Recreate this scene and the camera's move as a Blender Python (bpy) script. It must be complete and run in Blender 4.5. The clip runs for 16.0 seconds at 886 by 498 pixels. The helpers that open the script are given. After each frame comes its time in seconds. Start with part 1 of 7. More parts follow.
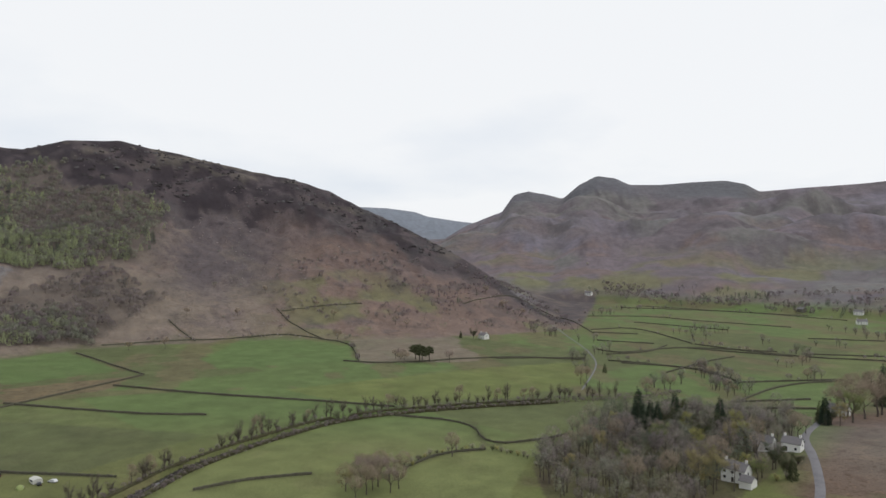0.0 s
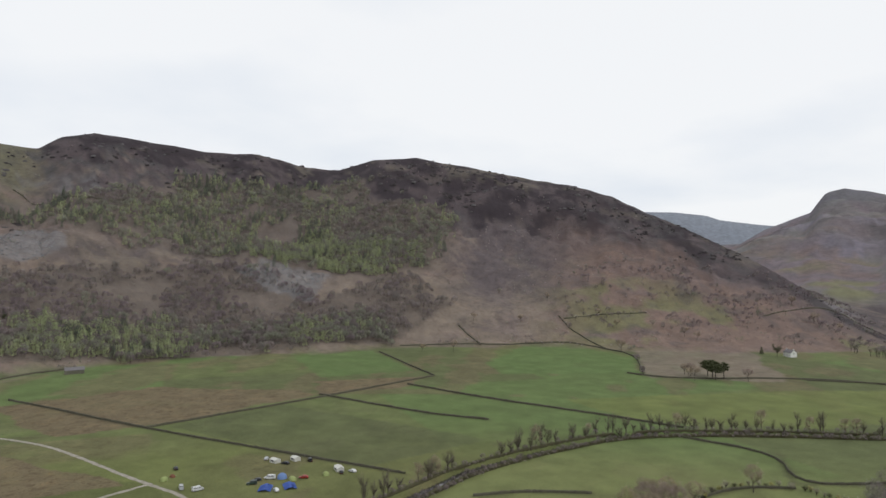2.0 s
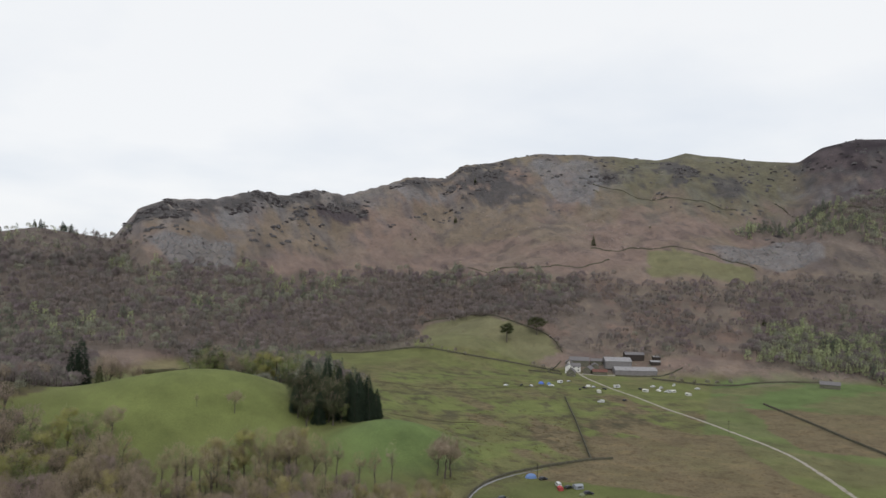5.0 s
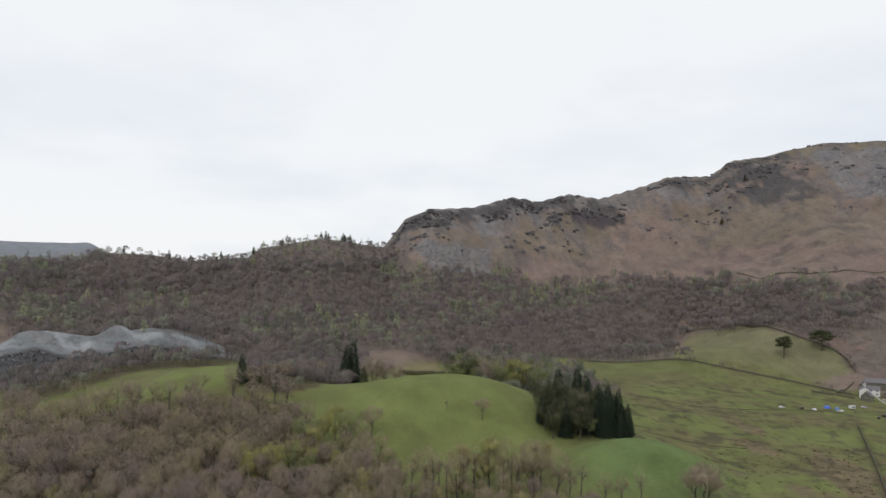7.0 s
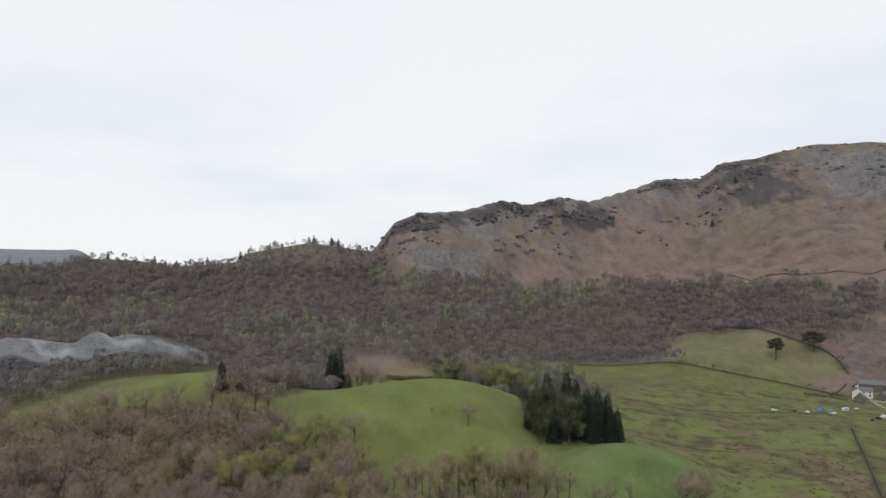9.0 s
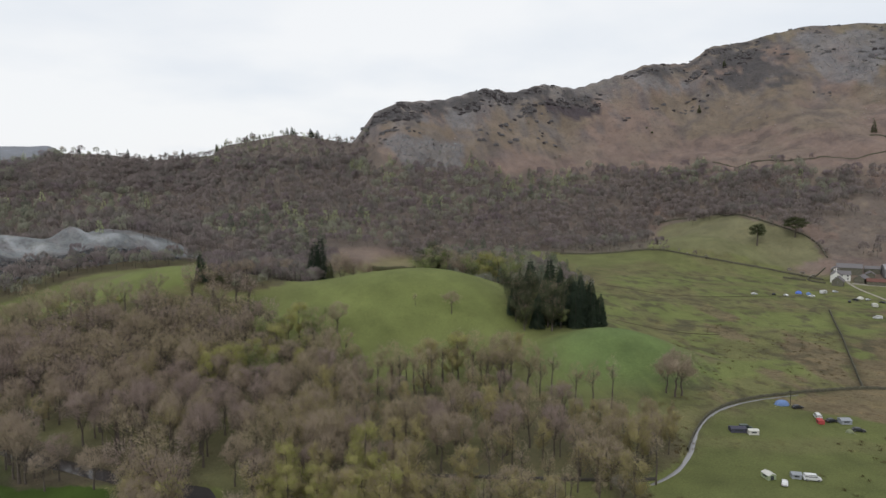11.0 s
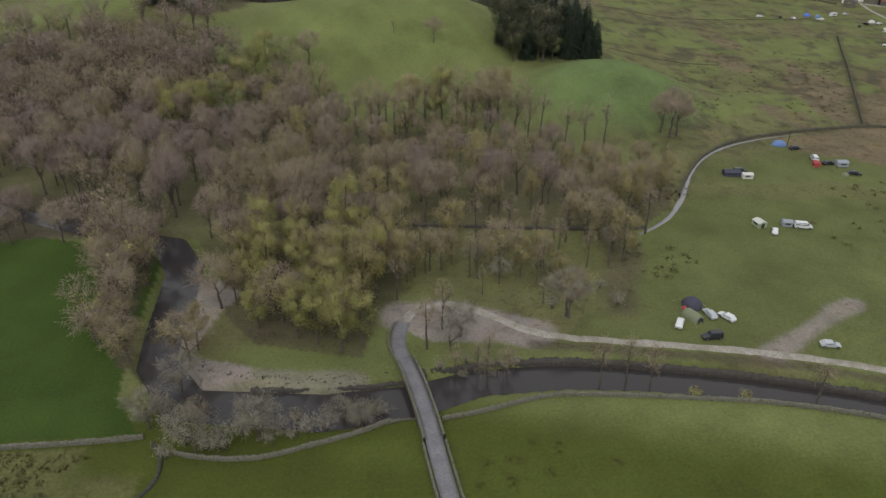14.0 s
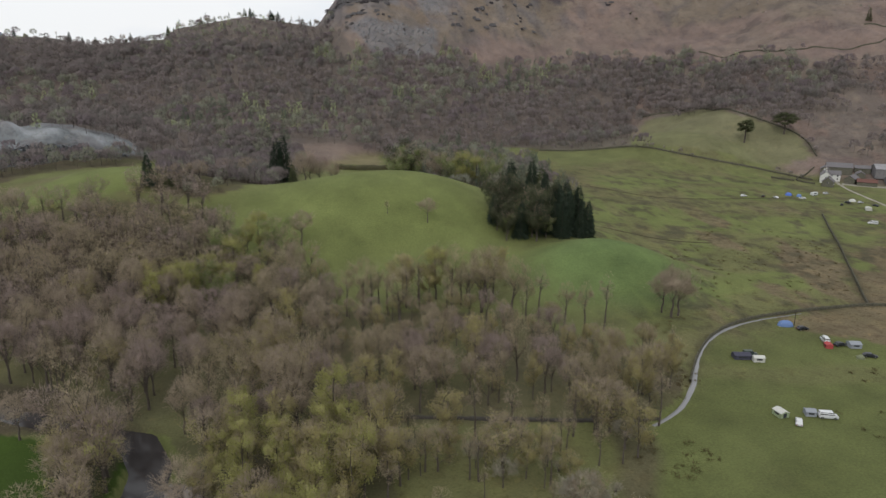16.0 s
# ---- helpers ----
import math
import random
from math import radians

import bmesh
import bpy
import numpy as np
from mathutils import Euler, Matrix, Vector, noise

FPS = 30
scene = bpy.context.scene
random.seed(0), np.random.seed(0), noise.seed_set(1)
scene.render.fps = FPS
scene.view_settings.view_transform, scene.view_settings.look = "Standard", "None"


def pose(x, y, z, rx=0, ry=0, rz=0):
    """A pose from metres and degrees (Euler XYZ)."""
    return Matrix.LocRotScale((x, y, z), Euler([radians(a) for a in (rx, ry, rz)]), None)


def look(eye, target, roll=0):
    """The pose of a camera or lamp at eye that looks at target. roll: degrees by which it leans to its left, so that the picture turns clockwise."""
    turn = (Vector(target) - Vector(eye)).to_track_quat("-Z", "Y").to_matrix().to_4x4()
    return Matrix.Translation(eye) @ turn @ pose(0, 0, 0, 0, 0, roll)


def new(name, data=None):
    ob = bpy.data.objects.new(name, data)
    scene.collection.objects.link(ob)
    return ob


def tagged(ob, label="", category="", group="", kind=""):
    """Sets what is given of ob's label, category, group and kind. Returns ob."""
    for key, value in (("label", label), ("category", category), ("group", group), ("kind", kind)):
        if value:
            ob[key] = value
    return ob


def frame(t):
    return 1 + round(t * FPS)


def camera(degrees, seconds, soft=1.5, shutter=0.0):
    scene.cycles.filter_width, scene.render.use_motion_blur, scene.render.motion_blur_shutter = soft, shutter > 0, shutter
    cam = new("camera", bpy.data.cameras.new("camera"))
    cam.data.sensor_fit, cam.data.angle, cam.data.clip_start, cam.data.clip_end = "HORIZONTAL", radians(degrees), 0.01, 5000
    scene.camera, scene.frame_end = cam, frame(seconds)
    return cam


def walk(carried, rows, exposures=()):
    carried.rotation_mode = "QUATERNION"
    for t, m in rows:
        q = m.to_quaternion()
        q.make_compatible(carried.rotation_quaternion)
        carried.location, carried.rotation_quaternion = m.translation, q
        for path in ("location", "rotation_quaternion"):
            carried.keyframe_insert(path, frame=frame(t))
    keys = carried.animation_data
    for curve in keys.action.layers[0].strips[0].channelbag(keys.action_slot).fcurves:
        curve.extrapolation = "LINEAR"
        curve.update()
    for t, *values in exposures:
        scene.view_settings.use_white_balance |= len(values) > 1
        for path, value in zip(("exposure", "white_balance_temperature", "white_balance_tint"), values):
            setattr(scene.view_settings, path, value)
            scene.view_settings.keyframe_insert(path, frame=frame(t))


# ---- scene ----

cam = camera(64.48, 16.0, soft=1.5)
PATH = [
    (0.0, pose(-48.41, -38.40, 98.60, 90.51, 0, -102.49) @ pose(0, 0, 0, 0, 0, 0.40)),
    (0.5, pose(-45.21, -39.46, 98.81, 90.62, 0, -99.43) @ pose(0, 0, 0, 0, 0, 0.24)),
    (1.0, pose(-41.59, -39.79, 98.94, 90.74, 0, -95.68) @ pose(0, 0, 0, 0, 0, 0.14)),
    (1.5, pose(-37.96, -40.44, 98.82, 90.85, 0, -88.47) @ pose(0, 0, 0, 0, 0, 0.17)),
    (2.0, pose(-33.90, -41.25, 98.80, 90.95, 0, -79.67) @ pose(0, 0, 0, 0, 0, 0.22)),
    (2.5, pose(-30.13, -41.78, 98.64, 91.03, 0, -70.92) @ pose(0, 0, 0, 0, 0, 0.21)),
    (3.0, pose(-26.35, -41.88, 98.21, 91.17, 0, -61.34) @ pose(0, 0, 0, 0, 0, 0.44)),
    (3.5, pose(-22.82, -41.29, 97.51, 91.24, 0, -51.04) @ pose(0, 0, 0, 0, 0, 0.66)),
    (4.0, pose(-19.77, -40.53, 96.87, 91.35, 0, -41.10) @ pose(0, 0, 0, 0, 0, 0.84)),
    (4.5, pose(-17.31, -39.54, 96.47, 91.36, 0, -31.89) @ pose(0, 0, 0, 0, 0, 0.93)),
    (5.0, pose(-15.22, -37.98, 96.49, 91.35, 0, -22.41) @ pose(0, 0, 0, 0, 0, 1.03)),
    (5.5, pose(-12.76, -35.78, 97.05, 91.35, 0, -14.14) @ pose(0, 0, 0, 0, 0, 0.95)),
    (6, pose(-10.30, -33.57, 97.62, 91.36, 0, -7.89) @ pose(0, 0, 0, 0, 0, 0.88)),
    (6.5, pose(-7.84, -31.37, 98.19, 91.36, 0, -3.66) @ pose(0, 0, 0, 0, 0, 0.80)),
    (7, pose(-5.38, -29.16, 98.75, 91.37, 0, -1.44) @ pose(0, 0, 0, 0, 0, 0.73)),
    (7.5, pose(-2.92, -26.96, 99.32, 91.37, 0, -1.18) @ pose(0, 0, 0, 0, 0, 0.65)),
    (8.0, pose(-1.98, -24.89, 98.67, 91.59, 0, -1.57) @ pose(0, 0, 0, 0, 0, 0.69)),
    (9.0, pose(-0.81, -19.84, 96.99, 91.80, 0, -2.06) @ pose(0, 0, 0, 0, 0, 0.35)),
    (10.3, pose(0.71, -13.28, 94.81, 91.78, 0, -2.70) @ pose(0, 0, 0, 0, 0, -0.10)),
    (10.5, pose(0.94, -12.27, 94.47, 90.03, 0, -2.80) @ pose(0, 0, 0, 0, 0, -0.17)),
    (11.0, pose(0.52, -9.97, 93.63, 83.13, 0, -3.40) @ pose(0, 0, 0, 0, 0, -0.35)),
    (11.5, pose(0.15, -7.29, 93.55, 73.34, 0, -3.93) @ pose(0, 0, 0, 0, 0, -0.31)),
    (12.0, pose(-0.03, -3.85, 93.99, 63.42, 0, -4.36) @ pose(0, 0, 0, 0, 0, -0.11)),
    (12.5, pose(0.00, -0.00, 95.00, 60.50, 0, -4.60) @ pose(0, 0, 0, 0, 0, -0.01)),
    (13.0, pose(0.12, 3.42, 95.31, 60.41, 0, -4.78) @ pose(0, 0, 0, 0, 0, 0.04)),
    (13.5, pose(0.28, 6.81, 95.36, 60.39, 0, -4.95) @ pose(0, 0, 0, 0, 0, 0.10)),
    (14.0, pose(0.46, 10.30, 95.62, 60.43, 0, -5.11) @ pose(0, 0, 0, 0, 0, 0.10)),
    (14.5, pose(0.56, 14.14, 96.12, 61.48, 0, -5.34) @ pose(0, 0, 0, 0, 0, 0.15)),
    (15.0, pose(0.72, 17.67, 96.31, 67.40, 0, -5.51) @ pose(0, 0, 0, 0, 0, 0.18)),
    (15.5, pose(0.43, 20.04, 95.52, 74.07, 0, -5.69) @ pose(0, 0, 0, 0, 0, 0.18)),
    (16.0, pose(0.34, 22.97, 95.21, 74.21, 0, -5.85) @ pose(0, 0, 0, 0, 0, 0.14)),
]
walk(cam, PATH)


# ---- world and sun ----
def overcast():
    world = bpy.data.worlds.new("overcast_sky")
    scene.world = world
    world.use_nodes = True
    nt = world.node_tree
    nt.nodes.clear()
    n = nt.nodes.new
    out, bg = n("ShaderNodeOutputWorld"), n("ShaderNodeBackground")
    sky = n("ShaderNodeTexSky")
    sky.sky_type, sky.sun_disc = "NISHITA", False
    sky.sun_elevation, sky.sun_rotation = radians(SUN_UP), radians(SUN_TURN)
    dim = n("ShaderNodeMix")
    dim.data_type, dim.blend_type = "RGBA", "MULTIPLY"
    dim.inputs["Factor"].default_value = 1.0
    dim.inputs["B"].default_value = (0.10, 0.10, 0.10, 1)
    # a layer of cloud, flattened towards the horizon
    co, sep, comb = n("ShaderNodeTexCoord"), n("ShaderNodeSeparateXYZ"), n("ShaderNodeCombineXYZ")
    lift = n("ShaderNodeMath")
    lift.operation, lift.inputs[1].default_value = "ADD", 0.22
    dx, dy = n("ShaderNodeMath"), n("ShaderNodeMath")
    dx.operation = dy.operation = "DIVIDE"
    noise_a, ramp = n("ShaderNodeTexNoise"), n("ShaderNodeValToRGB")
    noise_a.inputs["Scale"].default_value, noise_a.inputs["Detail"].default_value = 0.75, 6
    noise_a.inputs["Roughness"].default_value = 0.48
    ramp.color_ramp.elements[0].position, ramp.color_ramp.elements[0].color = 0.30, (0.74, 0.79, 0.86, 1)
    ramp.color_ramp.elements[1].position, ramp.color_ramp.elements[1].color = 0.52, (0.90, 0.915, 0.935, 1)
    mix = n("ShaderNodeMix")
    mix.data_type = "RGBA"
    mix.inputs["Factor"].default_value = 0.95
    link = nt.links.new
    link(co.outputs["Generated"], sep.inputs[0])
    link(sep.outputs["Z"], lift.inputs[0])
    link(sep.outputs["X"], dx.inputs[0]), link(lift.outputs[0], dx.inputs[1])
    link(sep.outputs["Y"], dy.inputs[0]), link(lift.outputs[0], dy.inputs[1])
    link(dx.outputs[0], comb.inputs[0]), link(dy.outputs[0], comb.inputs[1])
    link(comb.outputs[0], noise_a.inputs["Vector"])
    link(noise_a.outputs["Fac"], ramp.inputs[0])
    link(sky.outputs[0], dim.inputs["A"])
    link(dim.outputs["Result"], mix.inputs["A"]), link(ramp.outputs[0], mix.inputs["B"])
    link(mix.outputs["Result"], bg.inputs[0])
    bg.inputs[1].default_value = 1.03
    link(bg.outputs[0], out.inputs[0])


SUN_UP, SUN_TURN = 48.0, 200.0
overcast()
sun = new("sun", bpy.data.lights.new("sun", "SUN"))
sun.data.energy, sun.data.angle, sun.data.color = 0.9, radians(20), (1.0, 0.96, 0.9)
sun.matrix_world = look((0, 0, 0), (math.sin(radians(SUN_TURN)) * -1, math.cos(radians(SUN_TURN)) * -1, -math.tan(radians(SUN_UP))))


# ---- materials ----
def material(name, colour, rough=0.9, vary=0.25, scale=1.0, bump=0.3, fine=6.0, metal=0.0, spread=0.0, second=None, attribute="", island=False, coat=0.0):
    """A procedural surface: base colour with grain at two scales, relief, and a shift from piece to piece."""
    m = bpy.data.materials.new(name)
    m.use_nodes = True
    nt = m.node_tree
    n, link = nt.nodes.new, nt.links.new
    bsdf = nt.nodes["Principled BSDF"]
    bsdf.inputs["Roughness"].default_value, bsdf.inputs["Metallic"].default_value = rough, metal
    bsdf.inputs["Specular IOR Level"].default_value = 0.25
    bsdf.inputs["Coat Weight"].default_value = coat
    co = n("ShaderNodeTexCoord")
    geo = n("ShaderNodeNewGeometry")
    where = geo.outputs["Position"] if attribute else co.outputs["Object"]
    big, small = n("ShaderNodeTexNoise"), n("ShaderNodeTexNoise")
    big.inputs["Scale"].default_value, big.inputs["Detail"].default_value = scale, 5
    small.inputs["Scale"].default_value, small.inputs["Detail"].default_value = scale * fine, 3
    link(where, big.inputs["Vector"]), link(where, small.inputs["Vector"])
    if attribute:
        src = n("ShaderNodeAttribute")
        src.attribute_name = attribute
        base = src.outputs["Color"]
    else:
        rgb = n("ShaderNodeMix")
        rgb.data_type = "RGBA"
        rgb.inputs["A"].default_value = (*colour, 1)
        rgb.inputs["B"].default_value = (*(second or [c * 0.6 for c in colour]), 1)
        step = n("ShaderNodeMapRange")
        step.inputs["From Min"].default_value, step.inputs["From Max"].default_value = 0.4, 0.65
        link(big.outputs["Fac"], step.inputs["Value"])
        link(step.outputs["Result"], rgb.inputs["Factor"])
        base = rgb.outputs["Result"]
    hsv = n("ShaderNodeHueSaturation")
    link(base, hsv.inputs["Color"])
    gain = n("ShaderNodeMath")
    gain.operation = "ADD"
    for i, (tex, w) in enumerate(((big, vary), (small, vary))):
        mr = n("ShaderNodeMapRange")
        mr.inputs["From Min"].default_value, mr.inputs["From Max"].default_value = 0.3, 0.7
        mr.inputs["To Min"].default_value, mr.inputs["To Max"].default_value = 0.5 - w, 0.5 + w
        link(tex.outputs["Fac"], mr.inputs["Value"])
        link(mr.outputs["Result"], gain.inputs[i])
    value = gain.outputs[0]
    if spread:
        rnd = n("ShaderNodeMapRange")
        rnd.inputs["To Min"].default_value, rnd.inputs["To Max"].default_value = 1 - spread, 1 + spread
        if island:
            link(geo.outputs["Random Per Island"], rnd.inputs["Value"])
        else:
            info = n("ShaderNodeObjectInfo")
            link(info.outputs["Random"], rnd.inputs["Value"])
        mul = n("ShaderNodeMath")
        mul.operation = "MULTIPLY"
        link(value, mul.inputs[0]), link(rnd.outputs["Result"], mul.inputs[1])
        value = mul.outputs[0]
    link(value, hsv.inputs["Value"])
    link(hsv.outputs["Color"], bsdf.inputs["Base Color"])
    if bump:
        bp = n("ShaderNodeBump")
        bp.inputs["Strength"].default_value, bp.inputs["Distance"].default_value = bump, 0.5 / (scale * fine)
        link(small.outputs["Fac"], bp.inputs["Height"])
        link(bp.outputs["Normal"], bsdf.inputs["Normal"])
    return m


def leafy(name, colour, second, spread=0.09, soft=0.78):
    """Leaves or twigs: a tint that shifts from clump to clump; sprays too fine to model face the sky."""
    m = material(name, colour, 0.8, 0.2, 0.15, 0.0, 5, spread=spread, second=second, island=True)
    nt = m.node_tree
    nt.nodes["Principled BSDF"].inputs["Specular IOR Level"].default_value = 0.0
    # sprays too fine to model: the crown's own roundness shades them, and light passes between them
    def vec(op, a, b=None, out=0):
        q = nt.nodes.new("ShaderNodeVectorMath")
        q.operation = op
        nt.links.new(a, q.inputs[0])
        if b is not None:
            nt.links.new(b, q.inputs[3 if op == "SCALE" else 1])
        return q.outputs[out]

    geo, dome, turn = nt.nodes.new("ShaderNodeNewGeometry"), nt.nodes.new("ShaderNodeAttribute"), nt.nodes.new("ShaderNodeVectorTransform")
    dome.attribute_name = "dome"
    turn.vector_type, turn.convert_from, turn.convert_to = "NORMAL", "OBJECT", "WORLD"
    nt.links.new(dome.outputs["Vector"], turn.inputs[0])
    face, round_way = geo.outputs["Normal"], turn.outputs[0]
    keep = nt.nodes.new("ShaderNodeMath")
    keep.operation = "MULTIPLY_ADD"
    keep.inputs[1].default_value, keep.inputs[2].default_value = -1.0, 0.25
    nt.links.new(vec("DOT_PRODUCT", face, round_way, 1), keep.inputs[0])
    most = nt.nodes.new("ShaderNodeMath")
    most.operation, most.inputs[1].default_value = "MAXIMUM", 1.0 - soft
    nt.links.new(keep.outputs[0], most.inputs[0])
    way = vec("NORMALIZE", vec("ADD", round_way, vec("SCALE", face, most.outputs[0])))
    bsdf, out = nt.nodes["Principled BSDF"], nt.nodes["Material Output"]
    thin, both = nt.nodes.new("ShaderNodeBsdfTranslucent"), nt.nodes.new("ShaderNodeMixShader")
    both.inputs[0].default_value = 0.32
    nt.links.new(bsdf.inputs["Base Color"].links[0].from_socket, thin.inputs["Color"])
    nt.links.new(way, bsdf.inputs["Normal"])
    nt.links.new(way, thin.inputs["Normal"])
    nt.links.new(bsdf.outputs[0], both.inputs[1])
    nt.links.new(thin.outputs[0], both.inputs[2])
    nt.links.new(both.outputs[0], out.inputs["Surface"])
    return m


def ground_material():
    """Turf, bracken and rock: the cover's colours, distance haze included, broken by tussocks where it is rough (alpha
    of the cover).
    """
    m = bpy.data.materials.new("ground_cover")
    m.use_nodes = True
    nt = m.node_tree
    n, link = nt.nodes.new, nt.links.new
    bsdf = nt.nodes["Principled BSDF"]
    bsdf.inputs["Roughness"].default_value, bsdf.inputs["Specular IOR Level"].default_value = 0.95, 0.15
    geo, src = n("ShaderNodeNewGeometry"), n("ShaderNodeAttribute")
    src.attribute_name = "cover"

    def grain(scale, detail, lo, hi, to0=0.0, to1=1.0, rough=0.55):
        t, r = n("ShaderNodeTexNoise"), n("ShaderNodeMapRange")
        t.inputs["Scale"].default_value, t.inputs["Detail"].default_value, t.inputs["Roughness"].default_value = scale, detail, rough
        r.inputs["From Min"].default_value, r.inputs["From Max"].default_value = lo, hi
        r.inputs["To Min"].default_value, r.inputs["To Max"].default_value = to0, to1
        link(geo.outputs["Position"], t.inputs["Vector"])
        link(t.outputs["Fac"], r.inputs["Value"])
        return r.outputs["Result"], t.outputs["Fac"]

    def times(a, b):
        q = n("ShaderNodeMath")
        q.operation = "MULTIPLY"
        for k, v in enumerate((a, b)):
            if isinstance(v, float):
                q.inputs[k].default_value = v
            else:
                link(v, q.inputs[k])
        return q.outputs[0]

    def mixed(factor, a, b, blend="MIX"):
        q = n("ShaderNodeMix")
        q.data_type, q.blend_type = "RGBA", blend
        link(factor, q.inputs["Factor"])
        link(a, q.inputs["A"])
        if isinstance(b, tuple):
            q.inputs["B"].default_value = (*b, 1)
        else:
            link(b, q.inputs["B"])
        return q.outputs["Result"]

    rough = src.outputs["Alpha"]
    col = src.outputs["Color"]
    straw, _ = grain(0.09, 5, 0.5, 0.68)
    col = mixed(times(straw, times(rough, 0.55)), col, (1.14, 1.06, 0.94), "MULTIPLY")
    dark, _ = grain(0.16, 5, 0.53, 0.64)
    col = mixed(times(dark, times(rough, 0.75)), col, (0.66, 0.62, 0.62), "MULTIPLY")
    tuft, _ = grain(0.55, 4, 0.56, 0.64)
    col = mixed(times(tuft, times(rough, 0.85)), col, (0.62, 0.58, 0.50), "MULTIPLY")
    pale, _ = grain(0.33, 4, 0.6, 0.7)
    col = mixed(times(pale, times(rough, 0.6)), col, (1.5, 1.35, 1.15), "MULTIPLY")
    hsv = n("ShaderNodeHueSaturation")
    link(col, hsv.inputs["Color"])
    a, _ = grain(0.045, 4, 0.3, 0.7, 0.84, 1.14)
    b, fac = grain(1.6, 3, 0.3, 0.7, 0.84, 1.16)
    link(times(a, b), hsv.inputs["Value"])
    link(hsv.outputs["Color"], bsdf.inputs["Base Color"])
    bp = n("ShaderNodeBump")
    bp.inputs["Strength"].default_value, bp.inputs["Distance"].default_value = 0.5, 0.35
    link(fac, bp.inputs["Height"])
    link(bp.outputs["Normal"], bsdf.inputs["Normal"])
    return m


GROUND = ground_material()
ASPHALT = material("worn_asphalt", (0.19, 0.185, 0.195), 0.85, 0.15, 0.25, 0.3, 9, second=(0.125, 0.12, 0.13))
GRAVEL = material("pale_gravel", (0.35, 0.325, 0.285), 0.95, 0.25, 0.3, 0.4, 8, second=(0.18, 0.165, 0.13))
STONE = material("dry_stone", (0.19, 0.18, 0.15), 0.95, 0.45, 2.2, 0.9, 3, second=(0.062, 0.064, 0.038))
# darker than STONE: shadow and growth along the walls are in this colour
STONE_FIELD = material("mossy_field_stone", (0.105, 0.098, 0.074), 0.95, 0.35, 0.6, 0.8, 3, second=(0.062, 0.062, 0.04))
SLATE_SPOIL = material("slate_spoil", (0.27, 0.29, 0.31), 0.95, 0.3, 0.12, 0.6, 8, second=(0.2, 0.22, 0.24))
SLATE_DARK = material("dark_slate_spoil", (0.17, 0.175, 0.185), 0.95, 0.3, 0.12, 0.6, 8, second=(0.11, 0.115, 0.12))
ROCK = material("fell_rock", (0.105, 0.10, 0.103), 0.95, 0.3, 0.2, 0.7, 5, second=(0.055, 0.05, 0.05))
ROCK_DARK = material("heathery_rock", (0.045, 0.039, 0.040), 0.95, 0.3, 0.15, 0.7, 5, second=(0.028, 0.024, 0.026))
BARK = material("grey_bark", (0.12, 0.10, 0.085), 0.95, 0.25, 1.5, 0.4, 6, second=(0.07, 0.06, 0.05))
TWIG = leafy("bare_twigs", (0.521, 0.426, 0.327), (0.387, 0.313, 0.245))
# far woods: twigs greyed and conifers lifted, haze put into their colours
FAR_A = leafy("brown_woodland_twigs", (0.408, 0.353, 0.339), (0.329, 0.284, 0.276), 0.13, 0.9)
FAR_B = leafy("grey_woodland_twigs", (0.344, 0.317, 0.294), (0.279, 0.257, 0.242), 0.13, 0.9)
FAR_C = leafy("purple_woodland_twigs", (0.359, 0.299, 0.310), (0.291, 0.243, 0.256), 0.13, 0.9)
FAR_GREEN = leafy("far_green_leaves", (0.436, 0.443, 0.338), (0.362, 0.368, 0.298), 0.13, 0.9)
FAR_LARCH = leafy("far_larch_leaves", (0.679, 0.750, 0.421), (0.539, 0.600, 0.351), 0.13, 0.9)
FAR_DARK = leafy("far_conifers", (0.227, 0.264, 0.196), (0.173, 0.204, 0.156), 0.13, 0.9)
EVERGREEN = leafy("broad_evergreen_leaves", (0.130, 0.144, 0.082), (0.082, 0.096, 0.057), 0.14, 0.7)
RIVER_TWIG = leafy("grey_brown_riverside_twigs", (0.218, 0.187, 0.156), (0.165, 0.143, 0.119), 0.1, 0.6)
TWIG_B = leafy("grey_twigs", (0.497, 0.416, 0.290), (0.366, 0.300, 0.209))
TWIG_C = leafy("purple_twigs", (0.451, 0.360, 0.320), (0.349, 0.274, 0.244))
TWIG_PALE = leafy("pale_twigs", (0.475, 0.439, 0.354), (0.352, 0.320, 0.261))
LEAF_SPRING = leafy("spring_leaves", (0.480, 0.478, 0.175), (0.382, 0.360, 0.154))
LEAF_OCHRE = leafy("budding_leaves", (0.503, 0.449, 0.204), (0.401, 0.350, 0.164))
LEAF_GREEN = leafy("fresh_green_leaves", (0.328, 0.396, 0.153), (0.245, 0.282, 0.129))
NEEDLE = leafy("dark_needles", (0.070, 0.096, 0.064), (0.045, 0.064, 0.049))
PINE = leafy("pine_needles", (0.128, 0.146, 0.073), (0.091, 0.100, 0.058))
RUSH = leafy("rush_tufts", (0.135, 0.105, 0.055), (0.095, 0.08, 0.04))


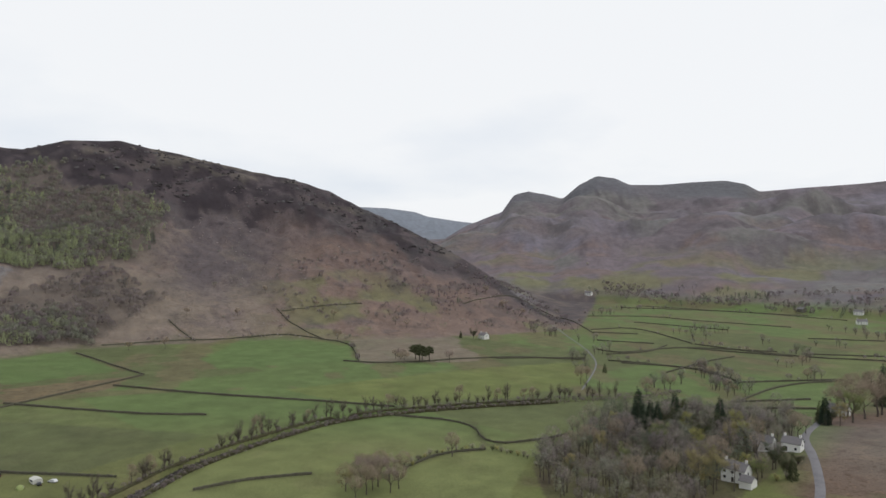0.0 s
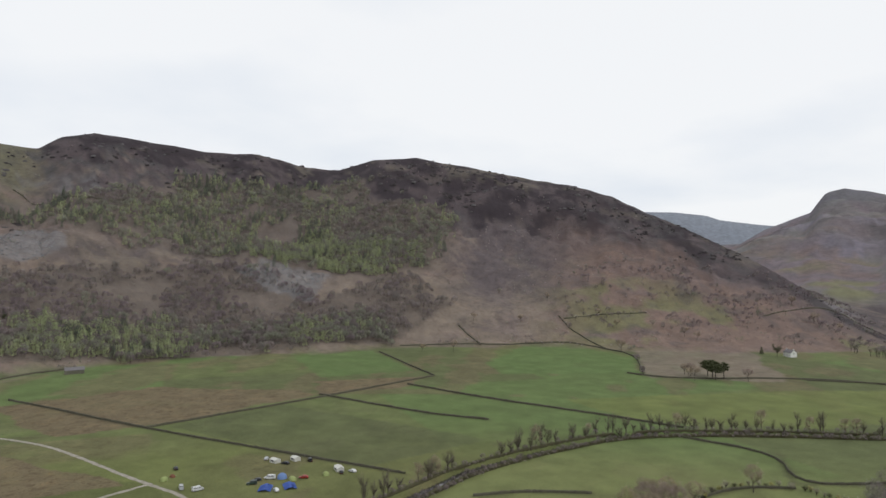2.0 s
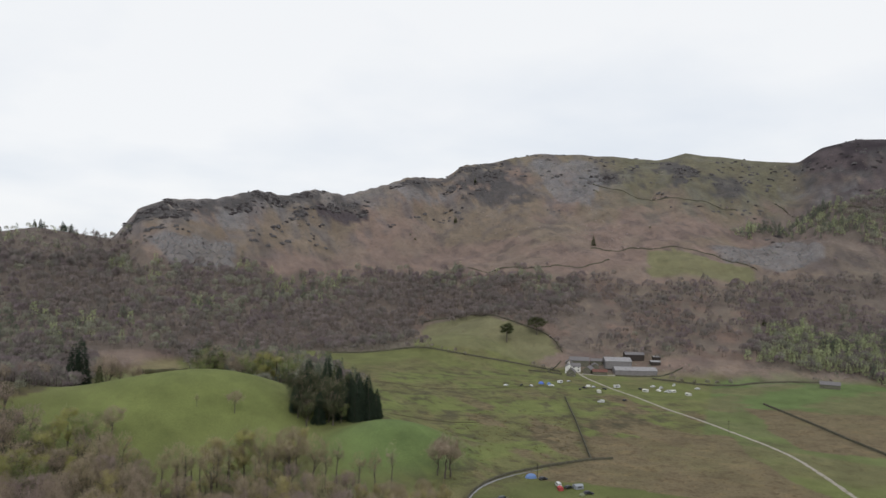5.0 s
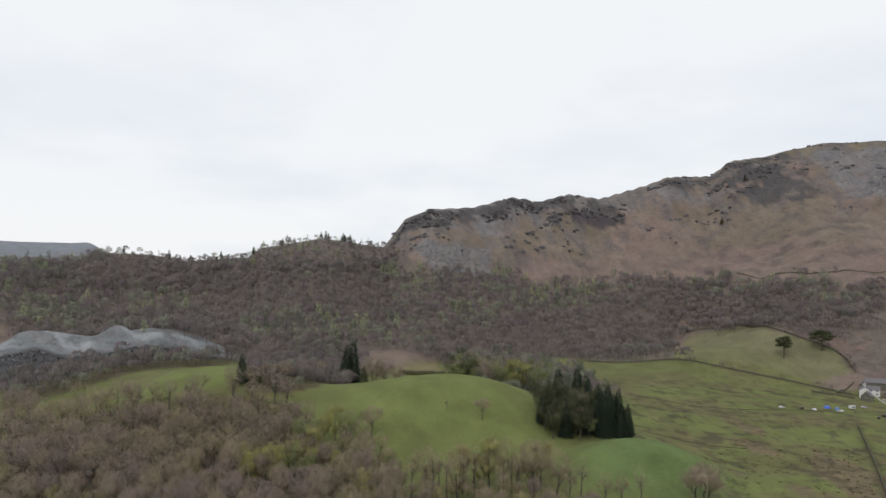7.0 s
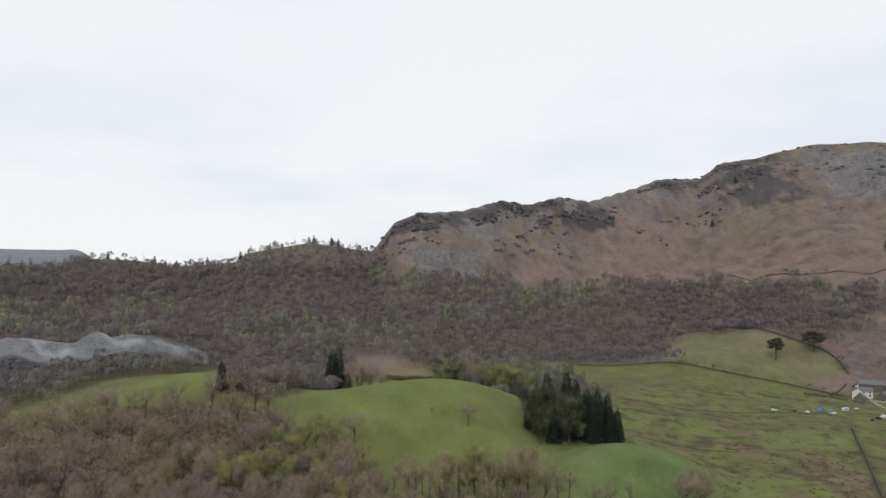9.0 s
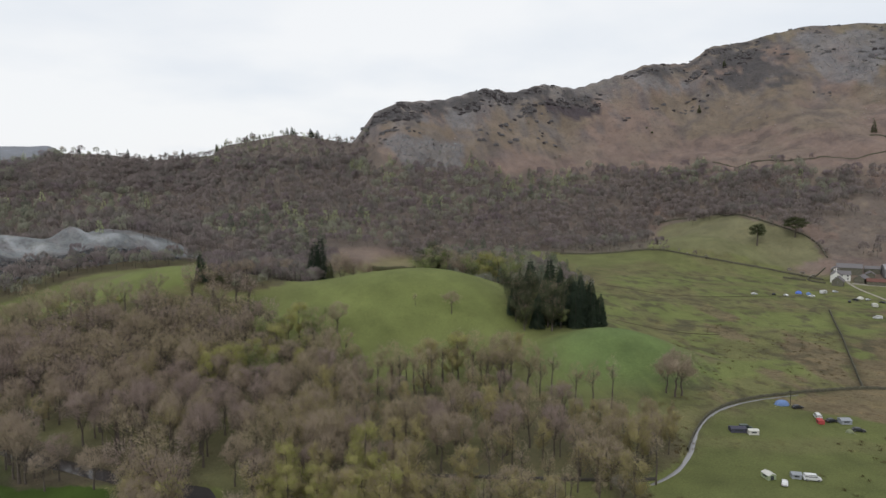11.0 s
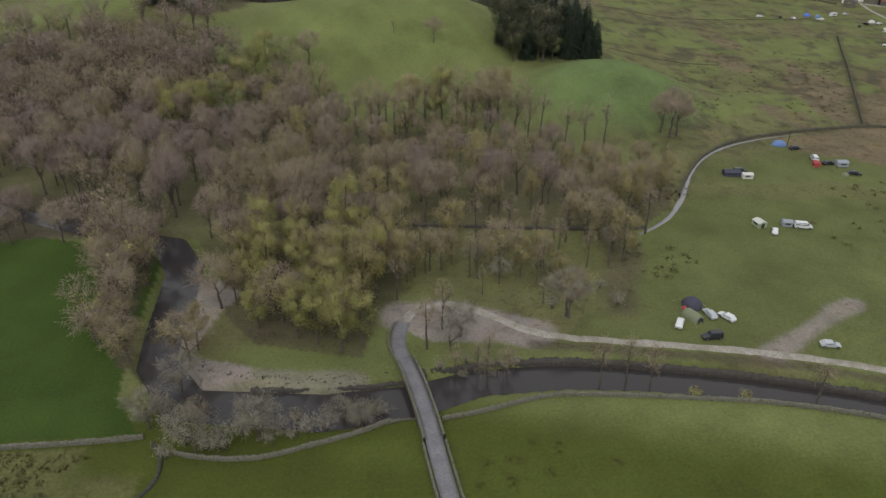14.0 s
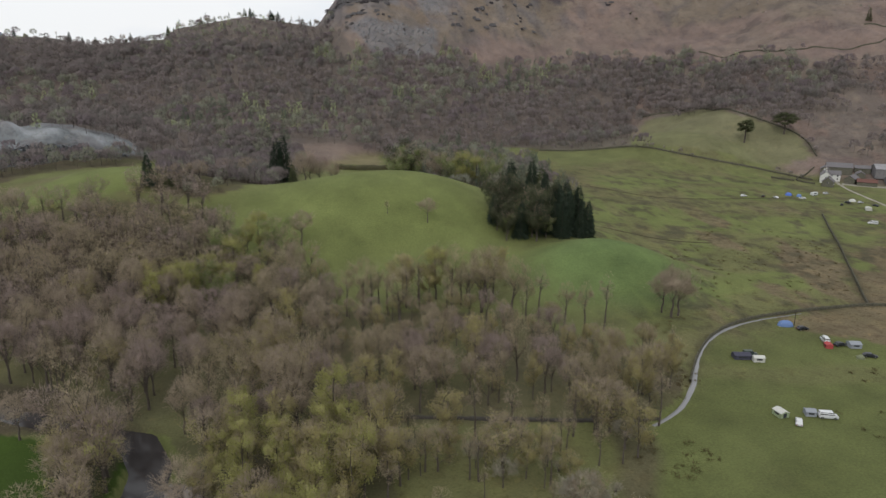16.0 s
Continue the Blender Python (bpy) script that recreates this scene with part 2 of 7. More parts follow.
def water(name, tint):
    m = bpy.data.materials.new(name)
    m.use_nodes = True
    nt = m.node_tree
    bsdf = nt.nodes["Principled BSDF"]
    bsdf.inputs["Base Color"].default_value = (*tint, 1)
    bsdf.inputs["Roughness"].default_value, bsdf.inputs["IOR"].default_value = 0.02, 1.33
    co, wave, bp = nt.nodes.new("ShaderNodeNewGeometry"), nt.nodes.new("ShaderNodeTexNoise"), nt.nodes.new("ShaderNodeBump")
    wave.inputs["Scale"].default_value, wave.inputs["Detail"].default_value = 0.8, 4
    bp.inputs["Strength"].default_value, bp.inputs["Distance"].default_value = 0.08, 0.05
    nt.links.new(co.outputs["Position"], wave.inputs["Vector"])
    nt.links.new(wave.outputs["Fac"], bp.inputs["Height"])
    nt.links.new(bp.outputs["Normal"], bsdf.inputs["Normal"])
    return m


WATER = water("river_water", (0.040, 0.036, 0.036))
# pale base colour carries part of the sky's reflection in the stream
WATER_PALE = water("stream_water", (0.22, 0.22, 0.225))
# dark stone that also holds the shadow of the river and stream banks
STONE_DARK = material("dark_and_shaded_stone", (0.075, 0.068, 0.06), 0.9, 0.3, 0.8, 0.8, 4, second=(0.045, 0.04, 0.035))
HEDGE = material("overgrown_bank", (0.075, 0.068, 0.035), 0.95, 0.35, 0.5, 0.8, 5, second=(0.04, 0.04, 0.022))
SHEET_WALL = material("grey_sheet_wall", (0.22, 0.21, 0.21), 0.7, 0.15, 0.5, 0.3, 6, second=(0.15, 0.145, 0.145))

# ---- terrain heights ----
GRID = np.random.RandomState(7).rand(256, 256)


def lattice(x, y):
    """Smooth value noise, 0 to 1."""
    xi, yi = np.floor(x).astype(int), np.floor(y).astype(int)
    fx, fy = x - xi, y - yi
    fx, fy = fx * fx * (3 - 2 * fx), fy * fy * (3 - 2 * fy)
    a, b = GRID[xi & 255, yi & 255], GRID[(xi + 1) & 255, yi & 255]
    c, d = GRID[xi & 255, (yi + 1) & 255], GRID[(xi + 1) & 255, (yi + 1) & 255]
    return (a * (1 - fx) + b * fx) * (1 - fy) + (c * (1 - fx) + d * fx) * fy


def fbm(x, y, octaves=4):
    total, amp, norm = 0.0, 1.0, 0.0
    for i in range(octaves):
        total = total + amp * lattice(x * 2 ** i + 17.3 * i, y * 2 ** i + 5.1 * i)
        norm, amp = norm + amp, amp * 0.5
    return total / norm


def smooth(e0, e1, x):
    t = np.clip((x - e0) / (e1 - e0), 0, 1)
    return t * t * (3 - 2 * t)


def bearing(x, y):
    return np.degrees(np.arctan2(x, y))


def near_line(x, y, points):
    """Distance of x, y from a polyline."""
    best = np.full(np.shape(x), 1e9)
    for (ax, ay), (bx, by) in zip(points[:-1], points[1:]):
        dx, dy = bx - ax, by - ay
        t = np.clip(((x - ax) * dx + (y - ay) * dy) / (dx * dx + dy * dy), 0, 1)
        best = np.minimum(best, np.hypot(x - ax - t * dx, y - ay - t * dy))
    return best


def inside(x, y, points):
    """Whether x, y lies in a polygon."""
    r = np.zeros(np.shape(x), bool)
    for (ax, ay), (bx, by) in zip(points, points[1:] + points[:1]):
        if ay != by:
            r ^= ((ay > y) != (by > y)) & (x < (bx - ax) * (y - ay) / (by - ay) + ax)
    return r


# the long fell: bearing, crest height; and bearing, foot distance, crest distance
FELL_CREST = [(-60, 92), (-40, 96), (-28, 97), (-25.4, 111), (-21.9, 109), (-19.4, 101), (-14.7, 108), (-13.8, 121), (-8.9, 137), (-3.8, 125), (-2, 168), (0, 182),
              (3.7, 188), (6.9, 206), (9.1, 201), (11.5, 216), (14.1, 211), (17.9, 238), (19.4, 252), (22.5, 257), (24, 285), (27, 299), (30, 315), (34, 315), (37.4,
              311), (39.7, 305), (42, 319), (47.7, 301), (50, 299), (51.5, 323), (53.7, 337), (57.1, 330), (61.8, 318), (65.9, 315), (69.8, 288), (72.4, 283), (75.2,
              305), (78.8, 310), (83.4, 288), (88.1, 263), (92, 244), (95.1, 220), (97.5, 191), (100.3, 162), (103.6, 125), (106.5, 93), (108.8, 66), (111.6, 30),
              (114.4, 0)]
FELL_FOOT = [(-60, 480, 1000), (-20, 560, 1000), (-3, 600, 1000), (0, 620, 1000), (8, 660, 1060), (20, 760, 1200), (26, 700, 1300), (33, 625, 1330), (48, 632, 1400),
             (63, 715, 1450), (72, 712, 1400), (78, 760, 1400), (88, 785, 1370), (98, 775, 1300), (104, 790, 1230), (111, 850, 1100), (117, 950, 1050)]
# the far peaks
PEAK_CREST = [(90, 150), (103.3, 185), (105.1, 273), (108, 338), (109, 435), (110.2, 464), (111.5, 455), (112.9, 427), (114.2, 506), (115.6, 555), (117, 538), (118.2, 501), (120.5, 498),
              (122.8, 508), (125.2, 512), (126.6, 490), (127.6, 447), (130.5, 460), (135.3, 473), (142, 470), (160, 330), (180, 220)]
FAR_CREST = [(80, 380), (96.2, 418), (98.5, 412), (100.8, 388), (101.8, 358), (104.5, 326), (110, 280), (120, 200)]
RIVER = [(-140, 228), (-100, 207), (-76, 195), (-61, 189), (-54, 176), (-53, 165), (-52.5, 150), (-51, 135), (-42, 121.5), (-14, 117), (4, 118.5), (18, 123), (36, 123.6), (52, 121.6),
         (72, 117.4), (100, 108.6), (150, 84), (215, 48), (262, 22), (297, 7), (340, -28), (381, -72), (396, -142), (400, -215), (398, -262), (412, -310)]
KNOLLS = [(6, 378, 30, 72, 60), (99, 301, 15, 36, 25), (-122, 402, 24, 62, 52), (-200, 470, 14, 90, 70), (300, 640, 22, 80, 62), (-222, 572, 21, 80, 60), (96, 350, 6, 30, 26),
          (-305, 512, 7, 22, 13), (-273, 517, 9, 17, 11), (-246, 527, 9, 12, 9), (-213, 530, 4, 9, 8), (-256, 508, 3, 9, 7)]


def tip(x, y):
    """Along and across the quarry's tip."""
    return (x + 248) * 0.906 + (y - 512) * 0.423, -(x + 248) * 0.423 + (y - 512) * 0.906


def height(x, y):
    """The ground's height at x, y (arrays)."""
    x, y = np.asarray(x, float), np.asarray(y, float)
    r, az = np.hypot(x, y), bearing(x, y)
    az = np.where(az < -140, az + 360, az)
    rough = fbm(x / 160, y / 160, 5) - 0.5
    fine = fbm(x / 38 + 9, y / 38 + 3, 4) - 0.5
    a, b, c = np.array(FELL_FOOT).T
    r0, rc = np.interp(az, a, b), np.interp(az, a, c)
    crest = np.interp(az, *np.array(FELL_CREST).T) * (1 - smooth(117, 125, az)) * smooth(-140, -60, az)
    u = (r - r0) / (rc - r0)
    up = np.clip(u, 0, 1)
    body = up ** 1.12 * 0.86 + 0.14 * smooth(0.55, 1.0, up)
    back = np.clip(u - 1, 0, 3)
    relief = np.sin(np.pi * np.clip(u, 0, 1.0) ** 1.2) ** 0.7
    z = crest * (body - 0.2 * back - 0.15 * smooth(0, 0.15, back)) + relief * np.minimum(crest, 200) * (0.20 * rough + 0.09 * fine) * (u < 1)
    z = np.where(u > 0, np.maximum(z, 0), 0)
    # craggy steps below the crest
    z = z + relief * smooth(0.5, 0.8, up) * (1 - smooth(0.96, 1.0, up)) * (3 + 6 * smooth(44, 52, az)) * (np.abs(fbm(x / 60 + 31, y / 60, 3) - 0.5) * 3 - 0.5) * (crest > 150)
    z = z + relief * smooth(0.3, 0.6, up) * (1 - smooth(0.97, 1.0, up)) * (1.2 + 3.8 * smooth(44, 52, az)) * (1 - 2 * np.abs(fbm(x / 26 + 11, y / 26, 3) - 0.5) * 2) * (crest > 120)
    # far peaks
    pk = np.interp(az, *np.array(PEAK_CREST).T, left=0) * smooth(88, 100, az)
    p0 = np.interp(az, [90, 108, 112, 118, 126, 137, 160, 220], [1500, 1500, 1560, 1500, 1400, 1300, 900, 700])
    v = np.clip((r - p0) / (4000 - p0), 0, 1)
    vb = np.clip((r - 4000) / 900, 0, 1)
    rock = fbm(x / 420 + 3, y / 420 + 8, 6) - 0.5
    z2 = pk * (0.75 * v ** 0.85 + 0.25 * v ** 4 - 0.3 * vb) + np.sin(np.pi * v) ** 0.6 * (260 * rock + 150 * (0.25 - np.abs(fbm(x / 520 + 1, y / 520, 4) - 0.5))) * smooth(0, 0.3, v) * (r < 4000)
    far = np.interp(az, *np.array(FAR_CREST).T, left=0, right=0) * smooth(78, 92, az) * (1 - smooth(106, 112, az)) * smooth(3600, 4700, r)
    east = 185 * smooth(1100, 3000, r) * (1 - smooth(-26, -22, az)) * (0.96 + 0.2 * (fbm(az / 4, az * 0 + 2, 3) - 0.5))
    z = np.maximum.reduce([z, z2, far, east])
    # the valley floor and its knolls
    low = 9 * smooth(230, 520, r) * (1 - smooth(10, 34, az)) * smooth(-150, -60, az)
    for kx, ky, kh, kr, ks in KNOLLS:
        d = np.hypot((x - kx) / kr, (y - ky) / ks)
        low = low + kh * np.exp(-d ** 2.4)
    # the quarry's tip: a flat-topped bench
    tu, tv = tip(x, y)
    low = low + 7.5 * np.exp(-np.hypot(tu / 80, (tv - 6) / 30) ** 8) + 14 * np.exp(-((tu + 92) / 60) ** 6 - ((tv - 6) / 30) ** 8)
    low = low + 16 * np.exp(-(np.hypot((x - 190) / 130, (y + 330) / 120)) ** 2.2)
    low = low + 0.9 * (fbm(x / 55, y / 55, 3) - 0.5) * smooth(60, 200, r) + 2.2 * (fbm(x / 70 + 4, y / 70, 3) - 0.5) * smooth(200, 330, r) * (az < 42) * (az > -60)
    z = z + low * (1 - smooth(0.1, 0.5, np.where(r > r0, u, 0)) * (crest > 10))
    # tipped spoil lies rough
    z = z + 3.5 * (fbm(x / 11 + 70, y / 11, 3) - 0.5) * np.exp(-np.hypot((tu + 20) / 120, tv / 40) ** 4)
    # the river's channel
    d = near_line(x, y, RIVER)
    wide = np.interp(az, [-30, -22, -17, -4, 2, 8, 60, 80, 140], [4.2, 4.2, 5.6, 6.2, 5.8, 4.9, 4.9, 3.4, 3.4])
    return z - 2.6 * (1 - smooth(wide * 0.72, wide * 1.12, d)) * (r < 900)

COVER = {
    "rush_a": [(371, 340), (461, 279), (474, 164), (458, 142), (344, 205), (315, 241)],
    "rush_b": [(225, 308), (293, 278), (263, 206), (245, 158), (189, 202), (151, 244), (192, 263)],
    "rush_c": [(512, 162), (541, 121), (557, 76), (503, 85), (456, 141)],
    "pale_a": [(772, -111), (811, -241), (584, -215), (585, -105)],
    "dark_a": [(349, 194), (420, 152), (355, 3), (291, 56), (300, 85)],
    "bright_a": [(795, 11), (793, -49), (711, -102), (605, -99), (580, 17), (641, 40)],
    "bright_b": [(636, 232), (717, 176), (586, 99), (531, 165)],
    "bright_c": [(548, -215), (567, -314), (457, -265), (417, -189), (419, -80), (477, -36)],
    "pasture_k": [(614, 750), (645, 732), (691, 641), (665, 606), (568, 687)],
    "pasture_p": [(282, 740), (343, 722), (339, 654), (368, 596), (359, 562), (326, 565), (231, 622)],
    "scree_a": [(637, 1119), (741, 1066), (715, 994), (638, 946), (612, 1003)],
    "scree_b": [(707, 727), (821, 692), (770, 609), (717, 601), (686, 682)],
    "scree_c": [(889, 430), (928, 387), (919, 298), (827, 297), (848, 351)],
    "scree_d": [(-21, 908), (29, 923), (83, 929), (76, 885), (6, 849)],
    "scree_e": [(62, 973), (113, 994), (109, 956), (69, 948)],
    "scree_f": [(357, 1108), (463, 1085), (370, 1057)],
    "heath_a": [(216, 1041), (304, 1046), (294, 1025), (211, 1016)],
    "brown_f": [(-62, 608), (-33, 631), (4, 627), (9, 565), (-35, 582)],
    "quarry": [(-388, 616), (-372, 670), (-330, 698), (-218, 528), (-179, 546), (-186, 512), (-250, 487), (-296, 464)],
    "green_l": [(-216, 385), (-172, 403), (-150, 521), (-127, 537), (-117, 378), (-159, 377), (-200, 372)],
}
WOODS = {
    "east": [(-1081, 1765), (-1080, 2311), (-58, 975), (-16, 854), (101, 883), (327, 895), (489, 718), (439, 642), (346, 643), (282, 768), (230, 624), (132, 660), (10, 639), (-54, 635), (-161, 529), (-177, 552), (-219, 531), (-405, 643)],
    "above_farm": [(330, 890), (472, 732), (651, 602), (502, 458), (414, 536), (365, 562), (339, 659), (289, 776)],
    "mid": [(668, 620), (911, 432), (831, 277), (953, 211), (881, 113), (765, 162), (509, 458)],
    "band": [(568, 514), (700, 360), (821, 176), (754, 159), (645, 329), (497, 447)],
    "upper": [(793, 792), (1073, 652), (1131, 651), (1272, 350), (1188, 315), (1199, 168), (1087, 149), (988, 171), (935, 248), (916, 426), (865, 591)],
    "larch": [(928, 422), (1063, 391), (1053, 185), (982, 176), (926, 245), (938, 333)],
    "slope": [(1001, 16), (1143, -219), (1600, -569), (1033, -483), (790, -415), (821, -318), (795, -126), (854, -33)],
    "strip": [(-286, 447), (-256, 482), (-188, 518), (-156, 545), (-158, 504), (-195, 461), (-225, 422), (-250, 388)],
    "clump": [(-144, 534), (-107, 637), (-52, 611), (-50, 529), (-68, 388), (-85, 377), (-108, 379)],
    "back": [(4, 627), (38, 659), (101, 643), (92, 551), (65, 563), (18, 567)],
    "beck": [(-116, 195), (-84, 193), (-75, 175), (-70, 152), (-57, 132), (-55, 133), (-60, 154), (-62, 182), (-60, 193), (-90, 217), (-133, 232)],
    "left": [(-247, 383), (-200, 372), (-156, 371), (-115, 370), (-77, 369), (-59, 337), (-89, 307), (-176, 265)],
    "village": [(270, -153), (298, -185), (348, -235), (343, -274), (310, -286), (294, -300), (266, -292), (230, -257), (200, -210), (193, -208), (218, -148)],
    "farside": [(1480, -752), (1312, -856), (1003, -1080), (891, -969), (1150, -818), (1402, -702)],
}
SPOTS = {
    "lone_bare": [(287, -118), (246, -74), (241, -81), (458, -260), (476, -273), (467, -378), (489, -385), (506, -497), (435, -443), (393, -348), (404, -351), (409, -289), (422, -315), (596, -140), (582, -185), (759, -95), (722, 84), (717, 118), (603, -143), (578, -142), (610, -139)],
    "lone_dark": [(593, -159), (592, -168), (769, -242), (755, -254), (504, -302), (608, -158), (586, -160)],
    "bank_right": [(19, 121), (23, 122), (43, 120), (49, 121), (53, 118), (85, 111), (62, 116), (71, 113)],
    "bank_left": [(-46, 114), (-41, 106), (-36, 107), (-31, 107), (-25, 109), (-19, 109), (-7, 114), (-2, 116), (-43, 126), (-30, 121)],
    "corner": [(8, 134), (13, 133), (12, 141), (16, 138), (42, 143), (39, 147), (55, 147), (-11, 137), (-6, 136)],
    "beck_left": [(-60, 141), (-68, 165), (-56, 135), (-42, 138), (-40, 154), (-43, 134), (-90, 191), (-104, 191), (-75, 193)],
    "pines": [(322, 604), (356, 602)],
    "fell_bush": [(440, 1015), (351, 984), (564, 805), (551, 1034), (511, 1093), (673, 818), (567, 594), (567, 531), (581, 517), (357, 978)],
    "edge": [(-10, 267), (-4, 270), (-1, 266), (5, 267), (9, 262), (12, 273), (17, 272), (21, 277), (24, 281), (30, 279), (33, 274), (36, 271), (51, 265), (55, 259), (59, 256), (47, 283), (67, 250), (43, 276), (27, 268), (2, 272), (40, 267), (72, 243), (80, 246)],
    "glade": [(2, 154), (34, 162), (23, 162), (21, 163), (14, 167), (50, 179), (63, 168), (74, 182), (11, 167), (29, 165), (39, 159), (5, 162), (33, 177), (41, 176), (0, 168), (46, 171), (17, 178), (25, 181), (8, 180), (60, 180)],
    "drain_a": [(119, 369), (132, 366), (145, 361), (155, 356), (172, 353)],
    "drain_c": [(146, 476), (169, 457), (197, 451), (238, 456), (281, 461)],
    "brown_edge": [(-25, 553), (-7, 546), (12, 546)],
    "dale_track": [(901, -408), (857, -399), (736, -369), (654, -351), (594, -333), (545, -314), (486, -281), (435, -251)],
    "slope_bare": [(849, 21), (862, -47), (880, -76), (845, -96), (855, -139), (828, -172), (815, -184), (944, -315), (927, -344), (993, -337), (1681, -813), (915, -370), (919, -10), (943, 57), (843, 79)],
}
VILLAGE_TREES = {
    "spruce": [(294, -221, 28.1), (272, -255, 21.9)],
    "spruce_b": [(310, -252, 17.9), (299, -231, 17.1), (286, -228, 17.5), (267, -313, 15.0), (334, -416, 27.4)],
    "cypress": [(299, -251, 16.1), (198, -238, 9.6), (275, -317, 11.7)],
    "yew": [(270, -250, 16.5), (291, -236, 16.2), (259, -236, 17.3), (229, -192, 13.8), (212, -241, 11.5), (202, -238, 10.8), (257, -267, 10.8), (266, -316, 12.2), (297, -378, 27.6)],
    "birch": [(283, -243, 14.1), (261, -256, 16.3), (247, -251, 15.1), (311, -215, 11.7), (240, -221, 16.3), (220, -215, 15.4), (213, -227, 11.2)],
    "birch_b": [(243, -240, 15.3), (264, -185, 13.5), (245, -162, 11.1), (203, -207, 18.0), (260, -316, 14.2), (204, -200, 18.9)],
    "pale": [(265, -207, 12.3), (261, -201, 11.5), (248, -217, 13.5)],
    "ash": [(237, -249, 18.3), (221, -239, 15.1), (252, -281, 13.9), (323, -376, 22.7)],
    "oak_c": [(288, -212, 14.7), (252, -289, 10.1), (290, -348, 18.8), (271, -159, 6.5)],
    "oak_b": [(280, -201, 14.3), (244, -278, 14.0), (289, -367, 26.5), (316, -377, 26.7), (278, -176, 10.7), (216, -193, 16.1)],
    "green": [(261, -214, 16.0), (244, -188, 12.9), (205, -227, 10.4), (269, -332, 21.4)],
    "oak": [(219, -218, 16.8), (280, -350, 25.8), (299, -348, 17.8), (270, -182, 15.2), (216, -177, 17.0)],
    "slim": [(199, -212, 14.5), (212, -201, 18.8)],
    "bush_dark": [(212, -252, 5.8), (206, -243, 4.8)],
    "bush": [(200, -237, 4.4), (280, -170, 4.6), (261, -152, 3.7)],
    "bush_green": [(200, -232, 3.8)],
}
DALE_CLUMPS = [(484, -382, 8, 9), (457, -376, 7, 8), (414, -359, 9, 8), (393, -348, 5, 6), (416, -350, 5, 5), (768, -549, 9, 14), (779, -585, 7, 12), (709, -524, 4, 10), (573, -549, 6, 7), (530, -520, 4, 6), (617, -625, 5, 8), (738, -758, 9, 14), (678, -735, 6, 9), (1063, -899, 8, 14), (1035, -923, 9, 12), (965, -965, 12, 16), (922, -969, 8, 12), (1274, -833, 12, 22), (1187, -855, 14, 24), (1149, -890, 9, 18), (1077, -580, 10, 12), (1160, -648, 8, 12), (1027, -541, 6, 9), (1127, -665, 5, 10)]
DALE_CLUMPS += [(801, -358, 9, 9), (768, -356, 6, 6), (568, -304, 6, 5), (507, -285, 5, 6), (618, -350, 5, 6), (708, -381, 4, 6), (442, -455, 3, 4), (444, -330, 4, 4), (424, -304, 4, 4), (503, -480, 3, 4), (651, -572, 3, 5)]
KNOLL_TREES = {
    "oak": [(109, 256, 21.6), (25, 333, 11.8), (-87, 389, 14.4), (-80, 485, 18.7), (-41, 468, 26.2), (-39, 478, 21.8)],
    "oak_b": [(107, 260, 18.7), (112, 257, 18.9), (-31, 325, 17.4), (-49, 292, 16.9), (-96, 384, 14.3), (-153, 368, 7.4), (34, 467, 26.2), (45, 476, 25.7), (-25, 471, 20.5)],
    "slim": [(7, 337, 6.5), (17, 279, 21.0)],
    "spruce_b": [(-111, 384, 18.0), (-63, 502, 29.5), (83, 432, 23.9), (93, 420, 23.8)],
    "spruce": [(-58, 498, 33.3)],
    "cypress": [(-41, 395, 10.2), (-102, 385, 9.6), (98, 417, 22.2)],
    "birch": [(-78, 270, 21.5), (-69, 272, 24.2), (-64, 294, 20.1), (-49, 322, 22.9), (-55, 328, 14.8), (-56, 303, 22.6), (24, 280, 25.7), (41, 279, 18.5), (57, 458, 26.9), (66, 457, 26.0)],
    "green": [(-62, 317, 22.8), (-42, 320, 19.6), (-67, 283, 21.4), (-78, 284, 14.5), (26, 471, 29.7), (17, 462, 26.1), (50, 463, 28.8), (73, 449, 26.0), (64, 476, 26.6)],
    "ash": [(35, 275, 18.9)],
    "birch_b": [(11, 278, 23.4)],
    "oak_c": [(-77, 400, 14.7), (-33, 477, 22.1)],
    "bush": [(-125, 364, 4.7)],
    "yew": [(21, 470, 34.7)],
}
MORE_WALLS = [[(796, -425), (768, -473)], [(717, -394), (674, -443)], [(606, -352), (608, -397), (659, -450)], [(919, -547), (795, -620)], [(1235, -722), (974, -896)], [(634, -460), (559, -530)], [(572, -559), (543, -623)], [(369, -333), (424, -410), (432, -474)], [(551, -341), (509, -398), (447, -387)], [(351, -282), (325, -358)], [(599, -235), (585, -320)], [(691, -658), (651, -731)], [(494, -354), (547, -426), (568, -471)]]


# ---- building helpers ----
def mesh_of(name, verts, faces, mats, index=None):
    """A mesh from arrays; faces all of one size. index: a material for each face."""
    me = bpy.data.meshes.new(name)
    verts, faces = np.asarray(verts, np.float32), np.asarray(faces, np.int32)
    k = faces.shape[1]
    me.vertices.add(len(verts))
    me.vertices.foreach_set("co", verts.ravel())
    me.loops.add(faces.size)
    me.loops.foreach_set("vertex_index", faces.ravel())
    me.polygons.add(len(faces))
    me.polygons.foreach_set("loop_start", np.arange(0, faces.size, k, dtype=np.int32))
    me.polygons.foreach_set("loop_total", np.full(len(faces), k, np.int32))
    for m in mats:
        me.materials.append(m)
    if index is not None:
        me.polygons.foreach_set("material_index", np.asarray(index, np.int32))
    me.update(calc_edges=True)
    me.validate()
    return me


def ground_z(x, y):
    return float(height(np.array([float(x)]), np.array([float(y)]))[0])


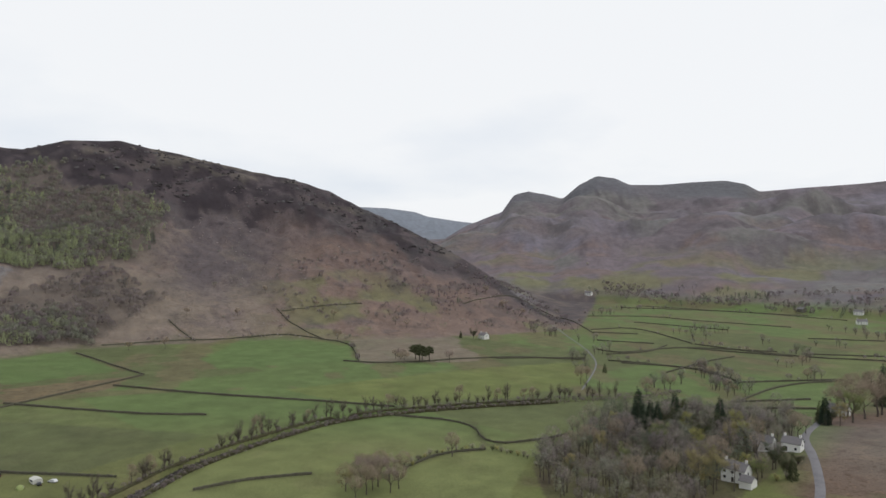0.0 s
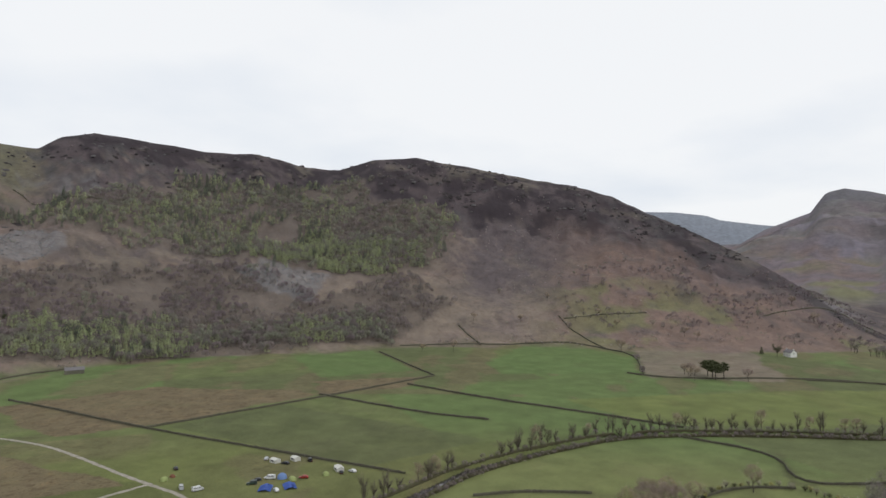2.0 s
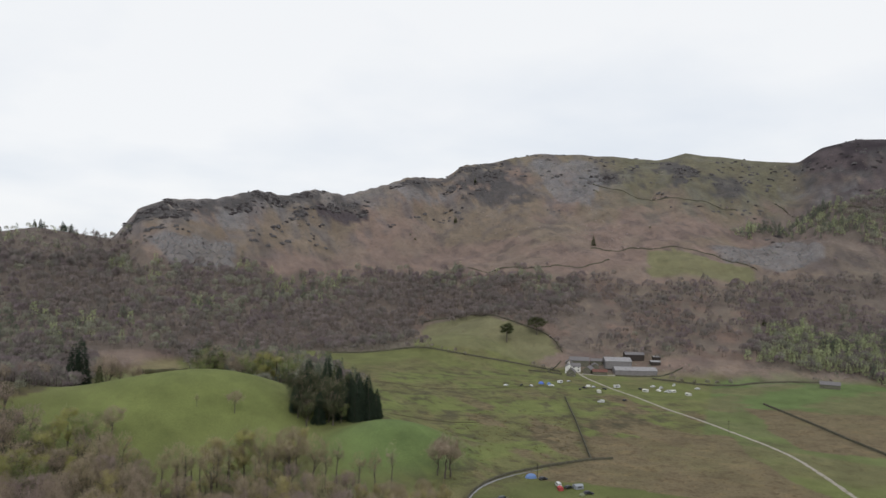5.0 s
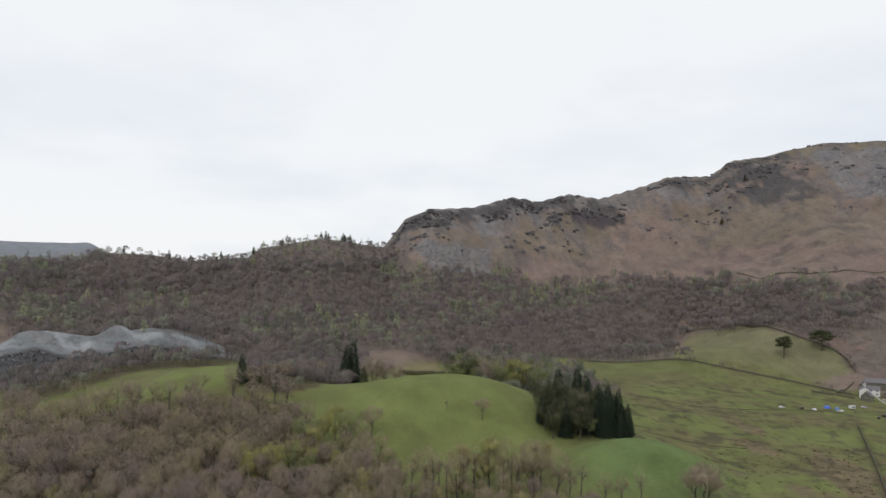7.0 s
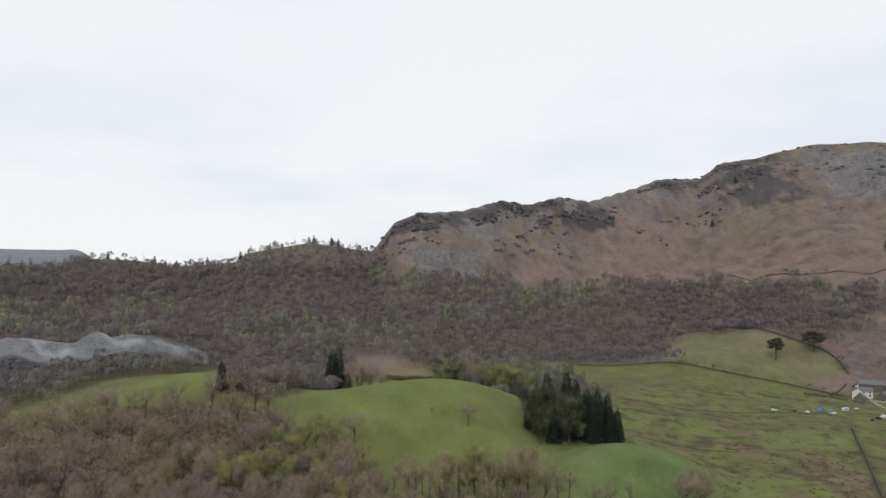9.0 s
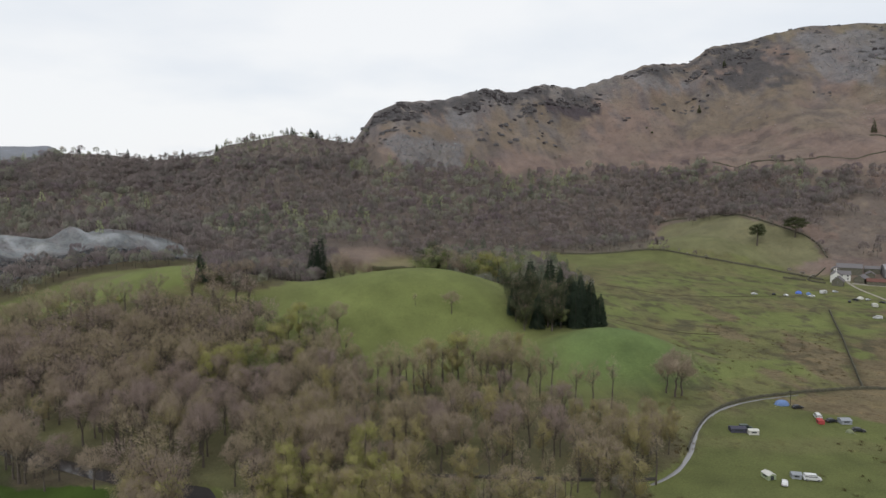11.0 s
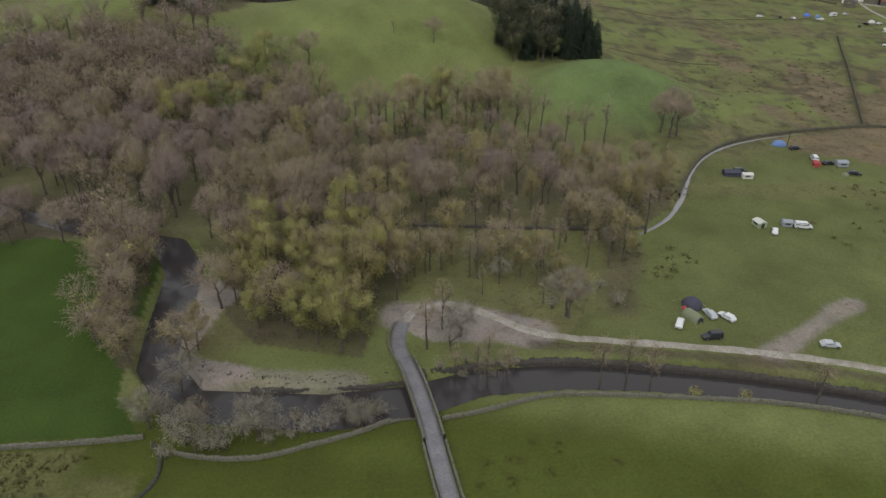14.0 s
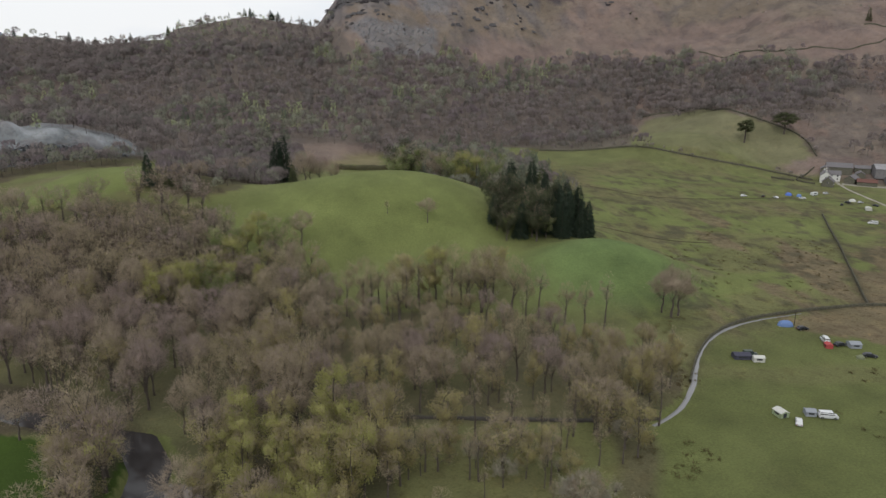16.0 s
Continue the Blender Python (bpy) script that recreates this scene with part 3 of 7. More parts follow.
def resample(points, step):
    """A polyline, rounded and cut into even steps."""
    p = np.array(points, float)
    for _ in range(2):
        q = np.empty((len(p) * 2, 2))
        q[0], q[-1] = p[0], p[-1]
        q[1:-1:2], q[2:-1:2] = p[:-1] * 0.75 + p[1:] * 0.25, p[:-1] * 0.25 + p[1:] * 0.75
        p = q
    s = np.concatenate([[0], np.cumsum(np.hypot(*np.diff(p, axis=0).T))])
    k = np.linspace(0, s[-1], max(2, int(s[-1] / step) + 1))
    return np.stack([np.interp(k, s, p[:, 0]), np.interp(k, s, p[:, 1])], 1)


def sides(p):
    d = np.gradient(p, axis=0)
    d /= np.hypot(d[:, 0], d[:, 1])[:, None] + 1e-9
    return np.stack([-d[:, 1], d[:, 0]], 1)


def ribbon(name, points, width, lift, mat, step=2.0, ragged=0.0, flat=None, across=5):
    """A strip that lies on the ground along a polyline."""
    p = resample(points, step)
    n = sides(p)
    wide = np.full(len(p), width) if np.isscalar(width) else np.interp(np.linspace(0, 1, len(p)), np.linspace(0, 1, len(width)), width)
    cols = []
    for f in np.linspace(-0.5, 0.5, across):
        edge = ragged * (lattice(p[:, 0] / 3 + 50 * f, p[:, 1] / 3) - 0.5) * (abs(f) == 0.5)
        q = p + n * (wide * f + edge)[:, None]
        z = height(q[:, 0], q[:, 1]) if flat is None else np.full(len(q), flat)
        cols.append(np.column_stack([q, z + lift - (0.25 if abs(f) == 0.5 and flat is None else 0)]))
    v = np.stack(cols, 1)
    m = len(p)
    i = np.arange(m - 1)[:, None] * across + np.arange(across - 1)[None]
    f = np.stack([i, i + across, i + across + 1, i + 1], -1).reshape(-1, 4)
    me = mesh_of(name, v.reshape(-1, 3), f[:, ::-1], [mat])
    me.polygons.foreach_set("use_smooth", np.ones(len(me.polygons), bool))
    return new(name, me)


# ---- the land ----
# hill and moor colours lean blue: distance haze put into the base colour
BASE = {"meadow": (0.122, 0.132, 0.052, 0.3), "bright": (0.130, 0.152, 0.051, 0.14), "deep": (0.055, 0.068, 0.011, 0.22), "lush": (0.039, 0.066, 0.012, 0.12), "rush": (0.142, 0.114, 0.070, 0.9), "pale": (0.182, 0.150, 0.124, 0.7),
        "bracken": (0.168, 0.130, 0.114, 0.7), "heath": (0.068, 0.058, 0.064, 0.8), "fell": (0.138, 0.124, 0.100, 0.8), "scree": (0.165, 0.162, 0.170, 0.9), "litter": (0.078, 0.062, 0.046, 0.7),
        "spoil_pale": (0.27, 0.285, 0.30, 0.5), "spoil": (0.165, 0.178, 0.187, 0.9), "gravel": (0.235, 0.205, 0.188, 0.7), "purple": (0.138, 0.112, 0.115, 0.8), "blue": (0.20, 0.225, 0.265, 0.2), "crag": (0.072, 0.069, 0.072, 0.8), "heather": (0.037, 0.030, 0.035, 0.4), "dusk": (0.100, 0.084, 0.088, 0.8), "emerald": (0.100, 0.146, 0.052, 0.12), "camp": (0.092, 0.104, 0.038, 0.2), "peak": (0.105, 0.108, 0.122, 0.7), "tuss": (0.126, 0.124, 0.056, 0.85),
        "hillgrass": (0.146, 0.146, 0.076, 0.4), "tan": (0.175, 0.150, 0.085, 0.4), "growth_and_shade": (0.07, 0.064, 0.040, 0.8), "floor": (0.126, 0.106, 0.093, 0.7), "dull": (0.088, 0.099, 0.048, 0.3),
        "moor": (0.160, 0.146, 0.176, 0.6), "moorgrass": (0.150, 0.150, 0.140, 0.5), "moordark": (0.125, 0.110, 0.122, 0.7), "rust": (0.172, 0.122, 0.104, 0.8), "fern": (0.186, 0.140, 0.121, 0.55), "vale": (0.110, 0.136, 0.055, 0.25), "fellgreen": (0.112, 0.110, 0.072, 0.5), "rusty_slope": (0.128, 0.090, 0.068, 0.8), "moorred": (0.150, 0.121, 0.130, 0.6), "olive": (0.136, 0.122, 0.082, 0.5), "lime": (0.150, 0.172, 0.068, 0.2)}


def paint(col, mask, key):
    mask = np.clip(mask, 0, 1)[:, None]
    col[:] = col * (1 - mask) + np.array(BASE[key]) * mask


def soft_in(x, y, key, fuzz):
    """A region with an uneven edge."""
    jx, jy = (fbm(x / fuzz / 2, y / fuzz / 2, 3) - 0.5) * fuzz, (fbm(x / fuzz / 2 + 40, y / fuzz / 2, 3) - 0.5) * fuzz
    return inside(x + jx, y + jy, COVER[key]).astype(float)


def cover(x, y, z):
    r, az = np.hypot(x, y), bearing(x, y)
    az = np.where(az < -140, az + 360, az)
    a, b, c = np.array(FELL_FOOT).T
    r0, rc = np.interp(az, a, b), np.interp(az, a, c)
    u = (r - r0) / (rc - r0)
    n1, n2, n3 = fbm(x / 90, y / 90, 4), fbm(x / 24 + 7, y / 24, 4), fbm(x / 7, y / 7 + 3, 3)
    col = np.tile(np.array(BASE["meadow"]), (len(x), 1))
    paint(col, smooth(0.52, 0.68, n1) * 0.6, "bright")
    paint(col, smooth(0.55, 0.7, n2) * 0.4 * (r > 140) * (1 - np.exp(-(np.hypot((x - 6) / 90, (y - 360) / 75)) ** 4)), "rush")
    # the knolls: brighter turf, with their lit tops put into the colour
    paint(col, np.maximum(np.exp(-(np.hypot((x - 6) / 82, (y - 365) / 66)) ** 4), np.exp(-(np.hypot((x - 98) / 38, (y - 294) / 30)) ** 4)) * 0.9, "bright")
    # the near meadows by the river are a deeper green
    paint(col, (1 - smooth(112, 128, y + 0.30 * np.maximum(x, 0))) * np.maximum(np.abs(az) < 60, 1 - smooth(130, 230, r)) * 0.9, "deep")
    paint(col, inside(x, y, [(-140, 113), (-48, 112.6), (-55, 124), (-57.5, 140), (-60, 180), (-100, 196), (-150, 228)]).astype(float), "lush")
    paint(col, inside(x, y, [(-140, 40), (-54, 86), (-45, 95), (-44, 109), (-56, 110), (-140, 112)]) * smooth(0.42, 0.6, n2) * 0.6, "tuss")
    paint(col, inside(x, y, [(100, 62), (215, 42), (297, 1), (381, -78), (395, -150), (398, -215), (330, -190), (250, -140), (90, -60)]) * (0.6 + 0.5 * (n1 - 0.3)), "lime")
    paint(col, inside(x, y, [(40, 136), (75, 183), (93, 203), (113, 237), (131, 249), (190, 263), (250, 215), (250, 140), (200, 95), (150, 100), (104, 120)]) * (0.6 + 0.5 * (n2 - 0.3)), "camp")
    # rough grazing between the stream and the farm
    rough = smooth(225, 260, y) * (1 - smooth(520, 600, y)) * smooth(60, 130, x + 0.2 * (y - 250)) * (1 - smooth(300, 380, x))
    wet = smooth(0, 60, x - 0.35 * (y - 250) - 95) * (1 - smooth(390, 450, y))
    paint(col, rough * 0.75, "tuss")
    paint(col, rough * smooth(0.44, 0.56, fbm(x / 34 + 13, y / 20, 4)) * 0.85, "bright")
    paint(col, rough * smooth(0.53, 0.6, fbm(x / 16 + 3, y / 36, 4)) * (0.35 + 0.6 * wet), "rush")
    paint(col, rough * smooth(0.60, 0.64, fbm(x / 9 + 23, y / 6, 4)) * 0.7, "growth_and_shade")
    seam = 1 - np.abs(fbm(x / 52 + 41, y / 26 + 5, 4) - 0.5) * 2
    paint(col, rough * smooth(0.955, 0.985, seam) * 0.75, "growth_and_shade")
    paint(col, np.exp(-(np.hypot((x - 97) / 37, (y - 291) / 28)) ** 4) * 0.85, "emerald")
    # each field has its own growth
    fu, fv = x * 0.86 + y * 0.5, -x * 0.5 + y * 0.86
    field = GRID[(np.floor(fu / 95).astype(int) * 7 + 3) & 255, (np.floor(fv / 150).astype(int) * 13) & 255]
    far = smooth(300, 420, r) * (az > 45)
    paint(col, far * 0.7, "vale")
    paint(col, far * (field > 0.62) * 0.75, "emerald")
    paint(col, far * (field < 0.3) * 0.6, "dull")
    paint(col, far * smooth(0.54, 0.6, fbm(x / 60 + 31, y / 25, 4)) * (r > 480) * 0.55, "rush")
    paint(col, far * ((field > 0.4) & (field < 0.48)) * 0.55, "rush")
    for key, kind, fuzz, k in (("rush_a", "rush", 14, 1.0), ("rush_b", "rush", 30, 0.9), ("rush_c", "rush", 14, 1.0), ("pale_a", "pale", 18, 0.75), ("dark_a", "dull", 4, 0.7),
                               ("bright_a", "emerald", 6, 0.95), ("bright_b", "emerald", 6, 0.9), ("bright_c", "bright", 4, 0.8), ("brown_f", "tan", 5, 0.9), ("green_l", "bright", 6, 1.0)):
        paint(col, soft_in(x, y, key, fuzz) * k * (0.75 + 0.5 * n2), kind)
    hill = (az > -140) & (az < 117)
    rise = smooth(-0.02, 0.05, u + 0.08 * (n2 - 0.5)) * hill
    steep = smooth(46, 54, az)
    paint(col, rise, "bracken")
    paint(col, rise * smooth(0.46, 0.62, n2) * 0.5 * steep, "pale")
    paint(col, rise * smooth(0.45, 0.6, n1) * 0.6 * steep, "fell")
    n4, n5 = fbm(x / 42 + 17, y / 42, 5), fbm(x / 16 + 27, y / 16, 4)
    upper = smooth(0.42, 0.62, u + 0.5 * (n1 - 0.5))
    # the sunward slopes: smooth red-brown fern and olive turf, rock only under the crest
    soft = rise * (1 - steep)
    paint(col, soft, "fern")
    paint(col, soft * smooth(0.5, 0.62, n1 + 0.12 * (u - 0.5)) * 0.45, "olive")
    paint(col, soft * smooth(0.5, 0.58, n4) * 0.45, "pale")
    paint(col, soft * smooth(0.84, 0.95, u + 0.25 * (n2 - 0.5)) * 0.6 * (1 - smooth(16, 20, az)), "scree")
    paint(col, soft * smooth(0.86, 0.96, u + 0.2 * (n2 - 0.5)) * 0.5 * smooth(18, 26, az), "olive")
    paint(col, soft * smooth(0.53, 0.6, n5) * smooth(0.55, 0.9, u) * 0.5, "scree")
    paint(col, soft * smooth(0.57, 0.62, n5) * 0.35, "heath")
    paint(col, rise * smooth(0.5, 0.62, fbm(x / 60 + 3, y / 60, 4)) * (az > 60) * 0.6, "purple")
    paint(col, upper * rise * steep * 0.95, "heath")
    paint(col, upper * rise * smooth(0.52, 0.57, n4) * steep * 0.6, "purple")
    paint(col, upper * rise * smooth(0.57, 0.62, n5) * steep * 0.5, "pale")
    paint(col, rise * smooth(0.52, 0.57, n4) * smooth(0.15, 0.35, u) * (az > 70) * 0.7, "heath")
    paint(col, rise * smooth(0.56, 0.61, n5) * (u > 0.08) * 0.55 * steep, "heath")
    paint(col, rise * smooth(0.57, 0.63, fbm(x / 20 + 55, y / 20, 4)) * 0.5 * steep, "pale")
    paint(col, rise * steep * (1 - smooth(0.22, 0.42, u + 0.4 * (n1 - 0.5))) * (0.35 + 0.6 * smooth(0.4, 0.6, n4)), "pale")
    green_top = rise * smooth(34, 38, az) * (1 - smooth(48, 52, az)) * smooth(0.66, 0.8, u + 0.2 * (n2 - 0.5))
    paint(col, green_top * 0.8, "fellgreen")
    tall = smooth(50, 110, z)
    for a0, w0, u0, h0 in ((21, 1.6, 0.95, 0.06), (25.5, 2.0, 0.9, 0.09), (27.5, 2.2, 0.8, 0.06), (40.8, 1.0, 0.9, 0.08), (36, 2.5, 0.84, 0.05), (45, 1.5, 0.8, 0.06), (53, 2.5, 0.93, 0.08), (10, 3.0, 0.95, 0.04), (5, 2.5, 0.93, 0.06), (-1, 1.6, 0.93, 0.07)) + CRAGS:
        spot = np.hypot((az - a0) / w0, (u - u0) / h0) + 2.2 * (n2 - 0.5) + 1.2 * (n3 - 0.5)
        paint(col, (1 - smooth(0.7, 1.1, spot)) * rise * 0.9, "crag")
    ridged = 1 - np.abs(fbm(x / 34 + 5, y / 34, 4) - 0.5) * 2
    paint(col, smooth(0.86, 0.95, ridged) * rise * smooth(0.45, 0.75, u) * tall * (0.15 + 0.65 * steep), "crag")
    paint(col, smooth(0.60, 0.68, n2) * rise * smooth(0.55, 0.8, u) * tall * (0.2 + 0.35 * steep), "scree")
    dusk = rise * smooth(80, 86, az) * smooth(0.16, 0.34, u + 0.3 * (n1 - 0.5)) * (1 - smooth(0.66, 0.74, u))
    paint(col, dusk * (0.45 + 0.45 * smooth(0.42, 0.58, n4)), "dusk")
    # near-black heather over the upper fell, broken by turf and bracken
    edge = np.interp(az, [48, 51, 57, 62, 74, 78, 103, 106], [1.2, 0.86, 0.84, 0.80, 0.78, 0.68, 0.63, 0.8])
    hthr = rise * smooth(edge - 0.03, edge + 0.05, u + 0.26 * (n2 - 0.5) + 0.12 * (n5 - 0.5)) * (u < 1.1)
    paint(col, hthr * 0.97, "heather")
    paint(col, hthr * smooth(0.56, 0.62, fbm(x / 30 + 81, y / 30, 4)) * 0.35, "purple")
    paint(col, hthr * smooth(0.58, 0.63, fbm(x / 22 + 91, y / 44, 4)) * smooth(0.8, 0.95, u) * 0.55 * (az > 60), "fell")
    wood = np.zeros(len(x))
    for key in ("east", "above_farm", "mid", "band", "upper", "larch"):
        wood = np.maximum(wood, inside(x, y, WOODS[key]))
    paint(col, wood * 0.85, "floor")
    open_ground = inside(x, y, WOODS["above_farm"])
    paint(col, open_ground * smooth(0.50, 0.58, fbm(x / 26 + 61, y / 18, 4)) * 0.7, "pale")
    paint(col, open_ground * smooth(0.56, 0.62, fbm(x / 20 + 66, y / 34, 4)) * 0.6, "rust")
    paint(col, inside(x, y, NEAR_WOOD) * (0.35 + 0.5 * n2), "litter")
    for key in ("scree_a", "scree_b", "scree_c", "scree_d", "scree_e", "scree_f"):
        paint(col, soft_in(x, y, key, 30) * (0.45 + 0.5 * n3), "scree")
    paint(col, soft_in(x, y, "heath_a", 12), "heath")
    for key in ("pasture_k", "pasture_p"):
        paint(col, soft_in(x, y, key, 5) * 0.85, "hillgrass")
    tu, tv = tip(x, y)
    heap = 1 - smooth(0.9, 1.0, np.hypot((tu + 30) / 130, (tv - 4) / 44) + 0.25 * (n2 - 0.5))
    paint(col, heap, "spoil")
    paint(col, heap * smooth(0.48, 0.58, fbm(x / 14 + 3, y / 7, 3)) * 0.8, "scree")
    paint(col, heap * smooth(0.54, 0.60, fbm(x / 22 + 33, y / 9, 3)) * smooth(-8, -2, tv) * 0.8, "spoil_pale")
    paint(col, heap * (1 - smooth(-14, -8, tv + 10 * (n2 - 0.5))) * (0.7 + 0.3 * n3), "crag")
    for region in (BACK_WOOD, SIDE_WOOD, WOODS["strip"], WOODS["clump"], WOODS["left"], WOODS["beck"], VILLAGE):
        paint(col, inside(x, y, region) * (0.4 + 0.5 * n2), "litter")
    paint(col, inside(x, y, HEATH_SLOPE).astype(float), "rusty_slope")
    # coarse growth along the field walls, with the walls' shadow put into its colour
    near = np.nonzero((r < 1150) & (r > 60) & (az > -30))[0]
    gap = np.full(len(near), 1e9)
    for line in FIELD_WALLS:
        gap = np.minimum(gap, near_line(x[near], y[near], line))
    verge = np.zeros(len(x))
    verge[near] = (1 - smooth(0.8, 3.2, gap + 3 * (n3[near] - 0.5))) * 0.5
    paint(col, verge * (u < 0.2), "growth_and_shade")
    # bare ground: the turning place by the bridge, the worn gateway, the river's shingle
    bare = (1 - smooth(4.5, 7.0, near_line(x, y, [(3, 147), (12, 147.5), (22, 143), (32, 138.5)]) + 3 * (n3 - 0.5))) * 0.95
    bare = np.maximum(bare, (1 - smooth(1.5, 3.5, near_line(x, y, [(83, 125.5), (94, 132), (105, 139), (112, 143)]) + 3 * (n3 - 0.5))) * 0.8)
    bare = np.maximum(bare, (1 - smooth(2.6, 4.4, near_line(x, y, [(-51, 168), (-48.5, 150), (-47, 136), (-40, 129), (-26, 126), (-8, 124.8)]) + 3 * (n3 - 0.5))) * 0.55)
    for shoal in ([(0, 151), (9.7, 150.5), (17, 151.5), (24, 142.4), (33, 136), (16.3, 135.4), (7.5, 137.5), (4, 142)], [(-46, 135), (-39, 134.4), (-30, 130.8), (-29, 127), (-34, 125), (-42, 126.5), (-46, 130)],
                  [(-50, 168), (-41, 166.5), (-36.5, 160.5), (-41, 149), (-43.5, 138), (-47.4, 138), (-48.5, 152)]):
        bare = np.maximum(bare, inside(x + 1.6 * (n3 - 0.5), y + 1.6 * (n2 - 0.5), shoal) * 0.92)
    paint(col, bare, "gravel")
    paint(col, (1 - smooth(0.8, 2.0, near_line(x, y, [(32, 133.6), (46, 130.8), (64, 127), (87, 121.4), (104, 114.4)]) + 1.5 * (n3 - 0.5))) * 0.7, "litter")
    paint(col, (1 - smooth(3, 8, near_line(x, y, [(99, 214), (125, 206), (150, 206), (166, 194), (190, 186)]) + 8 * (n2 - 0.5))) * 0.6, "tuss")
    paint(col, inside(x, y, [(2, 190), (72, 184), (66, 164), (54, 146), (36, 142), (20, 150), (4, 156)]) * (0.3 + 0.6 * n2), "tuss")
    paint(col, (1 - smooth(2, 7, near_line(x, y, [(66, 182), (64, 170), (58, 156), (56, 146)]) + 6 * (n2 - 0.5))) * 0.6, "litter")
    # the dale's end: a shoulder of red bracken, broken by turf and rock
    nose = rise * smooth(88, 96, az) * (u < 1.05)
    paint(col, nose * (1 - smooth(0.55, 0.85, u + 0.4 * (n1 - 0.5))) * 0.8, "rust")
    paint(col, nose * smooth(0.5, 0.6, n4) * 0.25, "purple")
    paint(col, nose * smooth(0.52, 0.6, fbm(x / 55 + 71, y / 55, 4)) * (1 - smooth(0.3, 0.6, u)) * 0.8, "hillgrass")
    paint(col, nose * smooth(0.56, 0.63, n5 + 0.14 * (u - 0.5)) * 0.45, "crag")
    # the far side of the dale
    beyond = (az > 100) & (u > 1.02) | (az >= 117)
    farhill = beyond * smooth(8, 30, z)
    pk = np.interp(az, *np.array(PEAK_CREST).T)
    bare_top = np.interp(az, [107.5, 109.2, 111.5, 112.6, 113.6, 115, 117.5, 119, 120.5, 123, 126.5, 127.6], [0, 0.7, 0.7, 0.2, 0.8, 1, 0.9, 0.55, 0.8, 1, 1, 0])
    rill = 1 - np.abs(fbm(x / 520 + 7, y / 340 + 4, 5) - 0.5) * 2
    paint(col, farhill, "moor")
    paint(col, farhill * smooth(0.42, 0.58, fbm(x / 420 + 6, y / 420, 5)) * 0.7, "moorred")
    paint(col, farhill * smooth(0.46, 0.58, fbm(x / 260 + 9, y / 260, 5)) * 0.75, "moorgrass")
    drift = fbm((x + y) / 300 + 4, (y - x) / 120, 5)
    paint(col, farhill * smooth(0.50, 0.60, drift) * 0.5, "moordark")
    paint(col, farhill * smooth(0.53, 0.60, fbm((x + y) / 180 + 14, (y - x) / 60, 5)) * (1 - smooth(150, 330, z)) * 0.5, "rust")
    paint(col, farhill * smooth(0.52, 0.6, fbm(x / 130 + 2, y / 130, 5)) * (1 - smooth(40, 150, z)) * 0.8, "hillgrass")
    paint(col, farhill * smooth(0.54, 0.61, fbm(x / 110 + 22, y / 110, 5)) * 0.6, "moordark")
    paint(col, farhill * smooth(0.955, 0.985, rill) * smooth(60, 130, z) * 0.55, "heath")
    paint(col, farhill * smooth(0.57, 0.63, fbm(x / 70 + 12, y / 70, 5)) * smooth(90, 200, z) * 0.55, "crag")
    paint(col, farhill * bare_top * smooth(0.70, 0.82, z / pk + 0.16 * (fbm(x / 160, y / 160, 4) - 0.5)) * 0.9, "peak")
    # the farthest hills take a blue veil of haze as ground colour
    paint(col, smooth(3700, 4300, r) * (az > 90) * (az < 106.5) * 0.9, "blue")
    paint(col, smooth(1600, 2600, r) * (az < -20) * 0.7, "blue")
    col[:, :3] *= 0.86 + 0.28 * n3[:, None]
    return col


def build_land():
    az = np.radians(np.concatenate([np.arange(-38, 139, 0.31), np.arange(139, 322, 3.0)]))
    r = [2.0, 12.0, 25.0, 40.0, 52.0]
    while r[-1] < 4950:
        r.append(r[-1] * (1.0082 if r[-1] < 720 else 1.0095 if r[-1] < 1500 else 1.018))
    r = np.array(r)
    a, d = np.meshgrid(az, r)
    x, y = (np.sin(a) * d).ravel(), (np.cos(a) * d).ravel()
    z = height(x, y)
    rows, cols = len(r), len(az)
    i = np.arange(rows - 1)[:, None] * cols
    j = np.arange(cols)
    k = (j + 1) % cols
    f = np.stack([i + j, i + k, i + cols + k, i + cols + j], -1).reshape(-1, 4)
    me = mesh_of("ground", np.column_stack([x, y, z]), f[:, ::-1], [GROUND])
    me.polygons.foreach_set("use_smooth", np.ones(len(me.polygons), bool))
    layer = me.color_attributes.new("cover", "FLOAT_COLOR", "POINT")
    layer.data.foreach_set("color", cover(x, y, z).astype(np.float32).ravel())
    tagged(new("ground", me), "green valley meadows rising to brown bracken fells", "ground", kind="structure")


CRAGS = ((7.8, 0.8, 0.96, 0.03), (8.6, 0.7, 0.94, 0.025), (10.7, 0.7, 0.975, 0.02), (12.7, 1.1, 0.88, 0.03), (14.7, 1.0, 0.895, 0.025), (15.5, 0.5, 0.845, 0.02), (10.4, 0.7, 0.85, 0.02), (5.8, 1.2, 0.90, 0.03), (1.4, 1.1, 0.95, 0.03), (1.0, 1.0, 0.88, 0.03),
         (-0.4, 0.9, 0.94, 0.04), (-1.8, 0.8, 0.92, 0.05), (19.3, 1.0, 0.95, 0.025), (24.5, 1.2, 0.96, 0.025), (23.1, 0.8, 0.885, 0.025), (26.4, 0.9, 0.9, 0.025), (41.7, 0.6, 0.85, 0.04), (42.5, 0.5, 0.87, 0.025), (36.2, 0.8, 0.85, 0.02))
VILLAGE = [(262, -150), (300, -183), (352, -235), (345, -274), (312, -296), (300, -318), (283, -306), (246, -279), (214, -248), (190, -205), (175, -165), (215, -140)]
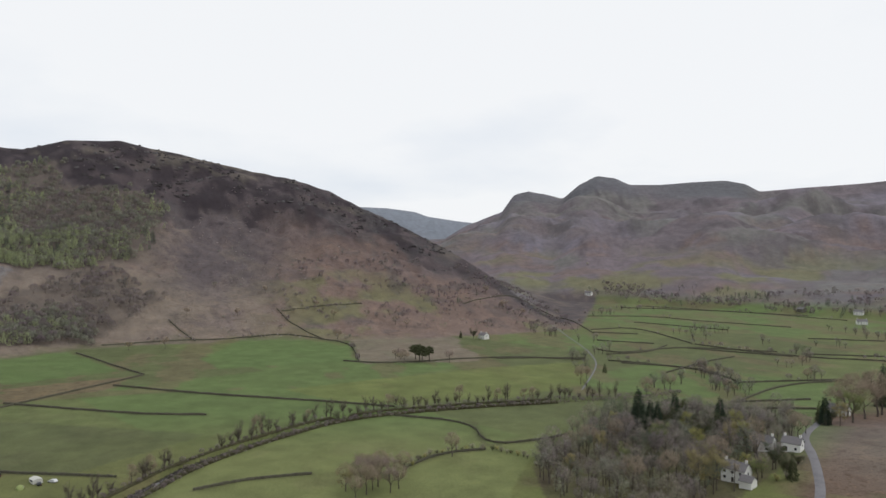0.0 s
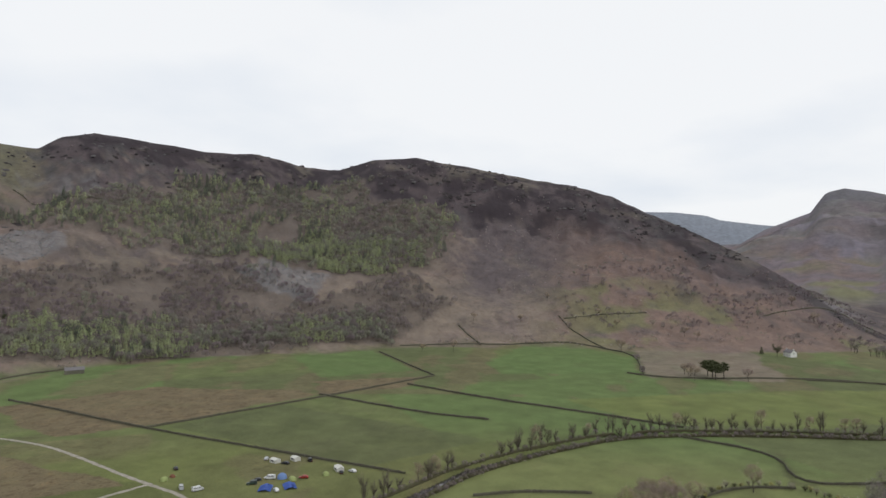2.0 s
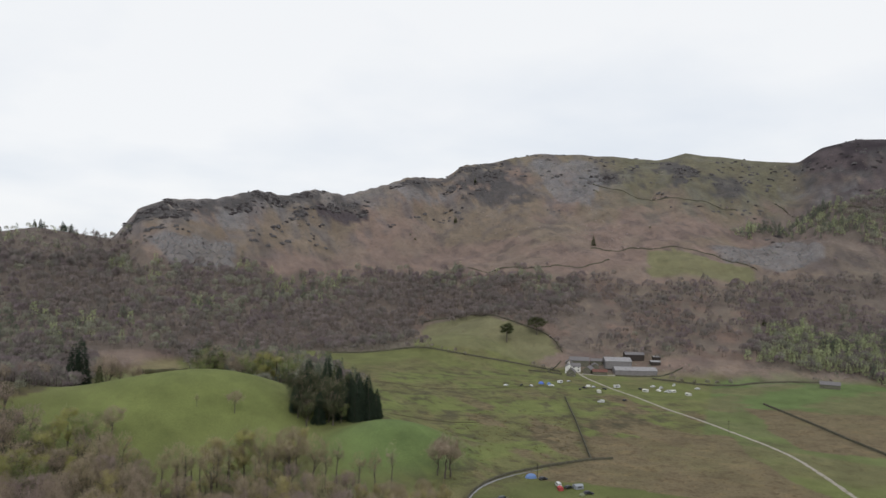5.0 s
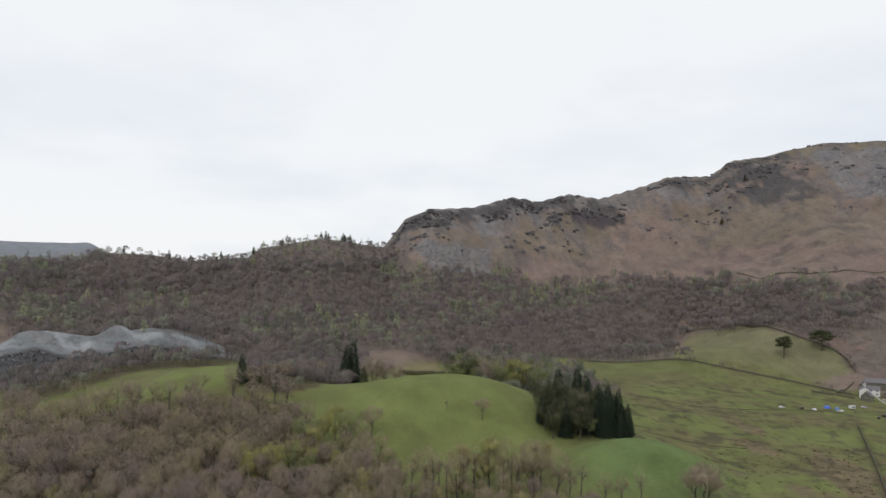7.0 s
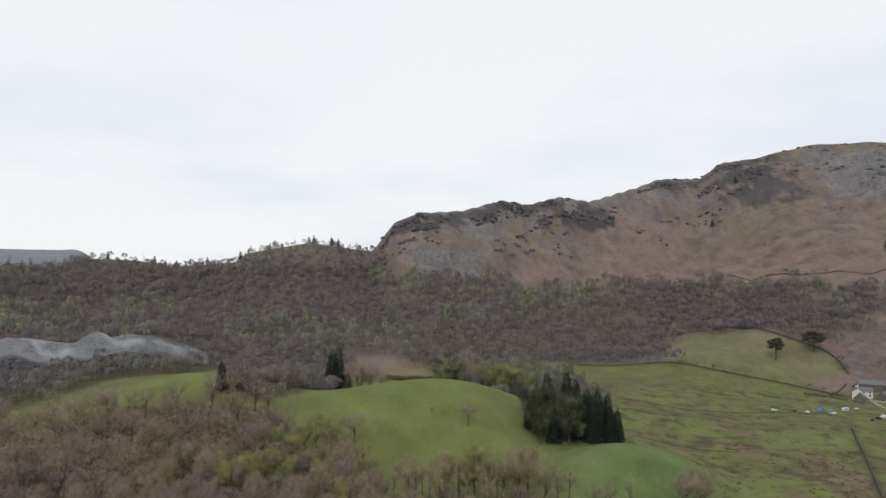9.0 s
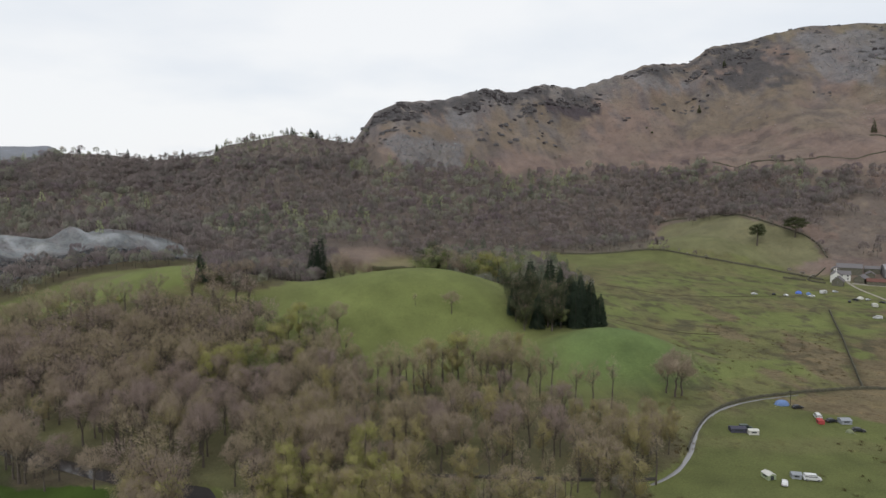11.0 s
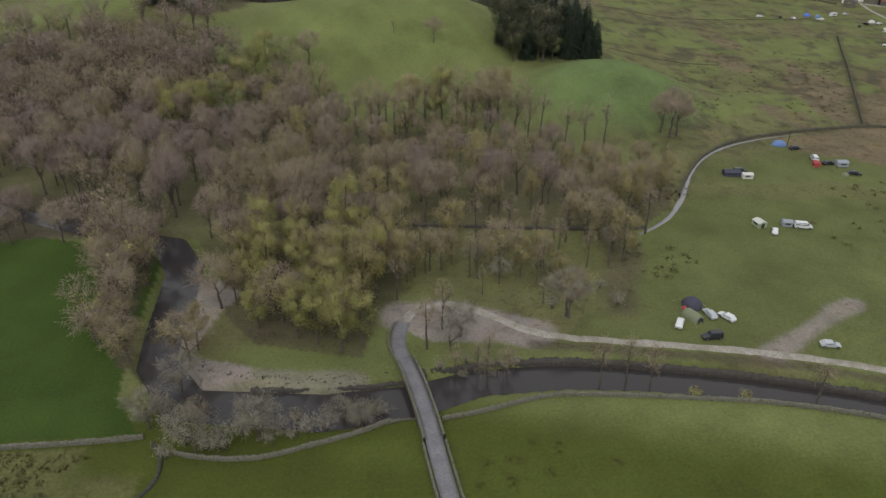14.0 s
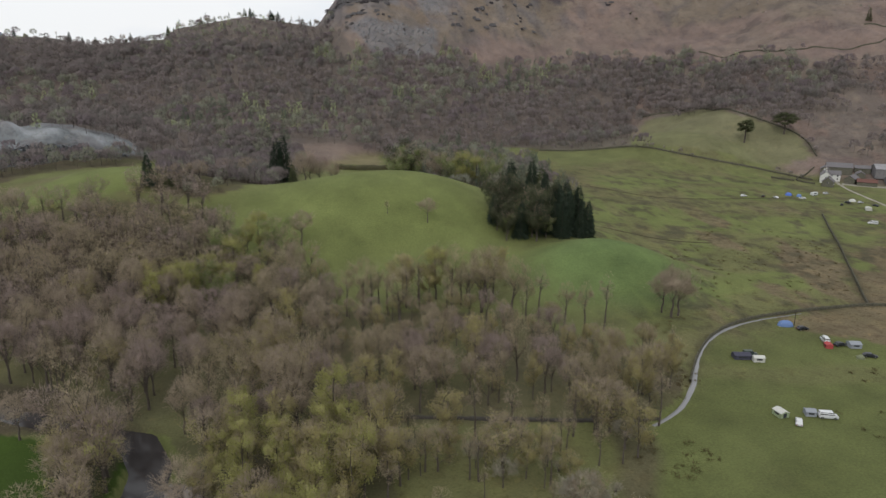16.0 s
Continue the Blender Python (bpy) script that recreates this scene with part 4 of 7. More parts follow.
BACK_WOOD = [(14, 455), (70, 440), (125, 440), (128, 560), (95, 640), (14, 640)]
SIDE_WOOD = [(-112, 445), (-55, 450), (-58, 540), (-66, 620), (-140, 590)]
HEATH_SLOPE = [(206, -250), (222, -272), (255, -300), (290, -326), (310, -350), (330, -420), (200, -470), (120, -330), (180, -230)]
NEAR_WOOD = [(-112, 192), (-68, 199), (-54, 190), (-45, 176), (-38, 150), (-30, 139), (-6, 132), (-3, 147), (4, 157), (3, 188), (72, 185), (86, 196), (95, 213), (96, 224), (84, 234), (76, 242), (66, 247),
             (56, 259), (41, 266), (-12, 272), (-24, 306), (-39, 318), (-65, 329), (-107, 352), (-135, 346), (-169, 350), (-190, 300), (-190, 240)]
GROVE = [(-44, 176), (3, 180), (4, 157), (-3, 147), (-6, 130), (-30, 136), (-36, 150)]
GREEN_BAND = [(-84, 278), (-58, 262), (-38, 288), (-46, 326), (-66, 336), (-78, 302)]
# the farm track, the stream, the village lane, and clearings kept free of trees
TRACK = [(2.6, 142), (4.6, 148), (9, 151.3), (15.4, 151.6), (21.7, 147.5), (27.6, 142), (34.5, 137), (46.7, 133.8), (63.8, 130.5), (87, 124.8), (104.3, 118), (150, 99), (200, 92), (235, 112),
         (250, 145), (276, 192), (300, 240), (310, 296), (315, 347), (328, 439), (342, 498), (352, 520)]
STREAM = [(0, 192), (31.7, 187.1), (72.5, 181.9), (82.7, 188.7), (93.3, 202.5), (102.3, 220.9), (113.6, 236.1), (131, 248.5), (159.8, 255.8), (189.2, 261.6)]
LANE = [(120, -170), (160, -215), (181, -237), (214, -262), (242, -279), (259, -297), (269, -310), (286, -328), (320, -372)]
CLEAR = [(207, -218, 9), (198, -212, 7), (190, -203, 6), (184, -196, 5), (236, -255, 7), (229, -263, 7), (223, -254, 4), (197, -208, 5)]
# dry stone walls between the fields
VALLEY_WALLS = [[(270, 411), (232, 338), (191.3, 262.1)], [(93, 205), (103.5, 223), (115, 238), (133, 251), (161, 258), (191, 263), (203, 260)],
                [(341, 204), (293, 61), (284, 34)], [(397, 346), (341, 204)], [(460, 141), (411, 50), (402, 9)], [(514, 87), (465, 11), (434, -54), (403, -107)],
                [(559, 74), (703, 163)], [(341, 204), (447, 138), (559, 74)], [(606, -90), (582, -134), (612, -232), (576, -316)],
                [(379, -103), (352, -146), (302, -139), (304, -170), (312, -189)], [(274, -93), (293, -113), (294, -137)]]
DALE_WALLS = [[(260, -1), (270, -22), (273, -50)], [(641, -358), (605, -372), (649, -455), (591, -537)], [(566, -335), (561, -346), (502, -397), (438, -375)],
              [(440, -381), (436, -440), (436, -478)], [(366, -331), (365, -387)], [(826, -435), (852, -515), (669, -487)], [(663, -487), (559, -528), (518, -600)],
              [(287, 755), (316, 742), (344, 725), (342, 660), (355, 617), (370, 594), (361, 560)],
              [(150, 640), (209, 633), (231, 622), (255, 588), (282, 572), (318, 551), (334, 521)], [(556, 801), (618, 755), (658, 735), (695, 691), (691, 631)],
              [(391, 855), (448, 782), (526, 738), (549, 746)]]
FELL_WALLS = [[(689, 1006), (708, 936), (777, 887), (851, 823)], [(920, 813), (927, 707), (1014, 614)], [(393, 464), (421, 409), (478, 421), (529, 399)],
              [(752, 152), (781, 71), (791, 11), (799, -47), (751, -109), (603, -104)], [(873, -26), (813, -53), (753, -96)], [(867, -33), (883, -76), (903, -137)],
              [(823, 95), (778, 61)], [(922, -283), (1001, -358), (1033, -483), (789, -422)], [(1028, -521), (1015, -626), (907, -660), (815, -734)],
              [(1198, -667), (1081, -830), (894, -900)]]
FIELD_WALLS = VALLEY_WALLS + DALE_WALLS + FELL_WALLS + MORE_WALLS
build_land()
tagged(ribbon("water", RIVER[:-2], 13, 0, WATER, 3.0, flat=-1.5), "dark smooth river water between grassy banks", "river", kind="structure")


# ---- trees ----
class Soup:
    """Triangles gathered for one mesh."""

    def __init__(self):
        self.v, self.f, self.m, self.d, self.n = [], [], [], [], 0

    def add(self, verts, tris, mat=0, dome=None):
        verts, tris = np.asarray(verts, float), np.asarray(tris, int)
        self.v.append(verts)
        self.f.append(tris + self.n)
        self.m.append(np.full(len(tris), mat))
        self.d.append(np.zeros((len(verts), 3)) if dome is None else dome)
        self.n += len(verts)

    def arrays(self):
        return np.concatenate(self.v), np.concatenate(self.f), np.concatenate(self.m), np.concatenate(self.d)

    def mesh(self, name, mats):
        v, f, m, d = self.arrays()
        me = mesh_of(name, v, f, mats, m)
        if np.any(d):
            layer = me.attributes.new("dome", "FLOAT_VECTOR", "POINT")
            layer.data.foreach_set("vector", d.astype(np.float32).ravel())
        return me


def tube(soup, pts, radii, k=5, mat=0):
    pts = np.asarray(pts, float)
    d = np.gradient(pts, axis=0)
    d /= np.linalg.norm(d, axis=1)[:, None] + 1e-9
    ref = np.where(np.abs(d[:, 2:3]) > 0.9, [[1.0, 0, 0]], [[0, 0, 1.0]])
    a = np.cross(d, ref)
    a /= np.linalg.norm(a, axis=1)[:, None] + 1e-9
    b = np.cross(d, a)
    t = np.arange(k) * 2 * np.pi / k
    ring = pts[:, None] + np.asarray(radii)[:, None, None] * (np.cos(t)[None, :, None] * a[:, None] + np.sin(t)[None, :, None] * b[:, None])
    i = np.arange(len(pts) - 1)[:, None] * k
    j = np.arange(k)
    q = (j + 1) % k
    f = np.concatenate([np.stack([i + j, i + q, i + k + q], -1).reshape(-1, 3), np.stack([i + j, i + k + q, i + k + j], -1).reshape(-1, 3)])
    soup.add(ring.reshape(-1, 3), f, mat)


def slivers(soup, rng, base, way, length, width, mat=0, dome=None):
    """Thin pointed twigs or small leaves: one triangle each."""
    n = len(base)
    side = np.cross(way, rng.normal(size=(n, 3)))
    side /= np.linalg.norm(side, axis=1)[:, None] + 1e-9
    w = (width * rng.uniform(0.7, 1.3, n))[:, None]
    v = np.stack([base - side * w / 2, base + side * w / 2, base + way * length[:, None]], 1)
    soup.add(v.reshape(-1, 3), np.arange(n * 3).reshape(-1, 3), mat, None if dome is None else np.repeat(dome, 3, 0))


def unit(v):
    return v / (np.linalg.norm(v, axis=-1, keepdims=True) + 1e-9)


def rounded(rng, p, middle, half, jitter=0.16):
    """The way a crown's surface faces at points p."""
    return unit(unit((p - middle) / np.asarray(half, float) ** 1.0) + (0, 0, 0.15) + rng.normal(0, jitter, p.shape))


def broadleaf(seed, tall, wide, twigs=900, leaves=0, slender=False, low=0.28, leaf_size=0.24, twig=0.075, coarse=False, base=None):
    """A bare or budding tree: trunk with limbs, and a crown of twigs and leaves."""
    rng = np.random.RandomState(seed)
    wood, crown = Soup(), Soup()
    lean = rng.normal(0, 0.03, 2)
    top = 0.82 if slender else 0.6
    k = np.linspace(0, 1, 6)
    spine = np.column_stack([lean[0] * tall * k ** 1.5 + rng.normal(0, 0.1, 6), lean[1] * tall * k ** 1.5 + rng.normal(0, 0.1, 6), k * tall * top])
    spine[0] = (0, 0, -0.4)
    r0 = tall * (0.015 if slender else 0.022)
    tube(wood, spine, r0 * (1.25 - 0.95 * k), 4 if coarse else 6)
    tips, ways = [], []
    for i in range(9 if slender else 8):
        h = rng.uniform(low, 0.97)
        s = np.array([np.interp(h, k, spine[:, c]) for c in range(3)])
        a = i * 2.4 + rng.uniform(-0.4, 0.4)
        reach = wide * 0.5 * rng.uniform(0.75, 1.1) * (1.0 if not slender else 1.1 - 0.5 * h)
        rise = (tall - s[2]) * rng.uniform(0.35, 0.85) * (1.0 if not slender else 0.6)
        e = s + (math.cos(a) * reach, math.sin(a) * reach, rise)
        m = s * 0.5 + e * 0.5 + (0, 0, -0.08 * reach) + rng.normal(0, 0.15, 3)
        rb = r0 * (0.5 - 0.25 * h)
        tube(wood, [s, m, e], [rb, rb * 0.6, rb * 0.15], 3 if coarse else 4)
        for j in range(5):
            f = rng.uniform(0.3, 1.0)
            p = s * (1 - f) ** 2 + 2 * m * f * (1 - f) + e * f * f
            d = unit(np.array([math.cos(a), math.sin(a), 0.5]) * 0.6 + rng.normal(0, 0.6, 3) + (0, 0, 0.25))
            q = p + d * wide * 0.24 * rng.uniform(0.6, 1.2)
            if not coarse:
                tube(wood, [p, q], [rb * 0.3, rb * 0.08], 3)
            tips += [p * (1 - g) + q * g for g in (0.5, 0.8, 1.0)]
            ways += [d] * 3
        tips += [m, e, e]
        ways += [unit(e - s)] * 3
    tips.append(spine[-1]), ways.append(np.array((0, 0, 1.0)))
    tips, ways = np.array(tips), np.array(ways)
    pick = rng.randint(0, len(tips), twigs)
    b = tips[pick] + rng.normal(0, wide * 0.06, (twigs, 3))
    d = unit(ways[pick] * 0.7 + rng.normal(0, 0.6, (twigs, 3)) + (0, 0, 0.15))
    half = int(twigs * 0.36)
    # the outer half fills a rounded dome
    o = unit(rng.normal(size=(half, 3)))
    o[:, 2] = np.where(o[:, 2] < -0.3, -o[:, 2], o[:, 2])
    lump = 0.62 + 0.56 * lattice(o[:, 0] * 2.2 + seed, o[:, 1] * 2.2 + o[:, 2] * 1.7)
    mid, deep = base or ((0.69, 0.30) if not slender else (0.64, 0.36))
    b[:half] = o * (lump * rng.uniform(0.55, 1.0, half) ** 0.5)[:, None] * (wide * 0.5, wide * 0.5, tall * deep) + (0, 0, tall * mid) + np.append(lean * tall * 0.5, 0)
    d[:half] = unit(o + rng.normal(0, 0.6, (half, 3)) + (0, 0, 0.3))
    slivers(crown, rng, b, d, rng.uniform(0.6, 1.6, twigs) * (wide / 8 if not coarse else wide / 6), twig, 0, rounded(rng, b, (0, 0, tall * mid), (wide / 2, wide / 2, tall * deep)))
    if leaves:
        pick = rng.randint(0, len(tips), leaves)
        b = tips[pick] + rng.normal(0, wide * 0.075, (leaves, 3))
        slivers(crown, rng, b, unit(rng.normal(0, 1, (leaves, 3)) + (0, 0, -0.4)), np.full(leaves, leaf_size), leaf_size, 1, rounded(rng, b, (0, 0, tall * mid), (wide / 2, wide / 2, tall * deep)))
    return wood, crown


def conifer(seed, tall, wide, tris=900):
    """A spruce: drooping whorls of needles round a straight stem."""
    rng = np.random.RandomState(seed)
    wood, crown = Soup(), Soup()
    tube(wood, [(0, 0, -0.4), (0, 0, tall * 0.5), (0, 0, tall * 0.97)], [tall * 0.014, tall * 0.009, 0.02], 6)
    n = tris
    h = 1 - np.sqrt(rng.uniform(0, 1, n)) * 0.97
    whorl = np.round(h * 22) / 22 * 0.8 + h * 0.2
    a = rng.uniform(0, 2 * np.pi, n)
    lobes = 0.85 + 0.2 * np.sin(a * 5 + whorl * 40)
    rad = (1 - whorl) ** 0.8 * wide * 0.5 * lobes * rng.uniform(0.2, 1.0, n) ** 0.6 + 0.1
    b = np.column_stack([np.cos(a) * rad, np.sin(a) * rad, whorl * tall * 0.96 + 0.03 * tall - rad * 0.25])
    d = unit(np.column_stack([np.cos(a), np.sin(a), rng.uniform(-0.75, 0.1, n)]) + rng.normal(0, 0.25, (n, 3)))
    slivers(crown, rng, b, d, rng.uniform(0.5, 1.1, n) * wide / 6, 0.45, 0, unit(np.column_stack([np.cos(a), np.sin(a), 0.45 + 0 * a]) + rng.normal(0, 0.35, (n, 3))))
    return wood, crown


def scots_pine(seed, tall, wide, tris=800):
    """A pine: a long bare stem under a broad flat-topped crown of separate plates."""
    rng = np.random.RandomState(seed)
    wood, crown = Soup(), Soup()
    tube(wood, [(0, 0, -0.4), (0.2, 0, tall * 0.4), (0.1, 0.3, tall * 0.88)], [tall * 0.034, tall * 0.026, tall * 0.008], 7)
    for i in range(14):
        a, h = i * 2.4, 0.5 + 0.45 * (i + 0.5) / 14
        reach = wide * 0.38 * math.sqrt(max(0.06, 1 - ((h - 0.70) / 0.29) ** 2)) * rng.uniform(0.75, 1.1)
        s, c = np.array((0.15, 0.15, h * tall * 0.86)), np.array((math.cos(a) * reach, math.sin(a) * reach, h * tall))
        tube(wood, [s, c], [0.2, 0.06], 4)
        n = tris // 14
        p = c + rng.normal(0, 1, (n, 3)) * (wide * 0.085, wide * 0.085, tall * 0.032)
        slivers(crown, rng, p, unit(rng.normal(0, 1, (n, 3)) + (0, 0, 0.4)), np.full(n, 0.8), 0.5, 0, rounded(rng, p, c, (wide * 0.12, wide * 0.12, tall * 0.09)))
    return wood, crown


def bush(seed, tall, wide, twigs=350, leaves=0):
    rng = np.random.RandomState(seed)
    wood, crown = Soup(), Soup()
    ends = []
    for i in range(9):
        a = i * 2.4
        e = np.array((math.cos(a) * wide * 0.4 * rng.uniform(0.4, 1), math.sin(a) * wide * 0.4 * rng.uniform(0.4, 1), tall * rng.uniform(0.6, 0.95)))
        tube(wood, [(0, 0, -0.2), e * (0.35, 0.35, 0.55), e], [0.09, 0.06, 0.015], 4)
        ends += [e, e * (0.7, 0.7, 0.75), e * (0.5, 0.5, 0.6)]
    ends = np.array(ends)
    b = ends[rng.randint(0, len(ends), twigs)] + rng.normal(0, wide * 0.1, (twigs, 3)) * (1, 1, 0.8)
    b[:, 2] = np.abs(b[:, 2]) + 0.1
    slivers(crown, rng, b, unit(rng.normal(0, 1, (twigs, 3)) + (0, 0, 0.6)), rng.uniform(0.4, 1.0, twigs), 0.08, 0, rounded(rng, b, (0, 0, tall * 0.4), (wide / 2, wide / 2, tall * 0.6)))
    if leaves:
        b = ends[rng.randint(0, len(ends), leaves)] + rng.normal(0, wide * 0.12, (leaves, 3)) * (1, 1, 0.8)
        b[:, 2] = np.abs(b[:, 2]) + 0.1
        slivers(crown, rng, b, unit(rng.normal(0, 1, (leaves, 3))), np.full(leaves, 0.35), 0.32, 1, rounded(rng, b, (0, 0, tall * 0.4), (wide / 2, wide / 2, tall * 0.6)))
    return wood, crown


def wisp(seed, tall, wide, twigs=420):
    """A thin waterside tree: a clear stem that divides into steep limbs and fine upright twigs."""
    rng = np.random.RandomState(seed)
    wood, crown = Soup(), Soup()
    k = np.linspace(0, 1, 5)
    spine = np.column_stack([rng.normal(0, 0.16, 5), rng.normal(0, 0.16, 5), k * tall * 0.9])
    spine[0] = (0, 0, -0.4)
    tube(wood, spine, tall * 0.022 * (1.2 - 1.05 * k), 5)
    base, way = [], []
    for i in range(11):
        h, a = rng.uniform(0.12, 0.62), i * 2.4 + rng.uniform(-0.5, 0.5)
        s = np.array([np.interp(h, k, spine[:, c]) for c in range(3)])
        e = s + (math.cos(a) * wide * rng.uniform(0.22, 0.46), math.sin(a) * wide * rng.uniform(0.22, 0.46), tall * rng.uniform(0.22, 0.38) * (1.25 - 0.5 * h))
        m = (s + e) / 2 + (math.cos(a) * 0.25, math.sin(a) * 0.25, -0.3)
        tube(wood, [s, m, e], [tall * 0.008, tall * 0.005, 0.015], 3)
        f = rng.uniform(0.2, 1.0, twigs // 11)[:, None]
        base.append(s * (1 - f) ** 2 + 2 * m * f * (1 - f) + e * f * f + rng.normal(0, wide * 0.05, (len(f), 3)))
        way.append(unit(np.array((math.cos(a) * 0.35, math.sin(a) * 0.35, 0.75)) + rng.normal(0, 0.45, (len(f), 3))))
    base, way = np.concatenate(base), np.concatenate(way)
    slivers(crown, rng, base, way, rng.uniform(0.7, 1.7, len(base)), 0.09, 0, rounded(rng, base, (0, 0, tall * 0.55), (wide / 2, wide / 2, tall * 0.45)))
    return wood, crown


TREES = {}


def tree_kind(key, name, made, twig, leaf, label, category="tree"):
    TREES[key] = (name, made[0].mesh("trunk", [BARK]), made[1].mesh("crown", [twig, leaf]), label, category)


tree_kind("oak", "bare_tree", broadleaf(1, 14, 9.6, 2300, low=0.42), TWIG, LEAF_OCHRE, "leafless grey-brown tree with a broad twiggy crown")
tree_kind("oak_b", "bare_tree", broadleaf(2, 13.5, 8.6, 2100, low=0.42), TWIG, LEAF_OCHRE, "leafless brown woodland tree with a rounded crown")
tree_kind("oak_c", "bare_tree", broadleaf(17, 14, 8.8, 2100, low=0.42), TWIG_C, LEAF_OCHRE, "leafless purple-brown tree with a broad crown")
tree_kind("ash", "slender_tree", broadleaf(3, 16, 8, 1700, low=0.45), TWIG_B, LEAF_OCHRE, "tall leafless tree with upright limbs")
tree_kind("pale", "bare_tree", broadleaf(4, 10, 7, 1700), TWIG_PALE, LEAF_OCHRE, "pale leafless tree with silvery twigs")
tree_kind("slim", "slender_tree", broadleaf(5, 14, 4.6, 800, slender=True, low=0.4), TWIG_B, LEAF_OCHRE, "slender leafless tree with a thin crown")
tree_kind("pole_tree", "slender_tree", broadleaf(44, 15, 4.0, 420, slender=True, low=0.5), TWIG, LEAF_OCHRE, "tall thin leafless tree with a long bare stem")
tree_kind("feather", "riverside_tree", broadleaf(19, 12, 6.5, 950, slender=True, low=0.12, twig=0.14, base=(0.56, 0.44)), TWIG, LEAF_OCHRE, "feathery leafless tree on the river bank")
tree_kind("feather_b", "riverside_tree", broadleaf(20, 11, 8, 1100, low=0.15, twig=0.14, base=(0.56, 0.42)), TWIG_B, LEAF_OCHRE, "rounded leafless tree in the fields")
tree_kind("wisp", "riverside_tree", wisp(41, 11, 6, 520), RIVER_TWIG, LEAF_OCHRE, "thin leafless tree with steep limbs by the river")
tree_kind("wisp_b", "riverside_tree", wisp(42, 9, 6.5, 560), RIVER_TWIG, LEAF_OCHRE, "small leafless tree with fine upright twigs")
tree_kind("wisp_c", "riverside_tree", wisp(43, 12.5, 5, 460), RIVER_TWIG, LEAF_OCHRE, "slender leafless riverside tree with a bare stem")
tree_kind("birch", "birch_tree", broadleaf(6, 15, 6.6, 500, 3600, slender=True, low=0.2, leaf_size=0.25), TWIG_B, LEAF_SPRING, "birch tree with yellow-green spring leaves")
tree_kind("birch_b", "birch_tree", broadleaf(7, 14, 7, 900, 2600, slender=True, low=0.22, leaf_size=0.25), TWIG_B, LEAF_OCHRE, "birch tree with ochre budding leaves")
tree_kind("green", "leafy_tree", broadleaf(8, 13, 7.6, 600, 3300), TWIG, LEAF_GREEN, "tree in fresh green spring leaf")
tree_kind("bud", "budding_tree", broadleaf(9, 13, 8.6, 1500, 1500), TWIG, LEAF_OCHRE, "brown tree with first olive buds opening")
tree_kind("spruce", "spruce_tree", conifer(10, 22, 9, 2400), NEEDLE, NEEDLE, "tall dark green spruce tree")
tree_kind("spruce_b", "spruce_tree", conifer(11, 18, 8, 1900), NEEDLE, NEEDLE, "dark green spruce tree with drooping branches")
tree_kind("cypress", "conifer_tree", conifer(14, 13, 6.5, 900), PINE, NEEDLE, "bushy dark green conifer")
tree_kind("yew", "conifer_tree", broadleaf(18, 16, 9, 300, 3600, low=0.1, leaf_size=0.34), TWIG, EVERGREEN, "broad dark evergreen tree with a dense crown")
tree_kind("pine", "pine_tree", scots_pine(12, 18, 12, 2600), PINE, NEEDLE, "tall pine with a bare trunk and flat dark crown")
tree_kind("pine_b", "pine_tree", scots_pine(46, 17, 17, 3600), PINE, NEEDLE, "broad dark pine leaning over a field wall")
tree_kind("bush", "shrub", bush(13, 3.6, 4.5), TWIG_PALE, LEAF_OCHRE, "pale leafless shrub on the river bank", "shrub")
tree_kind("bush_green", "shrub", bush(15, 3.0, 3.5, 150, 260), TWIG_B, LEAF_SPRING, "small yellow-green shrub by the water", "shrub")
tree_kind("bush_dark", "shrub", bush(16, 3.2, 4.0, 150, 350), TWIG, PINE, "dark evergreen shrub on grass", "shrub")


def plant(key, x, y, size=1.0, turn=0.0, group="", z=None, stretch=1.0):
    """A tree of its own at x, y."""
    name, trunk, crown, label, category = TREES[key]
    pz = ground_z(x, y) if z is None else z
    m = pose(x, y, pz - 0.1, 0, 0, math.degrees(turn))
    ob = new(name)
    a, b = new("trunk", trunk), new("crown", crown)
    a.parent = b.parent = ob
    ob.matrix_basis = m
    ob.scale = (size, size, size * stretch * (0.92 + 0.16 * ((x * 7.3 + y * 3.1) % 1)))
    tagged(ob, label, category, group)
    return ob


def scatter(points, spacing, seed, reject=0.0, fuzz=0.0):
    """Random places in a polygon, no two closer than about the spacing."""
    rng = np.random.RandomState(seed)
    p = np.array(points, float)
    lo, hi = p.min(0), p.max(0)
    gx, gy = np.meshgrid(np.arange(lo[0], hi[0], spacing), np.arange(lo[1], hi[1], spacing))
    x, y = gx.ravel() + rng.uniform(-0.42, 0.42, gx.size) * spacing, gy.ravel() + rng.uniform(-0.42, 0.42, gx.size) * spacing
    jx, jy = (fbm(x / 22, y / 22, 3) - 0.5) * fuzz, (fbm(x / 22 + 30, y / 22, 3) - 0.5) * fuzz
    keep = inside(x + jx, y + jy, [tuple(q) for q in points]) & (rng.uniform(0, 1, len(x)) >= reject)
    return x[keep], y[keep]


